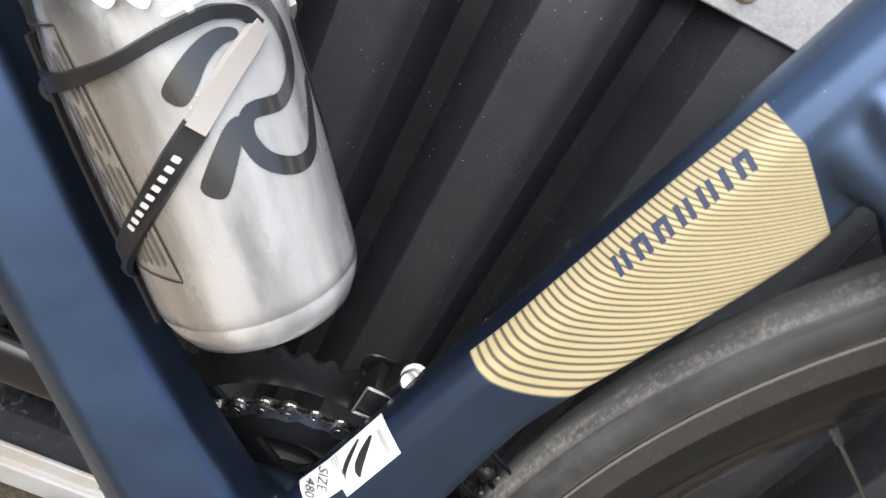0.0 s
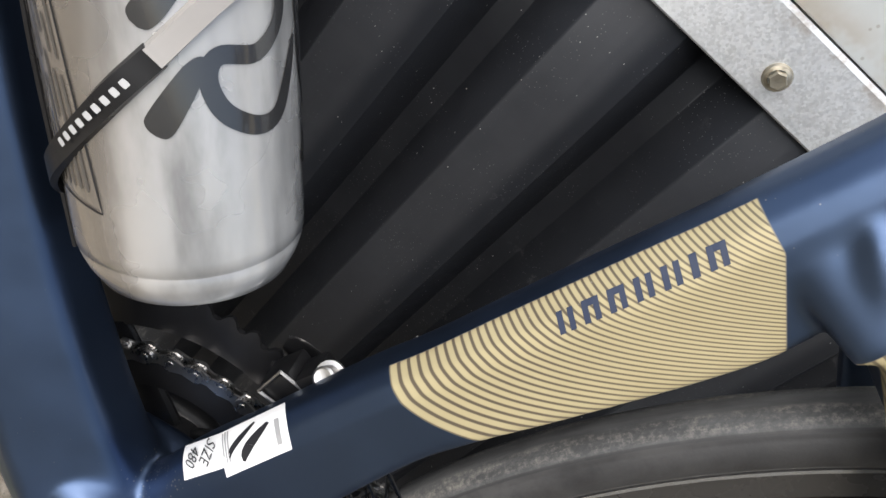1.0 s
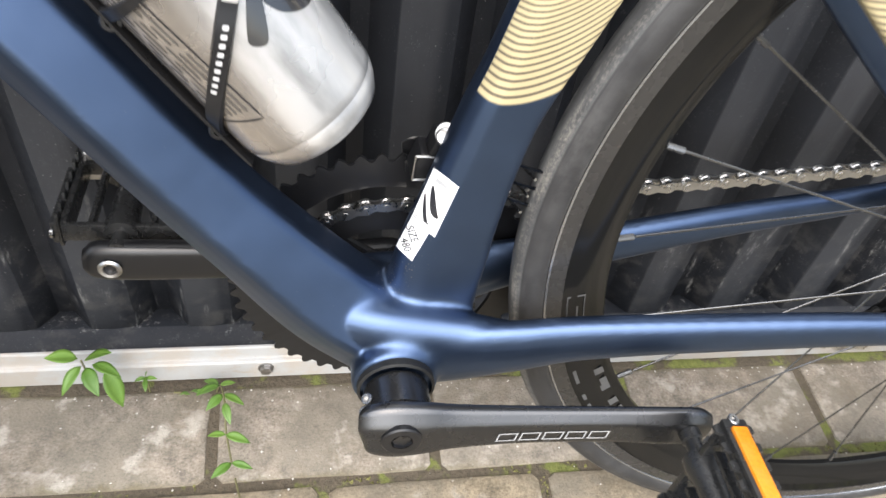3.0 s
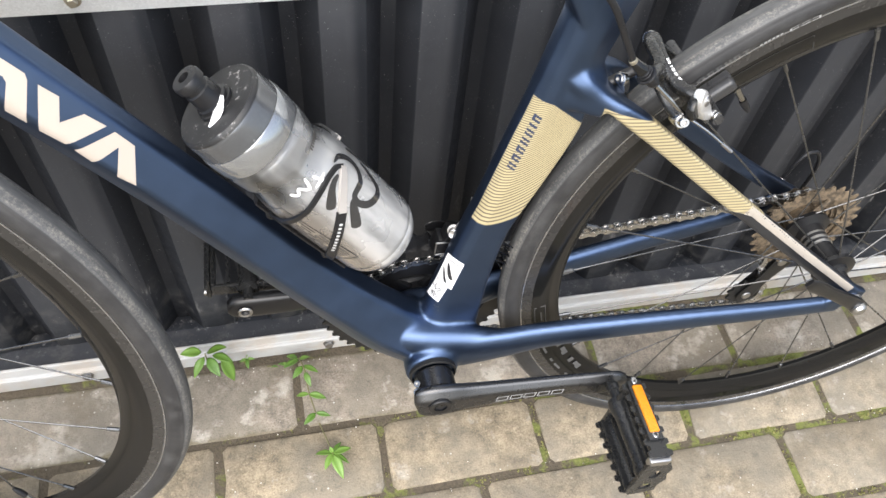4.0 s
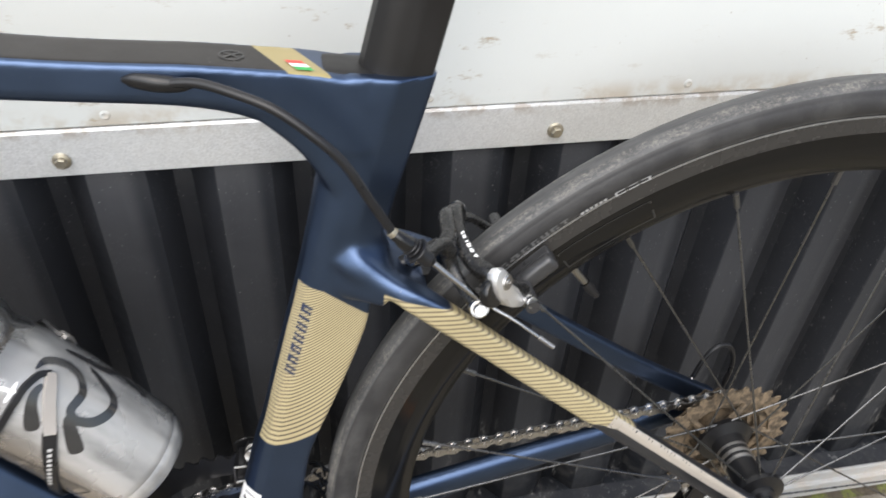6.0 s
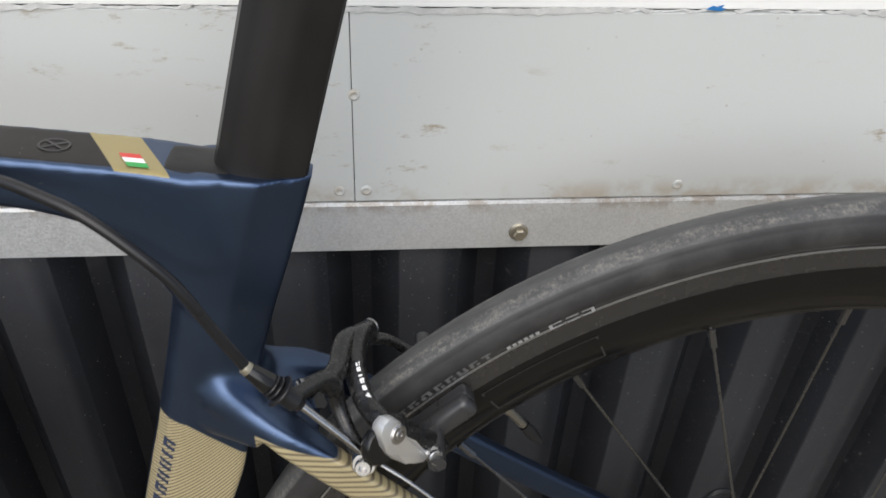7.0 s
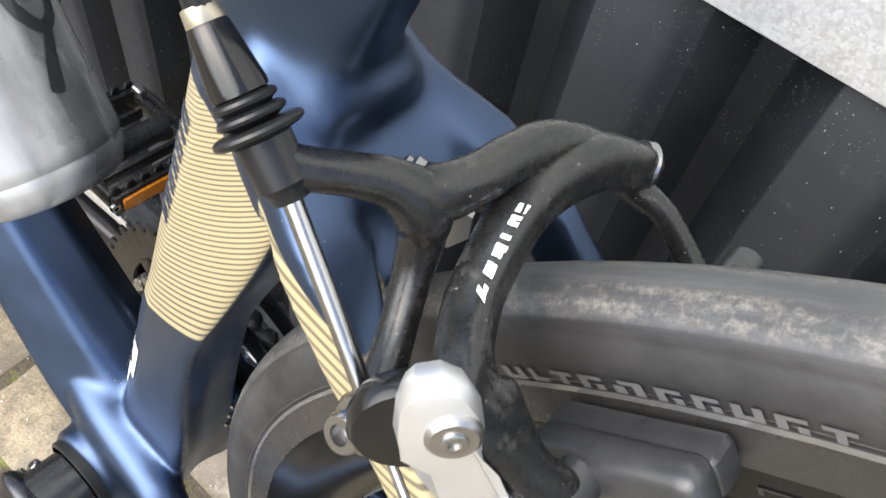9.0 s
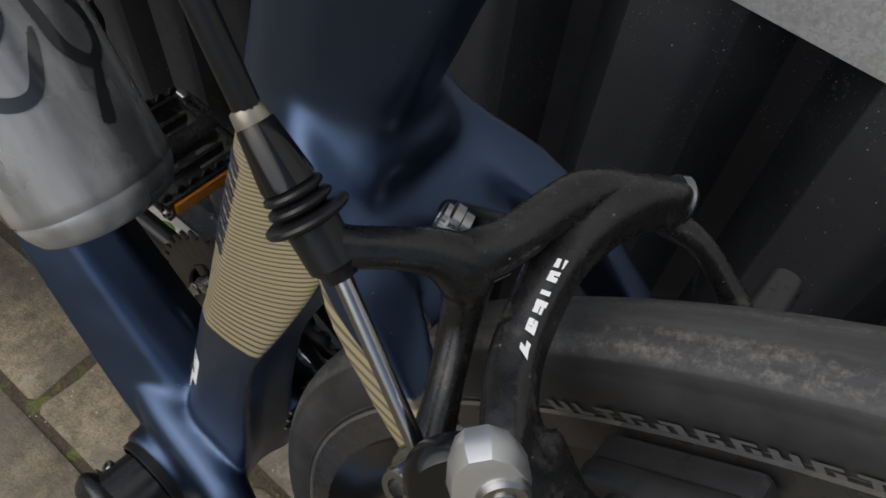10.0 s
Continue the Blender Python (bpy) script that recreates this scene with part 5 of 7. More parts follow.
def pedal(name, m, label, both=True):
    """A platform pedal: spindle along local y outwards, platform in the local x, y plane."""
    p = group(name, bike, label, m)
    bm = B()
    lathe(bm, [(0.0, 0), (0.0078, 0.0), (0.0078, 0.006), (0.0062, 0.007), (0.0062, 0.016), (0.0125, 0.017), (0.0135, 0.026), (0.0110, 0.034), (0.0100, 0.085), (0.0125, 0.094), (0.0115, 0.100), (0.0, 0.101)], (0, 0, 0), (0, 1, 0), 24)
    part("spindle_body", bm, PEDALBLACK, p, "black moulded spindle body")
    for y in (0.0215, 0.0965):
        bm = B()
        block(bm, (0.0820, 0.0045, 0.0150), pose(0, y, 0), 0.0012)
        part("end_rail", bm, PEDALBLACK, p, "black end rail")
    for s in (-1, 1):
        bm = B()
        block(bm, (0.0050, 0.0760, 0.0190), pose(s * 0.0390, 0.0590, 0), 0.0014)
        part("side_rail", bm, PEDALBLACK, p, "black side rail")
        bm = B()
        block(bm, (0.0040, 0.0640, 0.0100), pose(s * 0.0220, 0.0590, 0), 0.0012)
        part("inner_rail", bm, PEDALBLACK, p, "black inner rail")
    for s in (-1, 1):
        bm = B()
        pts = []
        n = 7
        for k in range(n):
            y = 0.0240 + 0.0710 * k / (n - 1)
            pts += [(y - 0.0040, 0.0098), (y - 0.0022, 0.0150), (y + 0.0022, 0.0150), (y + 0.0040, 0.0098)]
        outline = pts + [(y, -z) for y, z in reversed(pts)]
        slab(bm, outline, 0.0022, pose(s * 0.0430, 0, 0, 0, 0, 90))
        for v in bm.verts:
            v.co.x = s * 0.0430 + (v.co.x - s * 0.0430)
        part("toothed_cage", bm, PEDALBLACK, p, "black toothed cage plate")
        if both or s > 0:
            bm = B()
            block(bm, (0.0060, 0.0500, 0.0118), pose(s * 0.0475, 0.0505, 0), 0.0012)
            part("reflector", bm, AMBER, p, "amber plastic reflector")
        bm = B()
        block(bm, (0.0050, 0.0640, 0.0185), pose(s * 0.0455, 0.0510, 0), 0.0015)
        part("reflector_holder", bm, PEDALBLACK, p, "black reflector holder")
        for y in (0.0195, 0.0775):
            bm = B()
            socket_bolt(bm, (s * 0.0460, y, 0), (s, 0, 0), 0.0038, 0.0028)
            part("cage_screw", bm, CHROME, p, "bright screw")
    bm = B()
    loops = [[(-0.0340, -0.0140), (-0.0340, 0.0130), (-0.0200, 0.0150), (0.0100, 0.0120), (0.0300, 0.0150), (0.0400, 0.0090), (0.0380, -0.0120), (0.0340, -0.0240), (0.0200, -0.0220), (0.0080, -0.0280), (-0.0060, -0.0220), (-0.0180, -0.0240)]]
    for x, z, a, b in ((-0.0080, -0.0060, 0.0100, 0.0062), (0.0210, -0.0050, 0.0070, 0.0080)):
        loops.append([(x + a * math.cos(2 * math.pi * k / 14), z + b * math.sin(2 * math.pi * k / 14)) for k in range(14)])
    rims = []
    for loop in loops:
        vs = [bm.verts.new((x, 0.1000, z)) for x, z in loop]
        rims += [bm.edges.new((p, q)) for p, q in zip(vs, vs[1:] + vs[:1])]
    bmesh.ops.triangle_fill(bm, edges=rims, use_beauty=True)
    faces = bm.faces[:]
    grown = bmesh.ops.extrude_face_region(bm, geom=faces)
    for v in grown["geom"]:
        if isinstance(v, bmesh.types.BMVert):
            v.co.y += 0.0022
    bmesh.ops.recalc_face_normals(bm, faces=bm.faces)
    part("end_plate", bm, PEDALBLACK, p, "worn black end plate with two oval holes", smooth=False)
    bm = B()
    block(bm, (0.0120, 0.0075, 0.0270), pose(-0.0345, 0.0985, 0), 0.0028, 3)
    part("end_bar", bm, STEEL, p, "worn bare metal bend")
    return p


pedal("left_pedal", Matrix.Translation((0.172, -0.0865, 0.257)) @ Matrix.Rotation(math.pi, 4, "Z") @ Matrix.Rotation(radians(82), 4, "Y") @ Matrix.Diagonal((0.84, 0.95, 0.80, 1.0)), "black platform pedal with amber reflectors")
pedal("right_pedal", Matrix.Translation((-0.169, 0.0520, 0.281)) @ Matrix.Rotation(radians(2), 4, "Y") @ Matrix.Diagonal((0.88, 0.92, 0.90, 1.0)), "black platform pedal with amber reflectors", False)

# cassette
cassette = group("cassette", bike, "dirt-caked sprocket cassette")
teeth = (28, 25, 23, 21, 19, 17, 16, 15, 14, 13, 12)
for k, t in enumerate(teeth):
    bm = B()
    r = 0.0127 / (2 * math.sin(math.pi / t))
    toothed(bm, t, r + 0.0022, r - 0.0042, max(0.016, r - 0.016), 0.0018, (AXLE[0], 0.0215 + 0.0031 * k, AXLE[2]))
    part("sprocket", bm, COG, cassette)
bm = B()
lathe(bm, [(0.010, 0.0555), (0.0165, 0.0555), (0.0165, 0.0580), (0.010, 0.0585)], AXLE, (0, 1, 0), 28)
lathe(bm, [(0.017, 0.020), (0.0172, 0.054)], AXLE, (0, 1, 0), 28)
for k in range(5):
    a = 2 * math.pi * k / 5
    rod_between(bm, (AXLE[0] + math.sin(a) * 0.016, 0.0225, AXLE[2] + math.cos(a) * 0.016), (AXLE[0] + math.sin(a + 0.35) * 0.047, 0.0225, AXLE[2] + math.cos(a + 0.35) * 0.047), 0.0035, 0.0025, 8)
part("carrier", bm, COG, cassette)


# chain
def chain_way():
    """Points of the chain's loop: x, y, z."""
    pts = []
    fr, rr = 0.0690, 0.0350
    fy, ry = 0.0400, 0.0355
    for k in range(0, 19):
        a = radians(-2 - 10.5 * k)
        pts.append((math.sin(a) * fr, fy, BB[2] + math.cos(a) * fr))
    low, high = Vector((0.392, 0.0355, 0.205)), Vector((0.418, 0.0355, 0.263))
    pts += [(0.10, 0.0395, 0.191), (0.25, 0.0375, 0.187), (0.36, 0.0358, 0.1855)]
    for k in range(6):
        a = radians(200 - 30 * k)
        pts.append((low.x + math.sin(a) * 0.0235, 0.0355, low.z + math.cos(a) * 0.0235))
    for k in range(5):
        a = radians(-120 + 30 * k)
        pts.append((high.x - 0.004 + math.sin(a) * 0.021, 0.0355, high.z + math.cos(a) * 0.021))
    for k in range(12):
        a = radians(135 - 12.2 * k)
        pts.append((AXLE[0] + math.sin(a) * rr, ry, AXLE[2] + math.cos(a) * rr))
    pts += [(0.30, 0.0367, 0.3590), (0.15, 0.0385, 0.3430), (0.03, 0.0397, 0.3310)]
    return pts


def link_mesh(half, name):
    bm = B()
    outline = []
    P, r = 0.0127, 0.0042
    for k in range(9):
        a = radians(90 + 180 * k / 8)
        outline.append((math.cos(a) * r, math.sin(a) * r))
    outline.append((P / 2, -r * 0.62))
    for k in range(9):
        a = radians(-90 + 180 * k / 8)
        outline.append((P + math.cos(a) * r, math.sin(a) * r))
    outline.append((P / 2, r * 0.62))
    for s in (-1, 1):
        slab(bm, outline, 0.0010, pose(0, s * half, 0))
    for x in (0, P):
        lathe(bm, [(0.0, -half - 0.0007), (0.0019, -half - 0.0007), (0.0019, half + 0.0007), (0, half + 0.0007)], (x, 0, 0), (0, 1, 0), 10)
        lathe(bm, [(0.0036, -half), (0.0036, half)], (x, 0, 0), (0, 1, 0), 10)
    me = bpy.data.meshes.new(name)
    bmesh.ops.recalc_face_normals(bm, faces=bm.faces)
    bm.to_mesh(me)
    bm.free()
    me.materials.append(CHAIN)
    return me


chain = group("chain", bike, "oily steel roller chain")
inner_link, outer_link = link_mesh(0.0017, "inner_link"), link_mesh(0.0029, "outer_link")
loop = [Vector(p) for p in chain_way()]
loop.append(loop[0])
cum = [0.0]
for p, q in zip(loop, loop[1:]):
    cum.append(cum[-1] + (q - p).length)


def on_chain(d):
    d %= cum[-1]
    for i in range(len(cum) - 1):
        if cum[i + 1] >= d:
            return loop[i].lerp(loop[i + 1], (d - cum[i]) / max(1e-9, cum[i + 1] - cum[i]))
    return loop[-1]


count = round(cum[-1] / 0.0127)
step = cum[-1] / count
for k in range(count):
    p, q = on_chain(k * step), on_chain((k + 1) * step)
    d = (q - p).normalized()
    side = (Vector((0, 1, 0)) - d * d.y).normalized()
    up = d.cross(side)
    m = Matrix((d, side, up)).transposed().to_4x4()
    m.translation = p
    shared("link", outer_link if k % 2 else inner_link, chain, m)

# rear derailleur
rd = group("rear_derailleur", bike, "black rear derailleur with two pulleys")
bm = B()
tube(bm, [(0.405, 0.073, 0.318, 0.010, 0.004), (0.415, 0.076, 0.300, 0.012, 0.009), (0.412, 0.070, 0.282, 0.013, 0.013), (0.418, 0.056, 0.265, 0.012, 0.012)], 18, 2.6)
part("body", bm, BLACK, rd)
for y in (0.0300, 0.0412):
    bm = B()
    tube(bm, [(0.423, y, 0.280, 0.007, 0.0009), (0.416, y, 0.262, 0.0120, 0.0009), (0.403, y, 0.232, 0.0085, 0.0009), (0.392, y, 0.205, 0.0110, 0.0009), (0.388, y, 0.194, 0.006, 0.0009)], 14, 3.0)
    part("pulley_cage", bm, BLACK, rd)
for x, z in ((0.414, 0.263), (0.392, 0.205)):
    bm = B()
    toothed(bm, 11, 0.0225, 0.0185, 0.006, 0.0040, (x, 0.0355, z))
    part("pulley", bm, MATTE, rd, "black toothed pulley")
    bm = B()
    lathe(bm, [(0, -0.0075), (0.0050, -0.0075), (0.0060, -0.0060), (0.0060, 0.0060), (0, 0.0060)], (x, 0.0355, z), (0, 1, 0), 16)
    part("pulley_bolt", bm, STEEL, rd)
bm = B()
rod(bm, [(0.396, 0.072, 0.352), (0.402, 0.073, 0.372), (0.412, 0.074, 0.388), (0.426, 0.075, 0.386), (0.435, 0.076, 0.365), (0.433, 0.076, 0.335), (0.424, 0.074, 0.302)], 0.0021, 10)
part("shift_cable", bm, CAPBLACK, rd, "black gear cable loop")
bm = B()
lathe(bm, [(0.0027, 0), (0.0027, 0.010), (0.0020, 0.011)], (0.394, 0.072, 0.346), (0.25, 0, 1), 12)
part("ferrule", bm, STEEL, rd, "silver cable ferrule")

# front derailleur
fd = group("front_derailleur", bike, "silver and black front derailleur")
bm = B()
for y in (0.0340, 0.0530):
    tube(bm, [(0.006, y, 0.3630, 0.004, 0.0009), (0.014, y, 0.3635, 0.0075, 0.0009), (0.034, y, 0.3590, 0.009, 0.0009), (0.060, y, 0.3440, 0.008, 0.0009)], 12, 3.0)
rod_between(bm, (0.058, 0.0335, 0.344), (0.058, 0.0535, 0.344), 0.0016)
part("cage", bm, BLACK, fd, "black derailleur cage")
bm = B()
block(bm, (0.0140, 0.0180, 0.0170), pose(0.0150, 0.0240, 0.3760, 0, 18, 0), 0.0022)
block(bm, (0.0090, 0.0160, 0.0120), pose(0.0210, 0.0210, 0.3900, 0, 20, 0), 0.0020)
part("body", bm, BLACK, fd, "glossy black derailleur body")
bm = B()
for p, q in (((0.0085, 0.0140, 0.3850), (0.0225, 0.0140, 0.3845)), ((0.0085, 0.0140, 0.3850), (0.0075, 0.0140, 0.3690)), ((0.0075, 0.0140, 0.3690), (0.0200, 0.0140, 0.3690))):
    rod_between(bm, p, q, 0.0008, None, 8)
part("bracket_edge", bm, STEEL, fd, "bright plated edge")
bm = B()
lathe(bm, [(0.0, 0.0), (0.0065, 0), (0.0065, 0.0020), (0.0046, 0.0022), (0.0046, 0.0085), (0.0036, 0.0092), (0, 0.0085)], (0.0245, 0.0150, 0.3990), (-0.35, -0.75, 0.35), 20)
tube(bm, [(0.0270, 0.0150, 0.3950, 0.006, 0.0020), (0.0310, 0.0150, 0.4060, 0.0050, 0.0020), (0.0345, 0.0150, 0.4130, 0.0035, 0.0018)], 12, 2.2)
part("clamp_bolt", bm, STEEL, fd, "polished clamp bolt")
for k in range(3):
    z = 0.358 + 0.0115 * k
    bm = B()
    rod_between(bm, (0.0620 + 0.0022 * k, 0.012, z), (0.0715 + 0.0022 * k, -0.004, z + 0.007), 0.0011, None, 8)
    part("adjuster_screw", bm, CHROME, fd, "bright adjuster screw")
    bm = B()
    rod_between(bm, (0.0655 + 0.0022 * k, 0.014, z - 0.003), (0.0675 + 0.0022 * k, -0.004, z + 0.002), 0.0009, None, 8)
    part("spring_leg", bm, CHROME, fd, "bright spring leg")
bm = B()
rod_between(bm, (0.0360, 0.0130, 0.4420), (0.0345, 0.0142, 0.4120), 0.0008, None, 8)
part("shift_wire", bm, STEEL, fd, "bare gear wire")

# axle skewer
qr = group("quick_release", bike, "black quick release skewer")
bm = B()
lathe(bm, [(0.0, -0.0900), (0.0045, -0.0900), (0.0075, -0.0875), (0.0080, -0.0740), (0.0060, -0.0725)], AXLE, (0, 1, 0), 20)
part("nut", bm, STEEL, qr, "steel skewer nut")
bm = B()
tube(bm, [(0.4100, -0.0800, 0.3300, 0.0085, 0.0050), (0.3970, -0.0820, 0.3420, 0.0080, 0.0040), (0.3650, -0.0840, 0.3640, 0.0066, 0.0030), (0.3360, -0.0850, 0.3840, 0.0072, 0.0026), (0.3270, -0.0850, 0.3905, 0.0045, 0.0018)], 16, 2.6)
part("lever", bm, BLACK, qr, "black cam lever")

# ---- rear brake ----
brake = group("rear_brake", bike, "black dual-pivot caliper brake")
bm = B()
tube(bm, [(0.1995, -0.0320, 0.5560, 0.0036, 0.0036), (0.1951, -0.0335, 0.5600, 0.0058, 0.0042), (0.1860, -0.0375, 0.5690, 0.0050, 0.0042), (0.1768, -0.0395, 0.5780, 0.0074, 0.0046), (0.1708, -0.0370, 0.5800, 0.0066, 0.0048), (0.1655, -0.0300, 0.5808, 0.0050, 0.0048), (0.1620, -0.0220, 0.5828, 0.0048, 0.0048), (0.1588, -0.0090, 0.5876, 0.0050, 0.0050), (0.1590, 0.0020, 0.5895, 0.0054, 0.0052), (0.1612, 0.0130, 0.5885, 0.0056, 0.0054), (0.1645, 0.0230, 0.5840, 0.0054, 0.0054), (0.1658, 0.0285, 0.5808, 0.0046, 0.0046)], 32, 3.2, (1, 0, 0.3), 8)
ARM2 = part("outer_arm", bm, SCUFFED, brake, "matte black curved outer arm")
bm = B()
tube(bm, [(0.1310, -0.0445, 0.6030, 0.0034, 0.0036), (0.1350, -0.0410, 0.6012, 0.0036, 0.0036), (0.1400, -0.0350, 0.5998, 0.0036, 0.0038), (0.1445, -0.0295, 0.5975, 0.0044, 0.0042), (0.1485, -0.0255, 0.5925, 0.0058, 0.0050), (0.1498, -0.0255, 0.5860, 0.0044, 0.0044), (0.1520, -0.0290, 0.5790, 0.0034, 0.0038), (0.1560, -0.0360, 0.5725, 0.0032, 0.0036), (0.1610, -0.0455, 0.5685, 0.0040, 0.0042)], 24, 2.1, (1, 0, 0.3))
tube(bm, [(0.1450, -0.0290, 0.5955, 0.0034, 0.0040), (0.1490, -0.0225, 0.5940, 0.0050, 0.0046), (0.1515, -0.0150, 0.5945, 0.0044, 0.0044), (0.1525, -0.0060, 0.5945, 0.0044, 0.0044), (0.1545, 0.0060, 0.5925, 0.0046, 0.0046), (0.1600, 0.0180, 0.5860, 0.0046, 0.0044), (0.1680, 0.0255, 0.5780, 0.0036, 0.0032), (0.1760, 0.0290, 0.5735, 0.0028, 0.0026), (0.1840, 0.0300, 0.5670, 0.0032, 0.0028), (0.1930, 0.0290, 0.5600, 0.0044, 0.0036)], 20, 2.4, (1, 0, 0.3))
part("inner_arm", bm, SCUFFED, brake, "satin black forked inner arm")
bm = B()
rod_between(bm, (0.108, 0.0, 0.5560), (0.150, 0.002, 0.5760), 0.0042, 0.0040, 20)
part("mounting_bolt", bm, BLACK, brake, "black mounting bolt")
bm = B()
lathe(bm, [(0.0, 0.0), (0.0058, 0.0), (0.0062, 0.002), (0.0062, 0.006), (0.0052, 0.0075), (0.0, 0.0075)], (0.1370, 0.0050, 0.5585), (0.6, -0.6, 0.3), 6)
part("locknut", bm, CHROME, brake, "bright hexagon locknut")
bm = B()
lathe(bm, [(0.0, -0.001), (0.0056, -0.001), (0.0060, 0.0010), (0.0048, 0.0026), (0.0034, 0.0028), (0.0030, 0.0005), (0, 0.0005)], (0.1660, 0.0292, 0.5805), (0.70, 0.62, -0.30), 24)
part("pivot_bolt", bm, CHROME, brake, "bright pivot bolt")
AX = Vector((0.0210, -0.0011, -0.0206)).normalized()
T0 = Vector((0.1153, -0.0429, 0.6185))
bm = B()
lathe(bm, [(0.0022, -0.001), (0.0028, -0.0007), (0.0031, 0.0018), (0.0029, 0.0022)], T0, AX, 20)
part("ferrule", bm, BRASS, brake, "gold cable ferrule")
bm = B()
lathe(bm, [(0.0030, 0.0018), (0.0033, 0.0024), (0.0046, 0.0118), (0.0045, 0.0126), (0.0038, 0.0130)], T0, AX, 48)
for v in bm.verts:
    h = (v.co - T0).dot(AX)
    if 0.003 < h < 0.0122:
        out = v.co - T0 - AX * h
        if int(math.degrees(math.atan2(out.dot(AX.orthogonal().normalized()), out.dot(AX.cross(AX.orthogonal()).normalized()))) // 15) % 3 == 0:
            v.co -= out * 0.06
part("barrel_adjuster", bm, GLOSSBLACK, brake, "satin black barrel adjuster")
for h, r in ((0.0128, 0.0052), (0.0150, 0.0056), (0.0174, 0.0074)):
    bm = B()
    lathe(bm, [(0.0036, h), (r - 0.0010, h + 0.0001), (r - 0.0002, h + 0.0005), (r, h + 0.0010), (r - 0.0002, h + 0.0015), (r - 0.0010, h + 0.0019), (0.0036, h + 0.0024)], T0, AX, 32)
    part("bellows_ring", bm, CAPBLACK, brake, "black rubber ring")
bm = B()
lathe(bm, [(0.0040, 0.0190), (0.0046, 0.0198), (0.0044, 0.0272), (0.0034, 0.0284), (0.0030, 0.0300), (0.0, 0.0304)], T0, AX, 24)
part("adjuster_seat", bm, CAPBLACK, brake, "black adjuster seat")
bm = B()
SB, SD = Vector((0.1335, -0.0050, 0.5722)), Vector((-0.9, -0.30, 0.30)).normalized()
lathe(bm, [(0.0, -0.002), (0.0045, -0.002), (0.0045, 0.0), (0.0052, 0.0004), (0.0052, 0.0024), (0.0040, 0.0030)], SB, SD, 24)
socket_bolt(bm, SB + SD * 0.0024, SD, 0.0040, 0.0022)
part("side_bolt", bm, CHROME, brake, "polished side bolt")
wire_end = Vector((0.2031, -0.0628, 0.5451))
W0 = T0 + AX * 0.029
bm = B()
rod(bm, [W0, Vector((0.1625, -0.0500, 0.5738)), Vector((0.1820, -0.0560, 0.5612)), wire_end], 0.0009, 10)
part("brake_wire", bm, CHROME, brake, "bare silver brake wire")
bm = B()
rod_between(bm, W0, Vector((0.1618, -0.0498, 0.5744)), 0.0017, None, 12)
part("wire_sleeve", bm, CHROME, brake, "pale wire sleeve")
bm = B()
d = (wire_end - Vector((0.1820, -0.0560, 0.5612))).normalized()
rod_between(bm, wire_end - d * 0.010, wire_end + d * 0.001, 0.0014, None, 10)
part("wire_cap", bm, STEEL, brake, "crimped wire end cap")
bm = B()
lathe(bm, [(0.0, -0.010), (0.0058, -0.010), (0.0058, 0.0010), (0.0050, 0.0022), (0.0, 0.0022)], (0.1626, -0.0500, 0.5680), (-0.1, -0.8, 0.35), 22)
socket_bolt(bm, Vector((0.1626, -0.0500, 0.5680)) + Vector((-0.1, -0.8, 0.35)).normalized() * 0.0022, (-0.1, -0.8, 0.35), 0.0038, 0.0044)
part("wire_clamp", bm, CHROME, brake, "polished wire clamp bolt")
PIVOT = Vector((0.1765, -0.0485, 0.5835))
L1 = Vector((0.5677, 0.2839, -0.7727)).normalized()
L3 = Vector((0.6579, -0.7207, 0.2186)).normalized()
LEVER_M = Matrix((L1, -L3, L3.cross(L1))).transposed().to_4x4()
LEVER_M.translation = PIVOT
bm = B()
slab(bm, [(-0.0088, -0.0046), (-0.0040, -0.0078), (0.0010, -0.0094), (0.0067, -0.0102), (0.0145, -0.0094), (0.0208, -0.0078), (0.0262, -0.0050), (0.0280, -0.0015), (0.0263, 0.0014), (0.0215, 0.0000), (0.0165, -0.0020), (0.0120, -0.0012), (0.0080, 0.0012), (0.0040, 0.0038), (0.0000, 0.0053), (-0.0052, 0.0054), (-0.0090, 0.0034), (-0.0104, -0.0005)], 0.0078, LEVER_M @ pose(0, 0.0028, 0), 0.0029)
part("release_lever", bm, LEVERGREY, brake, "polished silver release lever")
bm = B()
lathe(bm, [(0.0046, 0.0), (0.0045, 0.0010), (0.0038, 0.0016), (0.0, 0.0017)], PIVOT + L1 * 0.0003 + L3 * 0.0006, L3, 28)
socket_bolt(bm, PIVOT + L1 * 0.0003 + L3 * 0.0018, L3, 0.0022, 0.0010)
part("lever_bolt", bm, STEEL, brake, "steel pivot rivet")
bm = B()
lathe(bm, [(0.0, -0.0075), (0.0088, -0.0075), (0.0094, -0.0060), (0.0094, -0.0035), (0.0086, -0.0022), (0.0, -0.0020)], PIVOT - L1 * 0.0005 - L3.cross(L1) * 0.0072, L3, 32)
part("lever_disc", bm, GLOSSBLACK, brake, "glossy black disc behind the lever")
bm = B()
bmesh.ops.create_uvsphere(bm, u_segments=20, v_segments=12, radius=0.0046, matrix=Matrix.Translation((0.1940, -0.0400, 0.5612)))
socket_bolt(bm, (0.1944, -0.0428, 0.5622), (0.25, -0.85, 0.35), 0.0036, 0.0028)
part("pad_bolt", bm, CHROME, brake, "polished pad bolt")
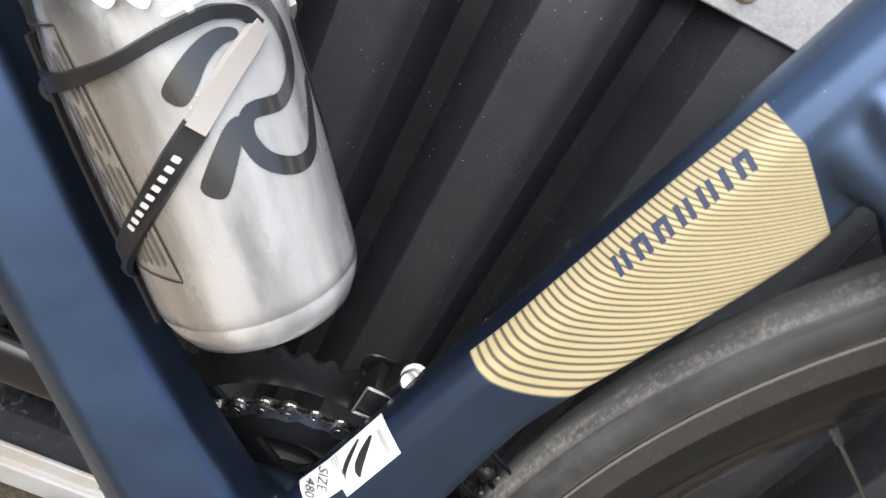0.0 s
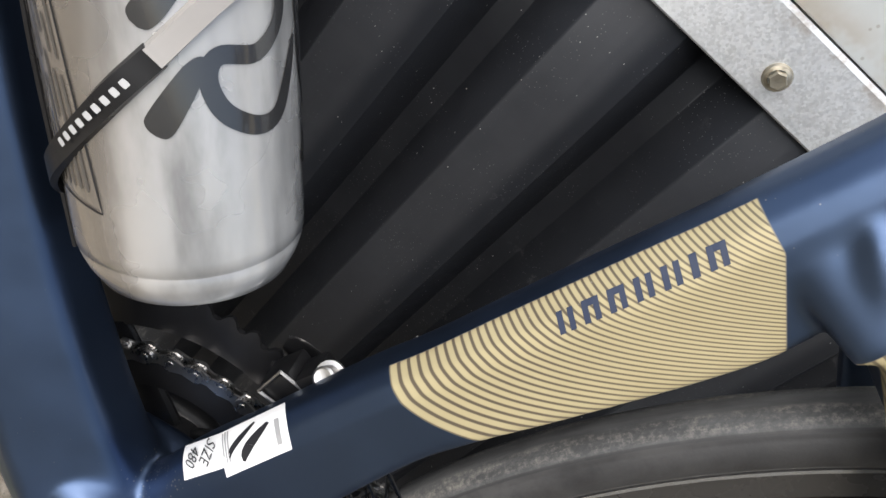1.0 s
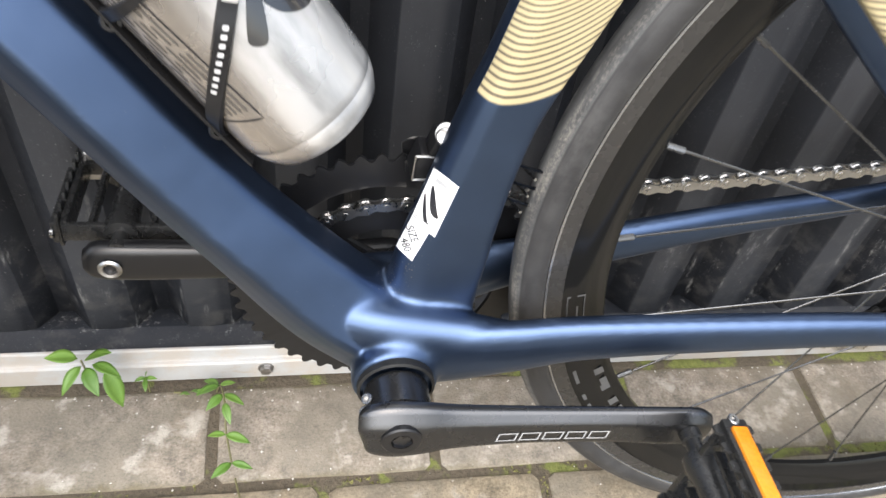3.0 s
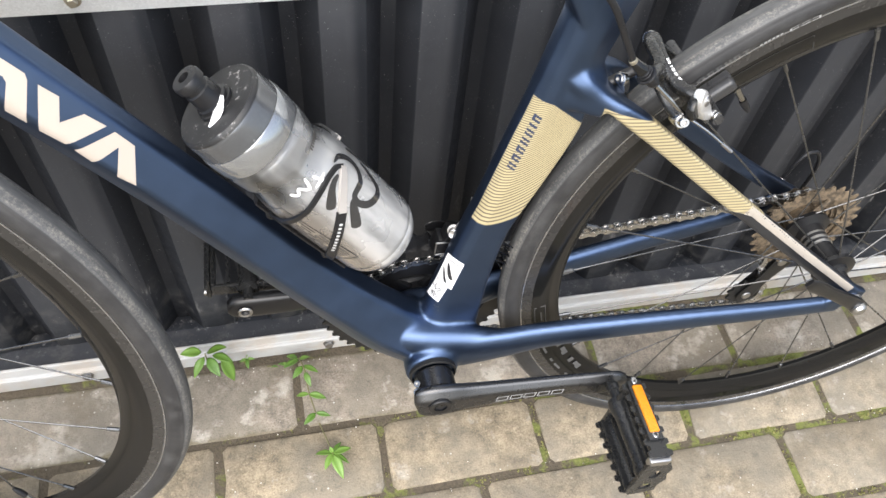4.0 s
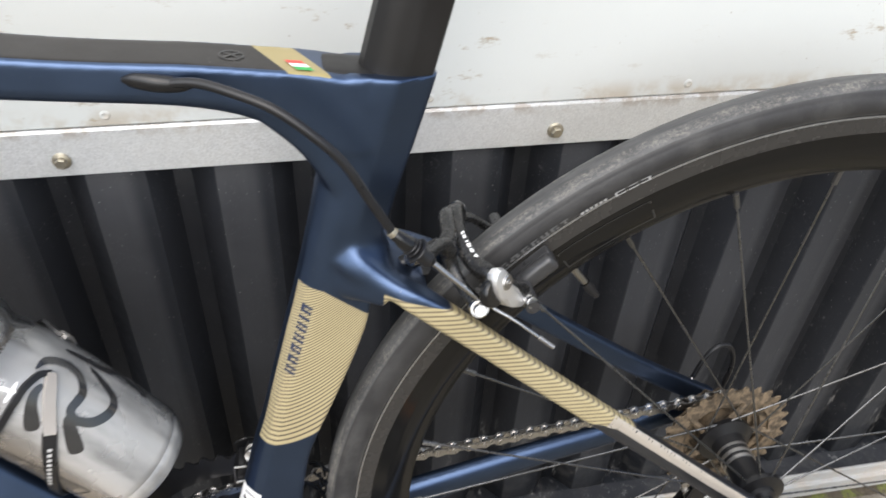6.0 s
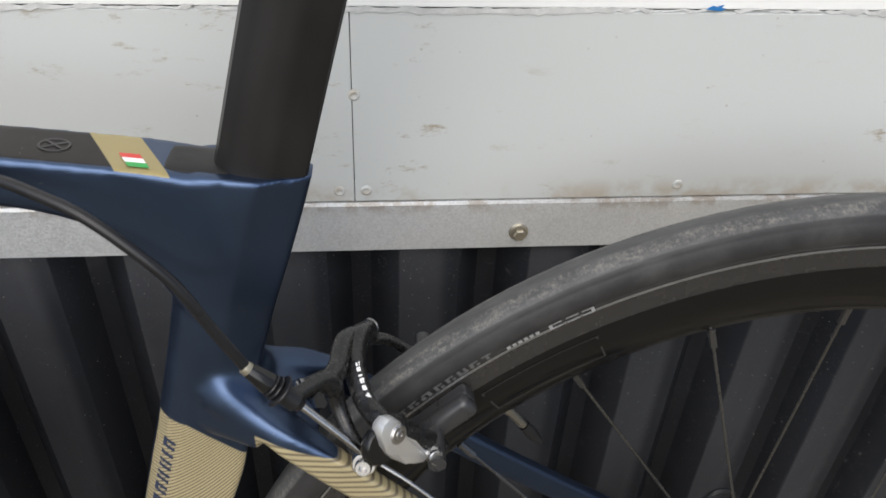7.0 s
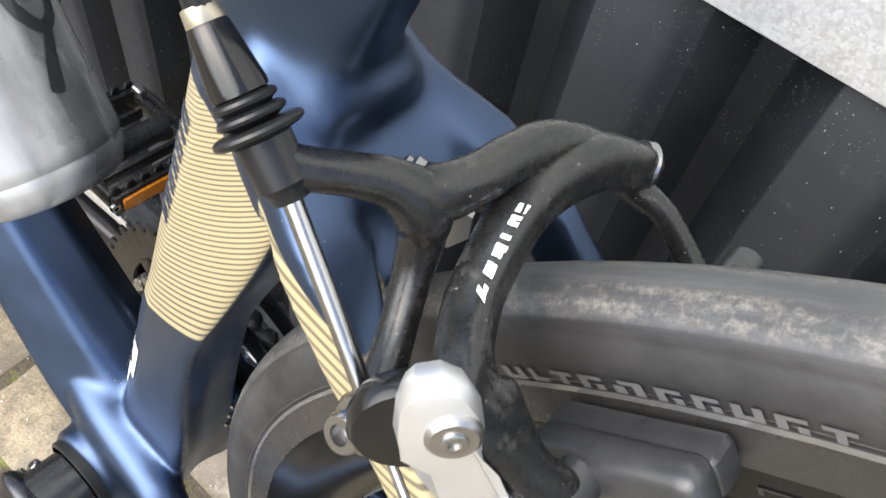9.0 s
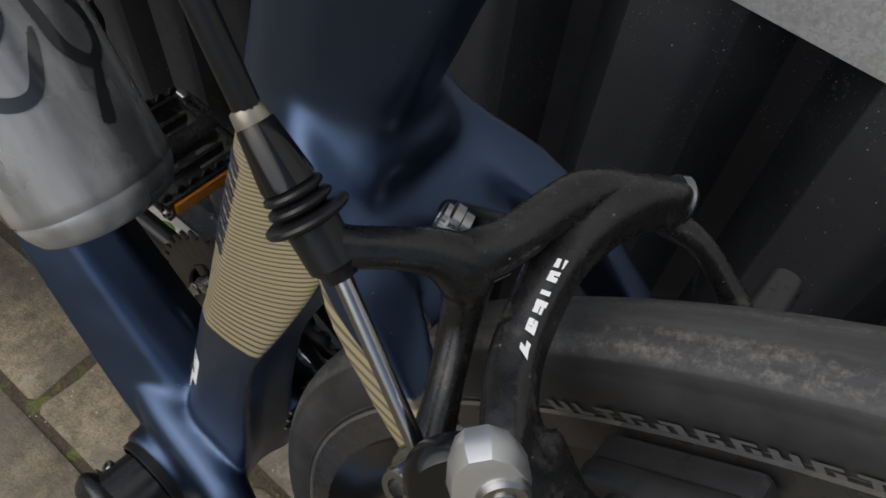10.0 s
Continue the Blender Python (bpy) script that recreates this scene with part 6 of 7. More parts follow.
for s in (-1, 1):
    bm = B()
    va = radians(-41.8)
    ca = AXLE[0] + math.sin(va) * 0.3080, AXLE[2] + math.cos(va) * 0.3080
    m = Matrix.Translation((ca[0], s * 0.0165, ca[1])) @ Matrix.Rotation(va, 4, "Y")
    block(bm, (0.036, 0.0090, 0.0090), m, 0.0025, 3)
    block(bm, (0.036, 0.0090, 0.0115), m @ pose(0, s * 0.0065, 0), 0.0042, 4)
    rod_between(bm, m @ Vector((-0.006, s * 0.010, 0)), m @ Vector((-0.006, s * 0.030, 0)), 0.0048, 0.0042, 20)
    part("brake_pad", bm, PADGREY, brake, "black rubber brake pad in its holder")
# small light name blocks on the outer arm
SK2 = BVHTree.FromPolygons([v.co for v in ARM2.data.vertices], [p.vertices for p in ARM2.data.polygons])
bm = B()
P0, P1 = Vector((0.1626, -0.0240, 0.5870)), Vector((0.1582, -0.0068, 0.5930))
cross = Vector((0.92, 0.10, 0.38))
glyphs = (((0.0, 0.33, -0.5, 0.5), (0.33, 0.62, 0.14, 0.5)), ((0.0, 0.33, -0.5, 0.5), (0.33, 0.7, 0.14, 0.5), (0.33, 0.7, -0.5, -0.14)), ((0.43, 0.76, -0.5, 0.85), (0.0, 0.46, -0.5, -0.14), (0.0, 0.46, 0.14, 0.5)), ((0.1, 0.4, -0.5, 0.5),), ((0.0, 0.33, -0.5, 0.5), (0.43, 0.76, -0.5, 0.5), (0.33, 0.46, -0.5, -0.14)), ((0.0, 0.7, 0.22, 0.5), (0.0, 0.7, -0.5, -0.22)))
for k in range(6):
    for u0, u1, v0, v1 in glyphs[k]:
        vs = []
        for u, v in ((u0, v0), (u1, v0), (u1, v1), (u0, v1)):
            p = P0.lerp(P1, (k + u) / 6) + cross * (v * 0.0054) + Vector((0.2, -0.6, 0.77)) * 0.01
            hit = SK2.find_nearest(p)
            vs.append(bm.verts.new(hit[0] + hit[1] * 0.0004))
        bm.faces.new(vs)
part("arm_print", bm, WHITE, brake, "white printed blocks")

# brake cable housing
bm = B()
rod(bm, [(0.014, -0.0180, 0.6935), (0.030, -0.0225, 0.6948), (0.0465, -0.0295, 0.6918), (0.0632, -0.0360, 0.6862), (0.0793, -0.0405, 0.6745), (0.0930, -0.0425, 0.6598), (0.1042, -0.0432, 0.6395), (0.1160, -0.0429, 0.6178)], 0.0024, 12, 8)
part("brake_cable", bm, CAPBLACK, bike, "glossy black brake cable housing")

# ---- bottle and cage ----
UP = 0.0070
BASE = Vector((-0.0415, -0.0020, 0.4110)) + Vector((0.813, 0, 0.582)) * 0.0035
UB = Vector((-0.582, 0, 0.813)).normalized()
NB = Vector((0.813, 0, 0.582)).normalized()
BOTTLE_M = Matrix((NB, Vector((0, 1, 0)), UB)).transposed().to_4x4()
BOTTLE_M.translation = BASE
SET_M = BOTTLE_M @ Matrix.Translation((0.0008, 0, UP))
PROFILE = [(0.0, 0.006), (0.012, 0.0050), (0.024, 0.0020), (0.0285, 0.0004), (0.0320, 0.0025), (0.0350, 0.0085), (0.0364, 0.0132), (0.0358, 0.0142), (0.0358, 0.0148), (0.0370, 0.0160), (0.0371, 0.0200), (0.0371, 0.060), (0.0370, 0.112), (0.0364, 0.1190), (0.0345, 0.1265), (0.0337, 0.1305), (0.0338, 0.1330), (0.0352, 0.1370), (0.0356, 0.1385), (0.0356, 0.1500), (0.0350, 0.1512), (0.0346, 0.1525), (0.0346, 0.1620)]
bottle = new("water_bottle")
bottle.matrix_world = bike.matrix_world @ SET_M
tagged(bottle, "smoky translucent sports bottle with a black screw cap in its cage", "bottle")


def radius_at(h):
    for (r0, h0), (r1, h1) in zip(PROFILE[3:], PROFILE[4:]):
        if h0 <= h <= h1:
            return r0 + (r1 - r0) * (h - h0) / max(1e-6, h1 - h0)
    return 0.037


fine = []
for (r0, h0), (r1, h1) in zip(PROFILE, PROFILE[1:]):
    steps = max(1, int(abs(h1 - h0) / 0.003))
    fine += [(r0 + (r1 - r0) * k / steps, h0 + (h1 - h0) * k / steps) for k in range(steps)]
bm = B()
lathe(bm, fine + [PROFILE[-1]] + [(0.0320, 0.1620), (0.0320, 0.140), (0.0316, 0.132), (0.0342, 0.118), (0.0350, 0.110), (0.0350, 0.02), (0.0335, 0.010), (0.0290, 0.0060), (0.0, 0.0085)], (0, 0, 0), (0, 0, 1), 72)
for v in bm.verts:
    # grip dents at the waist
    a = math.atan2(v.co.y, v.co.x)
    if 0.102 < v.co.z < 0.150:
        k = math.sin((v.co.z - 0.102) / 0.048 * math.pi)
        wave = (6 * a / (2 * math.pi) + (v.co.z - 0.126) * 14) % 1.0
        f = 1 - 0.075 * k * max(0.0, 1 - 2.3 * abs(wave - 0.5))
        v.co.x *= f
        v.co.y *= f
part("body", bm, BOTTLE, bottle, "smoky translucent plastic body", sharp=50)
bm = B()
lathe(bm, [(0.0335, 0.1545), (0.0356, 0.1555), (0.0362, 0.1570), (0.0361, 0.1725), (0.0355, 0.1740), (0.0325, 0.1742)], (0, 0, 0), (0, 0, 1), 72)
part("collar", bm, COLLAR, bottle, "clear silvery collar")
bm = B()
lathe(bm, [(0.0330, 0.1735), (0.0352, 0.1745), (0.0350, 0.1800), (0.0344, 0.1870), (0.0338, 0.1915), (0.0326, 0.1932), (0.0300, 0.1934), (0.0, 0.1934)], (0, 0, 0), (0, 0, 1), 72)
for v in bm.verts:
    r = math.hypot(v.co.x, v.co.y)
    if r > 0.0335 and 0.176 < v.co.z < 0.190:
        f = 1 - 0.006 * (int(math.degrees(math.atan2(v.co.y, v.co.x)) // 10) % 2)
        v.co.x *= f
        v.co.y *= f
cap = part("cap", bm, SMOKED, bottle, "smoky grey screw cap, scuffed at its edge")
bm = B()
lathe(bm, [(0.0128, 0.1930), (0.0124, 0.1990), (0.0104, 0.2000), (0.0100, 0.2110), (0.0090, 0.2118), (0.0090, 0.2150), (0.0106, 0.2158), (0.0108, 0.2202), (0.0100, 0.2222), (0.0044, 0.2228), (0.0040, 0.2190), (0.0, 0.2190)], (0, 0, 0), (0, 0, 1), 40)
part("spout", bm, CAPBLACK, cap, "black rubber drinking spout")
bm = B()
lathe(bm, [(0.0341, 0.1905), (0.0336, 0.1925), (0.0322, 0.1940), (0.0300, 0.1936), (0.0190, 0.1940), (0.0120, 0.1942)], (0, 0, 0), (0, 0, 1), 60)
part("cap_top", bm, DUSTYCAP, cap, "scuffed black cap top")
bm = B()
tube(bm, [(0.0108, -0.0060, 0.2000, 0.0012, 0.0006), (0.0085, -0.0098, 0.1985, 0.0020, 0.0008), (0.0045, -0.0132, 0.1968, 0.0032, 0.0010), (-0.0005, -0.0160, 0.1952, 0.0026, 0.0010), (-0.0060, -0.0195, 0.1947, 0.0006, 0.0005)], 12, 2.0, (0.2, -0.5, 0.84))
part("drip", bm, WHITE, cap, "dried white drip at the spout")
bm = B()
lathe(bm, [(0.0128, 0.1940), (0.0142, 0.1942), (0.0140, 0.1962), (0.0126, 0.1966)], (0, 0, 0), (0, 0, 1), 40)
part("spout_ring", bm, CAPBLACK, cap, "glossy ring round the spout")


def on_bottle(phi, h, lift=0.0004, sunk=True):
    """phi in degrees from the bicycle's left side (0) towards its upper side (90)."""
    h -= UP if sunk else 0.0
    r = radius_at(h) + lift
    a = radians(phi)
    return Vector((math.sin(a) * r, -math.cos(a) * r, h))


def ribbon(name, way, width, mat, parent, label="", lift=0.0004):
    """A printed stroke on the bottle through (phi, h, width factor) points."""
    pts = curve_through([(p[0], p[1], p[2] if len(p) > 2 else 1.0) for p in way], 8)
    bm = B()
    rows = []
    for i, p in enumerate(pts):
        a, b = pts[max(i - 1, 0)], pts[min(i + 1, len(pts) - 1)]
        du, dv = radians(b[0] - a[0]) * 0.037, b[1] - a[1]
        k = math.hypot(du, dv) or 1
        nu, nv = -dv / k, du / k
        w = width * p[2] / 2 * max(0.12, 1 - abs(2 * i / (len(pts) - 1) - 1) ** 14) ** 0.5
        rows.append([bm.verts.new(on_bottle(p[0] + math.degrees(nu * t * w / 0.037), p[1] + nv * t * w, lift)) for t in (-1, -0.4, 0.4, 1)])
    for r, q in zip(rows, rows[1:]):
        for j in range(3):
            bm.faces.new((r[j], r[j + 1], q[j + 1], q[j]))
    return part(name, bm, mat, parent, label)


ribbon("script_stroke", [(54, 0.1115, 0.5), (44, 0.1120, 0.8), (34, 0.1090, 1.0), (24, 0.1030, 1.3), (17, 0.0985, 1.2)], 0.0062, BOTTLEINK, bottle, "black printed script stroke")
ribbon("script_stroke", [(62, 0.1195, 0.5), (73, 0.1166, 0.8), (81, 0.1060, 0.9), (79, 0.0959, 0.9), (66, 0.0888, 1.0), (48, 0.0895, 1.0), (43, 0.0830, 1.0), (49, 0.0737, 1.1), (64, 0.0680, 1.1), (77, 0.0697, 1.0), (87, 0.0809, 0.9), (93, 0.0900, 0.7)], 0.0052, BOTTLEINK, bottle, "black printed script stroke")
ribbon("script_stroke", [(44, 0.0880, 0.8), (38, 0.0860, 1.0), (30, 0.0790, 1.3), (22, 0.0715, 1.4), (19, 0.0690, 0.9)], 0.0060, BOTTLEINK, bottle, "black printed script stroke")
ribbon("script_stroke", [(96, 0.1080, 0.6), (100, 0.0940, 0.9), (104, 0.0790, 1.0), (116, 0.0700, 1.0), (128, 0.0740, 1.0), (132, 0.0850, 0.9), (124, 0.0940, 0.8)], 0.0052, BOTTLEINK, bottle, "black printed script stroke")
ribbon("script_stroke", [(122, 0.0720, 0.7), (112, 0.0600, 1.0), (106, 0.0500, 1.2), (104, 0.0465, 1.0)], 0.0052, BOTTLEINK, bottle, "black printed script stroke")
for way in ([(0, 0.1308), (7, 0.1270), (12, 0.1310)], [(12, 0.1310), (21, 0.1250), (26, 0.1330)], [(34, 0.1295), (38.6, 0.1174)], [(26, 0.1215), (45, 0.1235)]):
    ribbon("mark_stroke", way, 0.0020, WHITE, bottle, "white printed stroke")
box = [(-10, 0.0420), (-22, 0.1239), (-62, 0.1239), (-56, 0.0480), (-10, 0.0420)]
for p, q in zip(box, box[1:]):
    ribbon("label_line", [p, ((p[0] + q[0]) / 2, (p[1] + q[1]) / 2), q], 0.0009, INK, bottle, "thin printed frame line")
random.seed(11)
for k in range(8):
    h = 0.048
    while h < 0.112:
        w = random.uniform(0.008, 0.022)
        phi = -16 - 4.6 * k - 130 * (h - 0.045)
        ribbon("label_text", [(phi, h), (phi - 65 * w, h + w / 2), (phi - 130 * w, min(0.119, h + w))], 0.0013, LABELINK, bottle)
        h += w + 0.004
for k in range(8):
    ribbon("collar_print", [(58 + 4 * k, 0.1405), (59 + 4 * k, 0.1405), (60.4 + 4 * k, 0.1405)], 0.0036, LABELINK, bottle)

cage = group("bottle_cage", bike, "grey and black bottle cage bolted to the down tube", BOTTLE_M)
bm = B()
tube(bm, [(-0.0400, 0, 0.010, 0.0016, 0.010), (-0.0405, 0, 0.030, 0.0018, 0.010), (-0.0405, 0, 0.080, 0.0018, 0.011), (-0.0405, 0, 0.118, 0.0018, 0.009)], 14, 3.0)
part("backbone", bm, CAPBLACK, cage, "black cage backbone")
for s in (-1, 1):
    def rib(pts, wid, mat, label):
        bm = B()
        st = curve_through([(*p, wid * (p2 if p2 else 1)) for p, p2 in pts], 7)
        rows = []
        for i, p in enumerate(st):
            c = Vector(p[:3])
            d = (Vector(st[min(i + 1, len(st) - 1)][:3]) - Vector(st[max(i - 1, 0)][:3])).normalized()
            o = Vector((c.x, c.y, 0)).normalized()
            w = d.cross(o).normalized()
            rows.append([bm.verts.new(c + w * (a * p[3]) + o * b) for a, b in ((-0.5, -0.0009), (0.5, -0.0009), (0.42, 0.0011), (-0.42, 0.0011))])
        for r, q in zip(rows, rows[1:]):
            for j in range(4):
                bm.faces.new((r[j], r[(j + 1) % 4], q[(j + 1) % 4], q[j]))
        bm.faces.new(rows[0]), bm.faces.new(rows[-1][::-1])
        part("arm", bm, mat, cage, label)

    def at(phi, h, lift=0.0016):
        p = on_bottle(phi, h, lift, False)
        return (p.x, -s * p.y if s > 0 else p.y, p.z)

    rib([(at(-80, 0.0330), 1), (at(-60, 0.0415), 1.0), (at(-36, 0.0545), 1.0), (at(3.3, 0.0779), 1.0), (at(25, 0.0908), 1.0)], 0.0082, CAPBLACK, "black lower arm")
    rib([(at(24, 0.0902, 0.0019), 1), (at(45, 0.1025, 0.0019), 1), (at(58, 0.1080, 0.0019), 0.95), (at(66, 0.1110, 0.0019), 0.8)], 0.0074, CAGE, "grey upper arm")
    rib([(at(66, 0.1110), 0.9), (at(60, 0.1158), 1), (at(50, 0.1182, 0.0020), 1.0), (at(42, 0.1188, 0.0022), 1.0), (at(24, 0.1168, 0.0022), 1.0), (at(0, 0.1122, 0.0020), 1.0), (at(-30, 0.1085), 1.3), (at(-62, 0.1060), 1.6), (at(-80, 0.1040), 1.8)], 0.0042, CAPBLACK, "dark returning arm")
    if s < 0:
        for k in range(9):
            t0 = k / 9
            f0 = -22 + 38 * t0
            ribbon("arm_print", [(f0, UP + 0.0629 + 0.0226 * t0), (f0 + 1.2, UP + 0.0636 + 0.0226 * t0), (f0 + 2.4, UP + 0.0643 + 0.0226 * t0)], 0.0024, SILVER, cage, "", 0.0031)
for h in (0.033, 0.100):
    bm = B()
    socket_bolt(bm, (-0.0412, -0.004, h), (0.2, -1, 0), 0.0048, 0.0040)
    part("cage_bolt", bm, BLACK, cage, "black cage bolt")


# ---- weeds at the foot of the fence ----
def leaf(bm, at, way, length, width, droop=0.3, roll=0.0):
    way = Vector(way).normalized()
    side = way.cross(Vector((0, 0, 1)))
    side = (side.normalized() if side.length > 0.05 else Vector((1, 0, 0)))
    up = side.cross(way)
    side = side * math.cos(roll) + up * math.sin(roll)
    up = side.cross(way)
    rows = []
    n = 7
    for k in range(n + 1):
        t = k / n
        w = width * math.sin(math.pi * (t ** 0.85)) ** 0.9 if 0 < t < 1 else 0.0003
        c = Vector(at) + way * (length * t) - Vector((0, 0, 1)) * (droop * length * t * t)
        rows.append([bm.verts.new(c + side * (w * a) + up * (abs(a) * w * 0.35)) for a in (-0.5, -0.25, 0, 0.25, 0.5)])
    for r, q in zip(rows, rows[1:]):
        for j in range(4):
            bm.faces.new((r[j], r[j + 1], q[j + 1], q[j]))


def weed(at, stem, leaves, seed, label):
    rnd = random.Random(seed)
    w = new("weed")
    w.matrix_world = pose(*at)
    tagged(w, label, "weed", "weeds along the fence")
    bm = B()
    rod(bm, stem, 0.0009, 7, 5)
    part("stem", bm, STEM, w)
    for p, d, size in leaves:
        bm = B()
        size *= rnd.uniform(0.72, 1.0)
        leaf(bm, p, d, size, size * (rnd.uniform(0.42, 0.54) if seed == 3 else rnd.uniform(0.32, 0.44)), rnd.uniform(0.1, 0.5), rnd.uniform(-0.4, 0.4))
        ob = part("leaf", bm, LEAF, w, sharp=0)
        so = ob.modifiers.new("thick", "SOLIDIFY")
        so.thickness = 0.0003
    return w


weed((-0.249, 0.209, 0.014), [(0, 0, -0.018), (0.002, -0.004, 0.026), (0.004, -0.010, 0.052)],
     [((0.000, -0.006, 0.050), (-1, -0.1, 0.5), 0.036), ((0.006, -0.008, 0.050), (1, -0.2, 0.8), 0.038), ((0.002, -0.010, 0.044), (-0.6, -0.8, -0.1), 0.032), ((0.006, -0.012, 0.044), (0.5, -0.9, 0.1), 0.030), ((0.022, -0.014, 0.042), (0.35, -0.5, -0.8), 0.036), ((0.012, -0.010, 0.046), (0.9, -0.4, 0.2), 0.030)], 3, "fresh green broad-leaved weed by the fence rail")
weed((-0.200, 0.209, 0.0), [(0, 0, -0.004), (0.001, -0.002, 0.014), (0.001, -0.004, 0.022)],
     [((0.001, -0.004, 0.026), d, 0.015) for d in ((1, -0.2, 0.4), (-1, -0.3, 0.5), (0.1, -1, 0.2), (0.2, 0.1, 1))], 4, "tiny green seedling by the fence rail")
weed((-0.139, 0.205, 0.006), [(0, 0, -0.010), (0.006, -0.008, 0.016), (0.012, -0.030, 0.024), (0.014, -0.055, 0.016), (0.020, -0.085, 0.012)],
     [((0.006, -0.010, 0.018), (-1, -0.4, 0.2), 0.024), ((0.006, -0.010, 0.018), (1, 0.1, 0.4), 0.022), ((0.010, -0.022, 0.022), (-0.8, -0.9, 0.2), 0.026), ((0.010, -0.022, 0.022), (0.9, -0.5, 0.2), 0.024), ((0.012, -0.032, 0.024), (0.3, -1, 0.1), 0.026), ((0.014, -0.06, 0.016), (1, -0.3, 0.2), 0.024), ((0.014, -0.06, 0.016), (-1, 0.1, 0.2), 0.022), ((0.020, -0.085, 0.012), (1, -0.3, 0.2), 0.026), ((0.020, -0.085, 0.012), (-0.7, -0.6, 0.2), 0.022), ((0.004, -0.004, 0.010), (-1, 0.5, 0.3), 0.020)], 6, "straggling weed in a paving joint with yellow-green leaves")
weed((-0.104, 0.064, 0.0), [(-0.012, 0.045, 0.010), (-0.006, 0.022, 0.018), (0.000, 0.000, 0.020), (0.004, -0.014, 0.014)],
     [((0.000, 0.000, 0.020), d, L) for d, L in (((1, 0.1, 0.2), 0.030), ((-1, 0.2, 0.2), 0.030), ((0.3, -1, 0.0), 0.036), ((-0.5, -0.8, 0.0), 0.028), ((0.7, 0.7, 0.3), 0.024), ((0.9, -0.7, 0.0), 0.028), ((-0.2, 0.4, 0.9), 0.018))], 8, "small bright green weed lying on the paving")
weed((-0.165, 0.203, 0.0), [(0, 0, -0.004), (-0.004, -0.004, 0.008), (-0.010, -0.006, 0.012)],
     [((-0.004 + 0.006 * k, -0.004, 0.008), ((-1) ** k, -0.5 + 0.2 * k, 0.5), 0.012) for k in range(5)], 9, "low mossy seedlings along the rail")

# ---- paving stones, laid in running bond ----
pavement = new("pavement")
tagged(pavement, "tan-grey concrete paving stones in running bond with mossy joints", "pavement", kind="structure")
KERB = 0.0085


def paver_mesh(seed, deeper=0.0):
    rnd = random.Random(seed)
    bm = B()
    hx, hy = PX / 2 - 0.0022, (PY + deeper) / 2 - 0.0022
    c = 0.006
    ring = [(-hx + c, -hy), (-hx * 0.35, -hy), (hx * 0.35, -hy), (hx - c, -hy), (hx, -hy + c), (hx, 0), (hx, hy - c), (hx - c, hy), (hx * 0.35, hy), (-hx * 0.35, hy), (-hx + c, hy), (-hx, hy - c), (-hx, 0), (-hx, -hy + c)]
    chip = [(rnd.uniform(0, 0.0022) * (2.2 if rnd.random() < 0.12 else 1), rnd.uniform(-0.0012, 0.0004)) for _ in ring]
    loops = []
    for inset, z in ((0.0, -0.05), (0.0, -0.0075), (0.0022, -0.0022), (0.0070, 0.0)):
        loop = []
        for (x, y), (bite, drop) in zip(ring, chip):
            k = inset + bite
            loop.append(bm.verts.new((x - math.copysign(k, x) * (abs(x) / hx), y - math.copysign(k, y) * (abs(y) / hy), z + (drop if z > -0.01 else 0))))
        loops.append(loop)
    for lo, hi in zip(loops, loops[1:]):
        for j in range(len(ring)):
            bm.faces.new((lo[j], lo[(j + 1) % len(ring)], hi[(j + 1) % len(ring)], hi[j]))
    bm.faces.new(loops[-1])
    me = bpy.data.meshes.new("paver")
    bmesh.ops.recalc_face_normals(bm, faces=bm.faces)
    bm.to_mesh(me)
    bm.free()
    for p in me.polygons:
        p.use_smooth = True
    me.set_sharp_from_angle(angle=radians(40))
    me.materials.append(PAVER)
    return me


meshes = [paver_mesh(k) for k in range(9)]
kerb_meshes = [paver_mesh(20 + k, KERB) for k in range(4)]
for me in kerb_meshes:
    me.materials[0] = GREYPAVER
rnd = random.Random(21)
ROW_TOP = 0.2050
for r in range(8):
    y = ROW_TOP - PY * (r + 0.5) + (KERB / 2 if r == 0 else 0)
    shift = (0.0635, 0.1620, 0.0750)[r % 3] if r < 3 else 0.162 + 0.1 * (r % 2)
    for k in range(-7, 8):
        x = shift + PX * (k + 0.5)
        shared("paver", kerb_meshes[rnd.randrange(4)] if r == 0 else meshes[rnd.randrange(9)], pavement, pose(x, y, rnd.uniform(-0.0012, 0.0006), rnd.uniform(-0.35, 0.35), rnd.uniform(-0.25, 0.25), rnd.uniform(-0.3, 0.3) + (180 if rnd.random() < 0.5 else 0)))

# grit and crumbs lying in and along the joints
rg = random.Random(77)
verts, faces = [], []
for k in range(420):
    if k < 150:
        x, y = rg.uniform(-0.75, 0.75), ROW_TOP - abs(rg.gauss(0, 0.006))
    else:
        r = rg.randrange(1, 4)
        x, y = rg.uniform(-0.75, 0.75), ROW_TOP - PY * r + rg.gauss(0, 0.010 if k < 300 else 0.03)
    q = rg.uniform(0.0004, 0.0012)
    n = len(verts)
    for dx, dy, dz in ((1, 0, 0), (-1, 0, 0), (0, 1, 0), (0, -1, 0), (0, 0, 1), (0, 0, -1)):
        verts.append((x + dx * q * rg.uniform(0.6, 1.2), y + dy * q * rg.uniform(0.6, 1.2), 0.0004 + dz * q * 0.8))
    faces += [(n + a, n + b, n + c) for a, b, c in ((0, 2, 4), (2, 1, 4), (1, 3, 4), (3, 0, 4), (2, 0, 5), (1, 2, 5), (3, 1, 5), (0, 3, 5))]
me = bpy.data.meshes.new("grit")
me.from_pydata(verts, [], faces)
me.materials.append(GRIT)
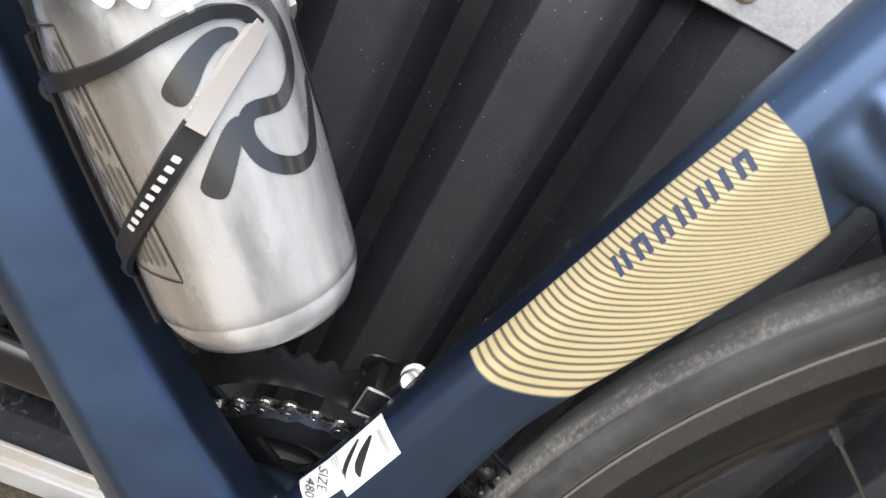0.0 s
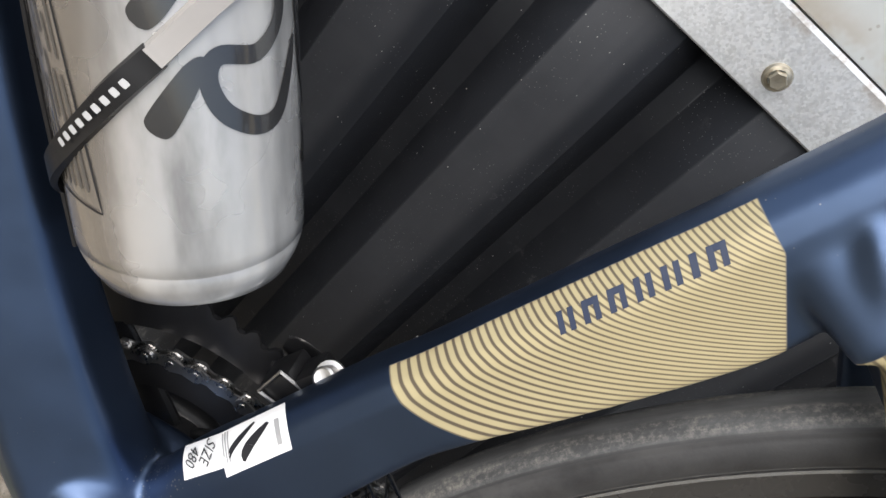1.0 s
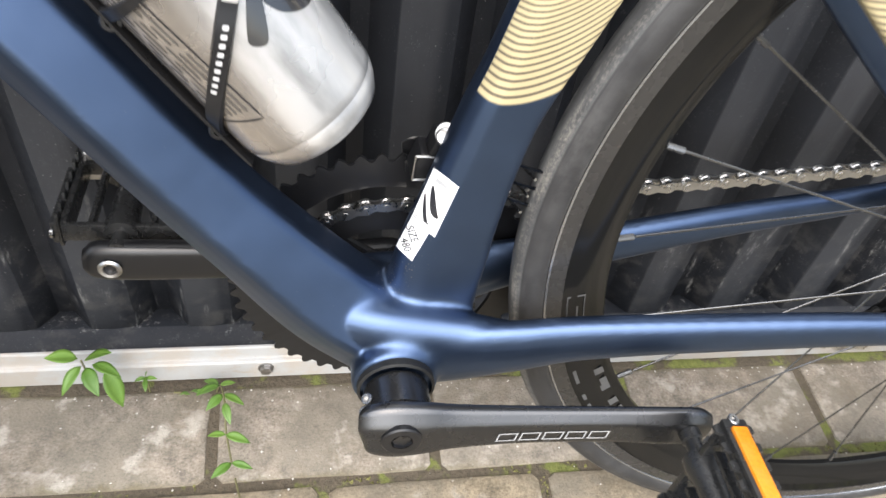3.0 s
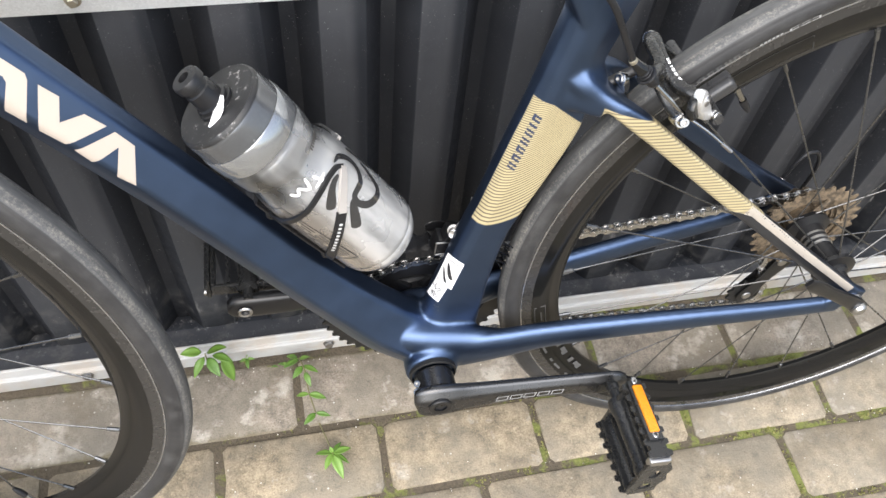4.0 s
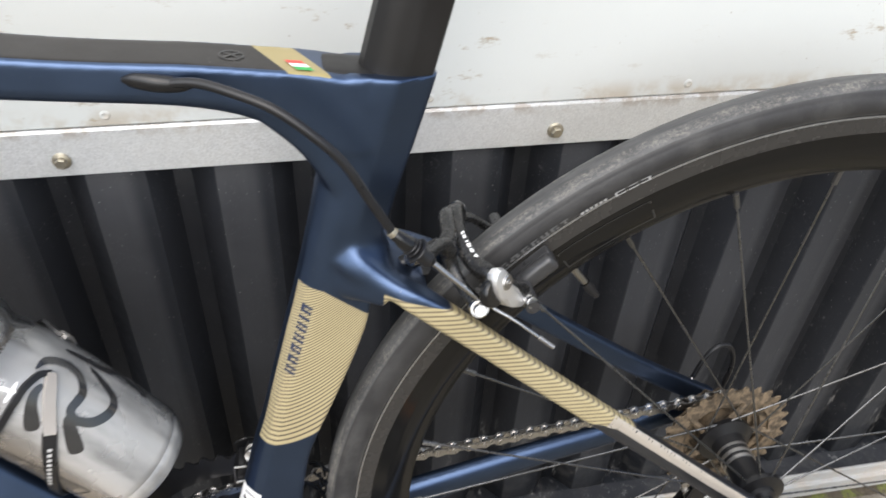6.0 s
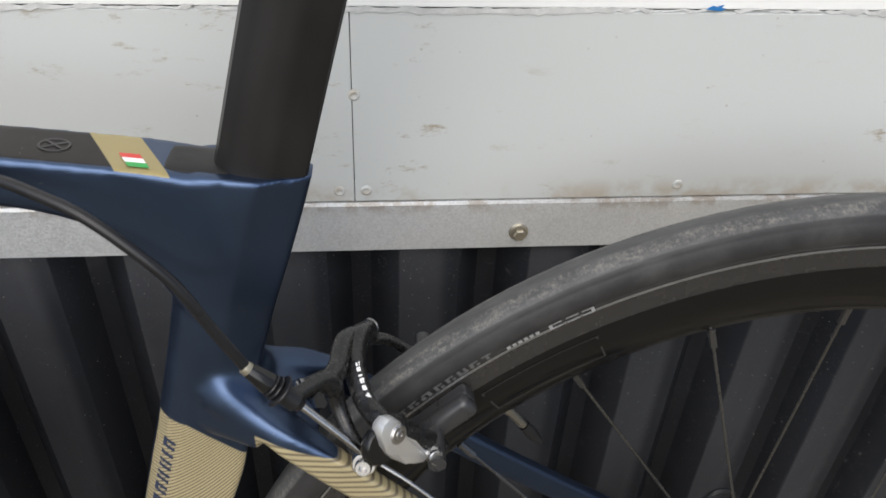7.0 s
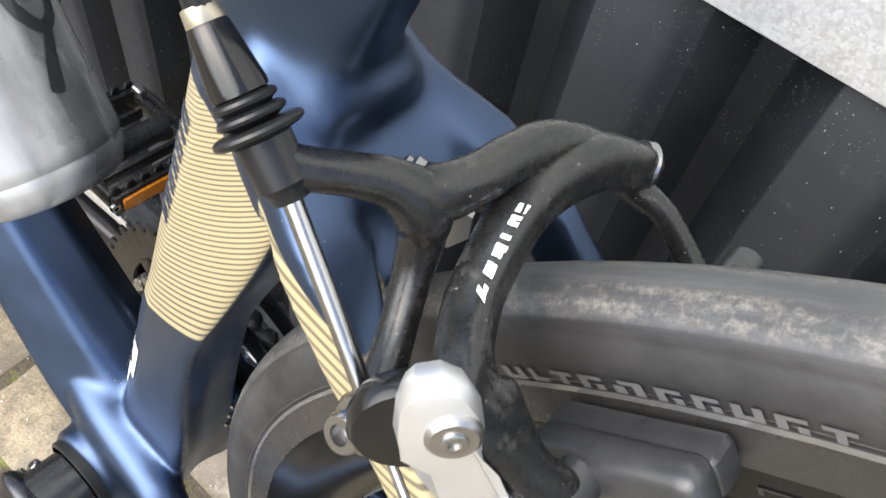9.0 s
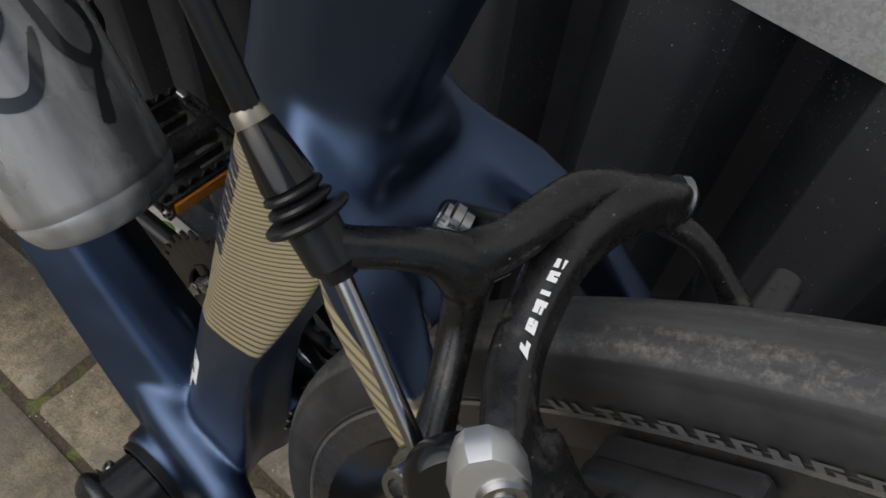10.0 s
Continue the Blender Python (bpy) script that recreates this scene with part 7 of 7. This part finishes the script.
tagged(new("grit", me), "pale grit and crumbs scattered along the paving joints", "grit", kind="stuff")

# moss growing in the joints
rg = random.Random(5)
verts, faces = [], []
for k in range(5200):
    r = rg.randrange(1, 5)
    x, y = rg.uniform(-0.30, 0.85), ROW_TOP - PY * r + rg.gauss(0, 0.0024)
    if k % 3 == 0:
        shift = (0.0635, 0.1620, 0.0750)[r % 3] if r < 3 else 0.162 + 0.1 * (r % 2)
        x, y = shift + PX * rg.randrange(-2, 4) + rg.gauss(0, 0.0022), ROW_TOP - PY * (r + rg.random())
    patch = math.sin(x * 37 + r * 2.1) + math.sin(x * 91 + y * 140) + 2.2 * (x - 0.25)
    if patch < rg.uniform(0.1, 1.2):
        continue
    q = rg.uniform(0.0008, 0.0022)
    n = len(verts)
    for a in range(3):
        w = 2.09 * a + rg.uniform(0, 2)
        verts.append((x + q * math.cos(w), y + q * math.sin(w), -0.0046))
    verts.append((x + rg.uniform(-q, q), y + rg.uniform(-q, q), -0.0034 + rg.uniform(0, 1.6) * q))
    faces += [(n, n + 1, n + 3), (n + 1, n + 2, n + 3), (n + 2, n, n + 3)]
me = bpy.data.meshes.new("moss")
me.from_pydata(verts, [], faces)
me.materials.append(simple("joint_moss", (0.105, 0.100, 0.030), 0.95, 0.0, 0.9, 70, 0.3))
tagged(new("moss", me), "olive moss tufts growing in the paving joints", "moss", kind="stuff")

# the rest of the paving, too far from the lens to lift stone by stone
verts, faces = [], []
for r in range(44):
    y = ROW_TOP - PY * (r + 0.5)
    shift = (0.0635, 0.1620, 0.0750)[r % 3] if r < 3 else 0.162 + 0.1 * (r % 2)
    for k in range(-22, 23):
        if r < 8 and -7 <= k < 8:
            continue
        x, z = shift + PX * (k + 0.5), rnd.uniform(-0.0012, 0.0006)
        hx, hy, b = PX / 2 - 0.00225, PY / 2 - 0.00225, 0.006
        n = len(verts)
        for ex, ey, ez in ((0, 0, -0.05), (0, 0, -b), (b, b, 0.0)):
            verts += [(x + sx * (hx - ex), y + sy * (hy - ey), z + ez) for sx, sy in ((-1, -1), (1, -1), (1, 1), (-1, 1))]
        faces += [(n + 4 * q + j, n + 4 * q + (j + 1) % 4, n + 4 * q + 4 + (j + 1) % 4, n + 4 * q + 4 + j) for q in range(2) for j in range(4)] + [(n + 8, n + 9, n + 10, n + 11)]
me = bpy.data.meshes.new("paving_rest")
me.from_pydata(verts, [], faces)
me.materials.append(PAVER)
rest = new("paving_rest", me)
rest.parent = pavement
rest["kind"] = "stuff"
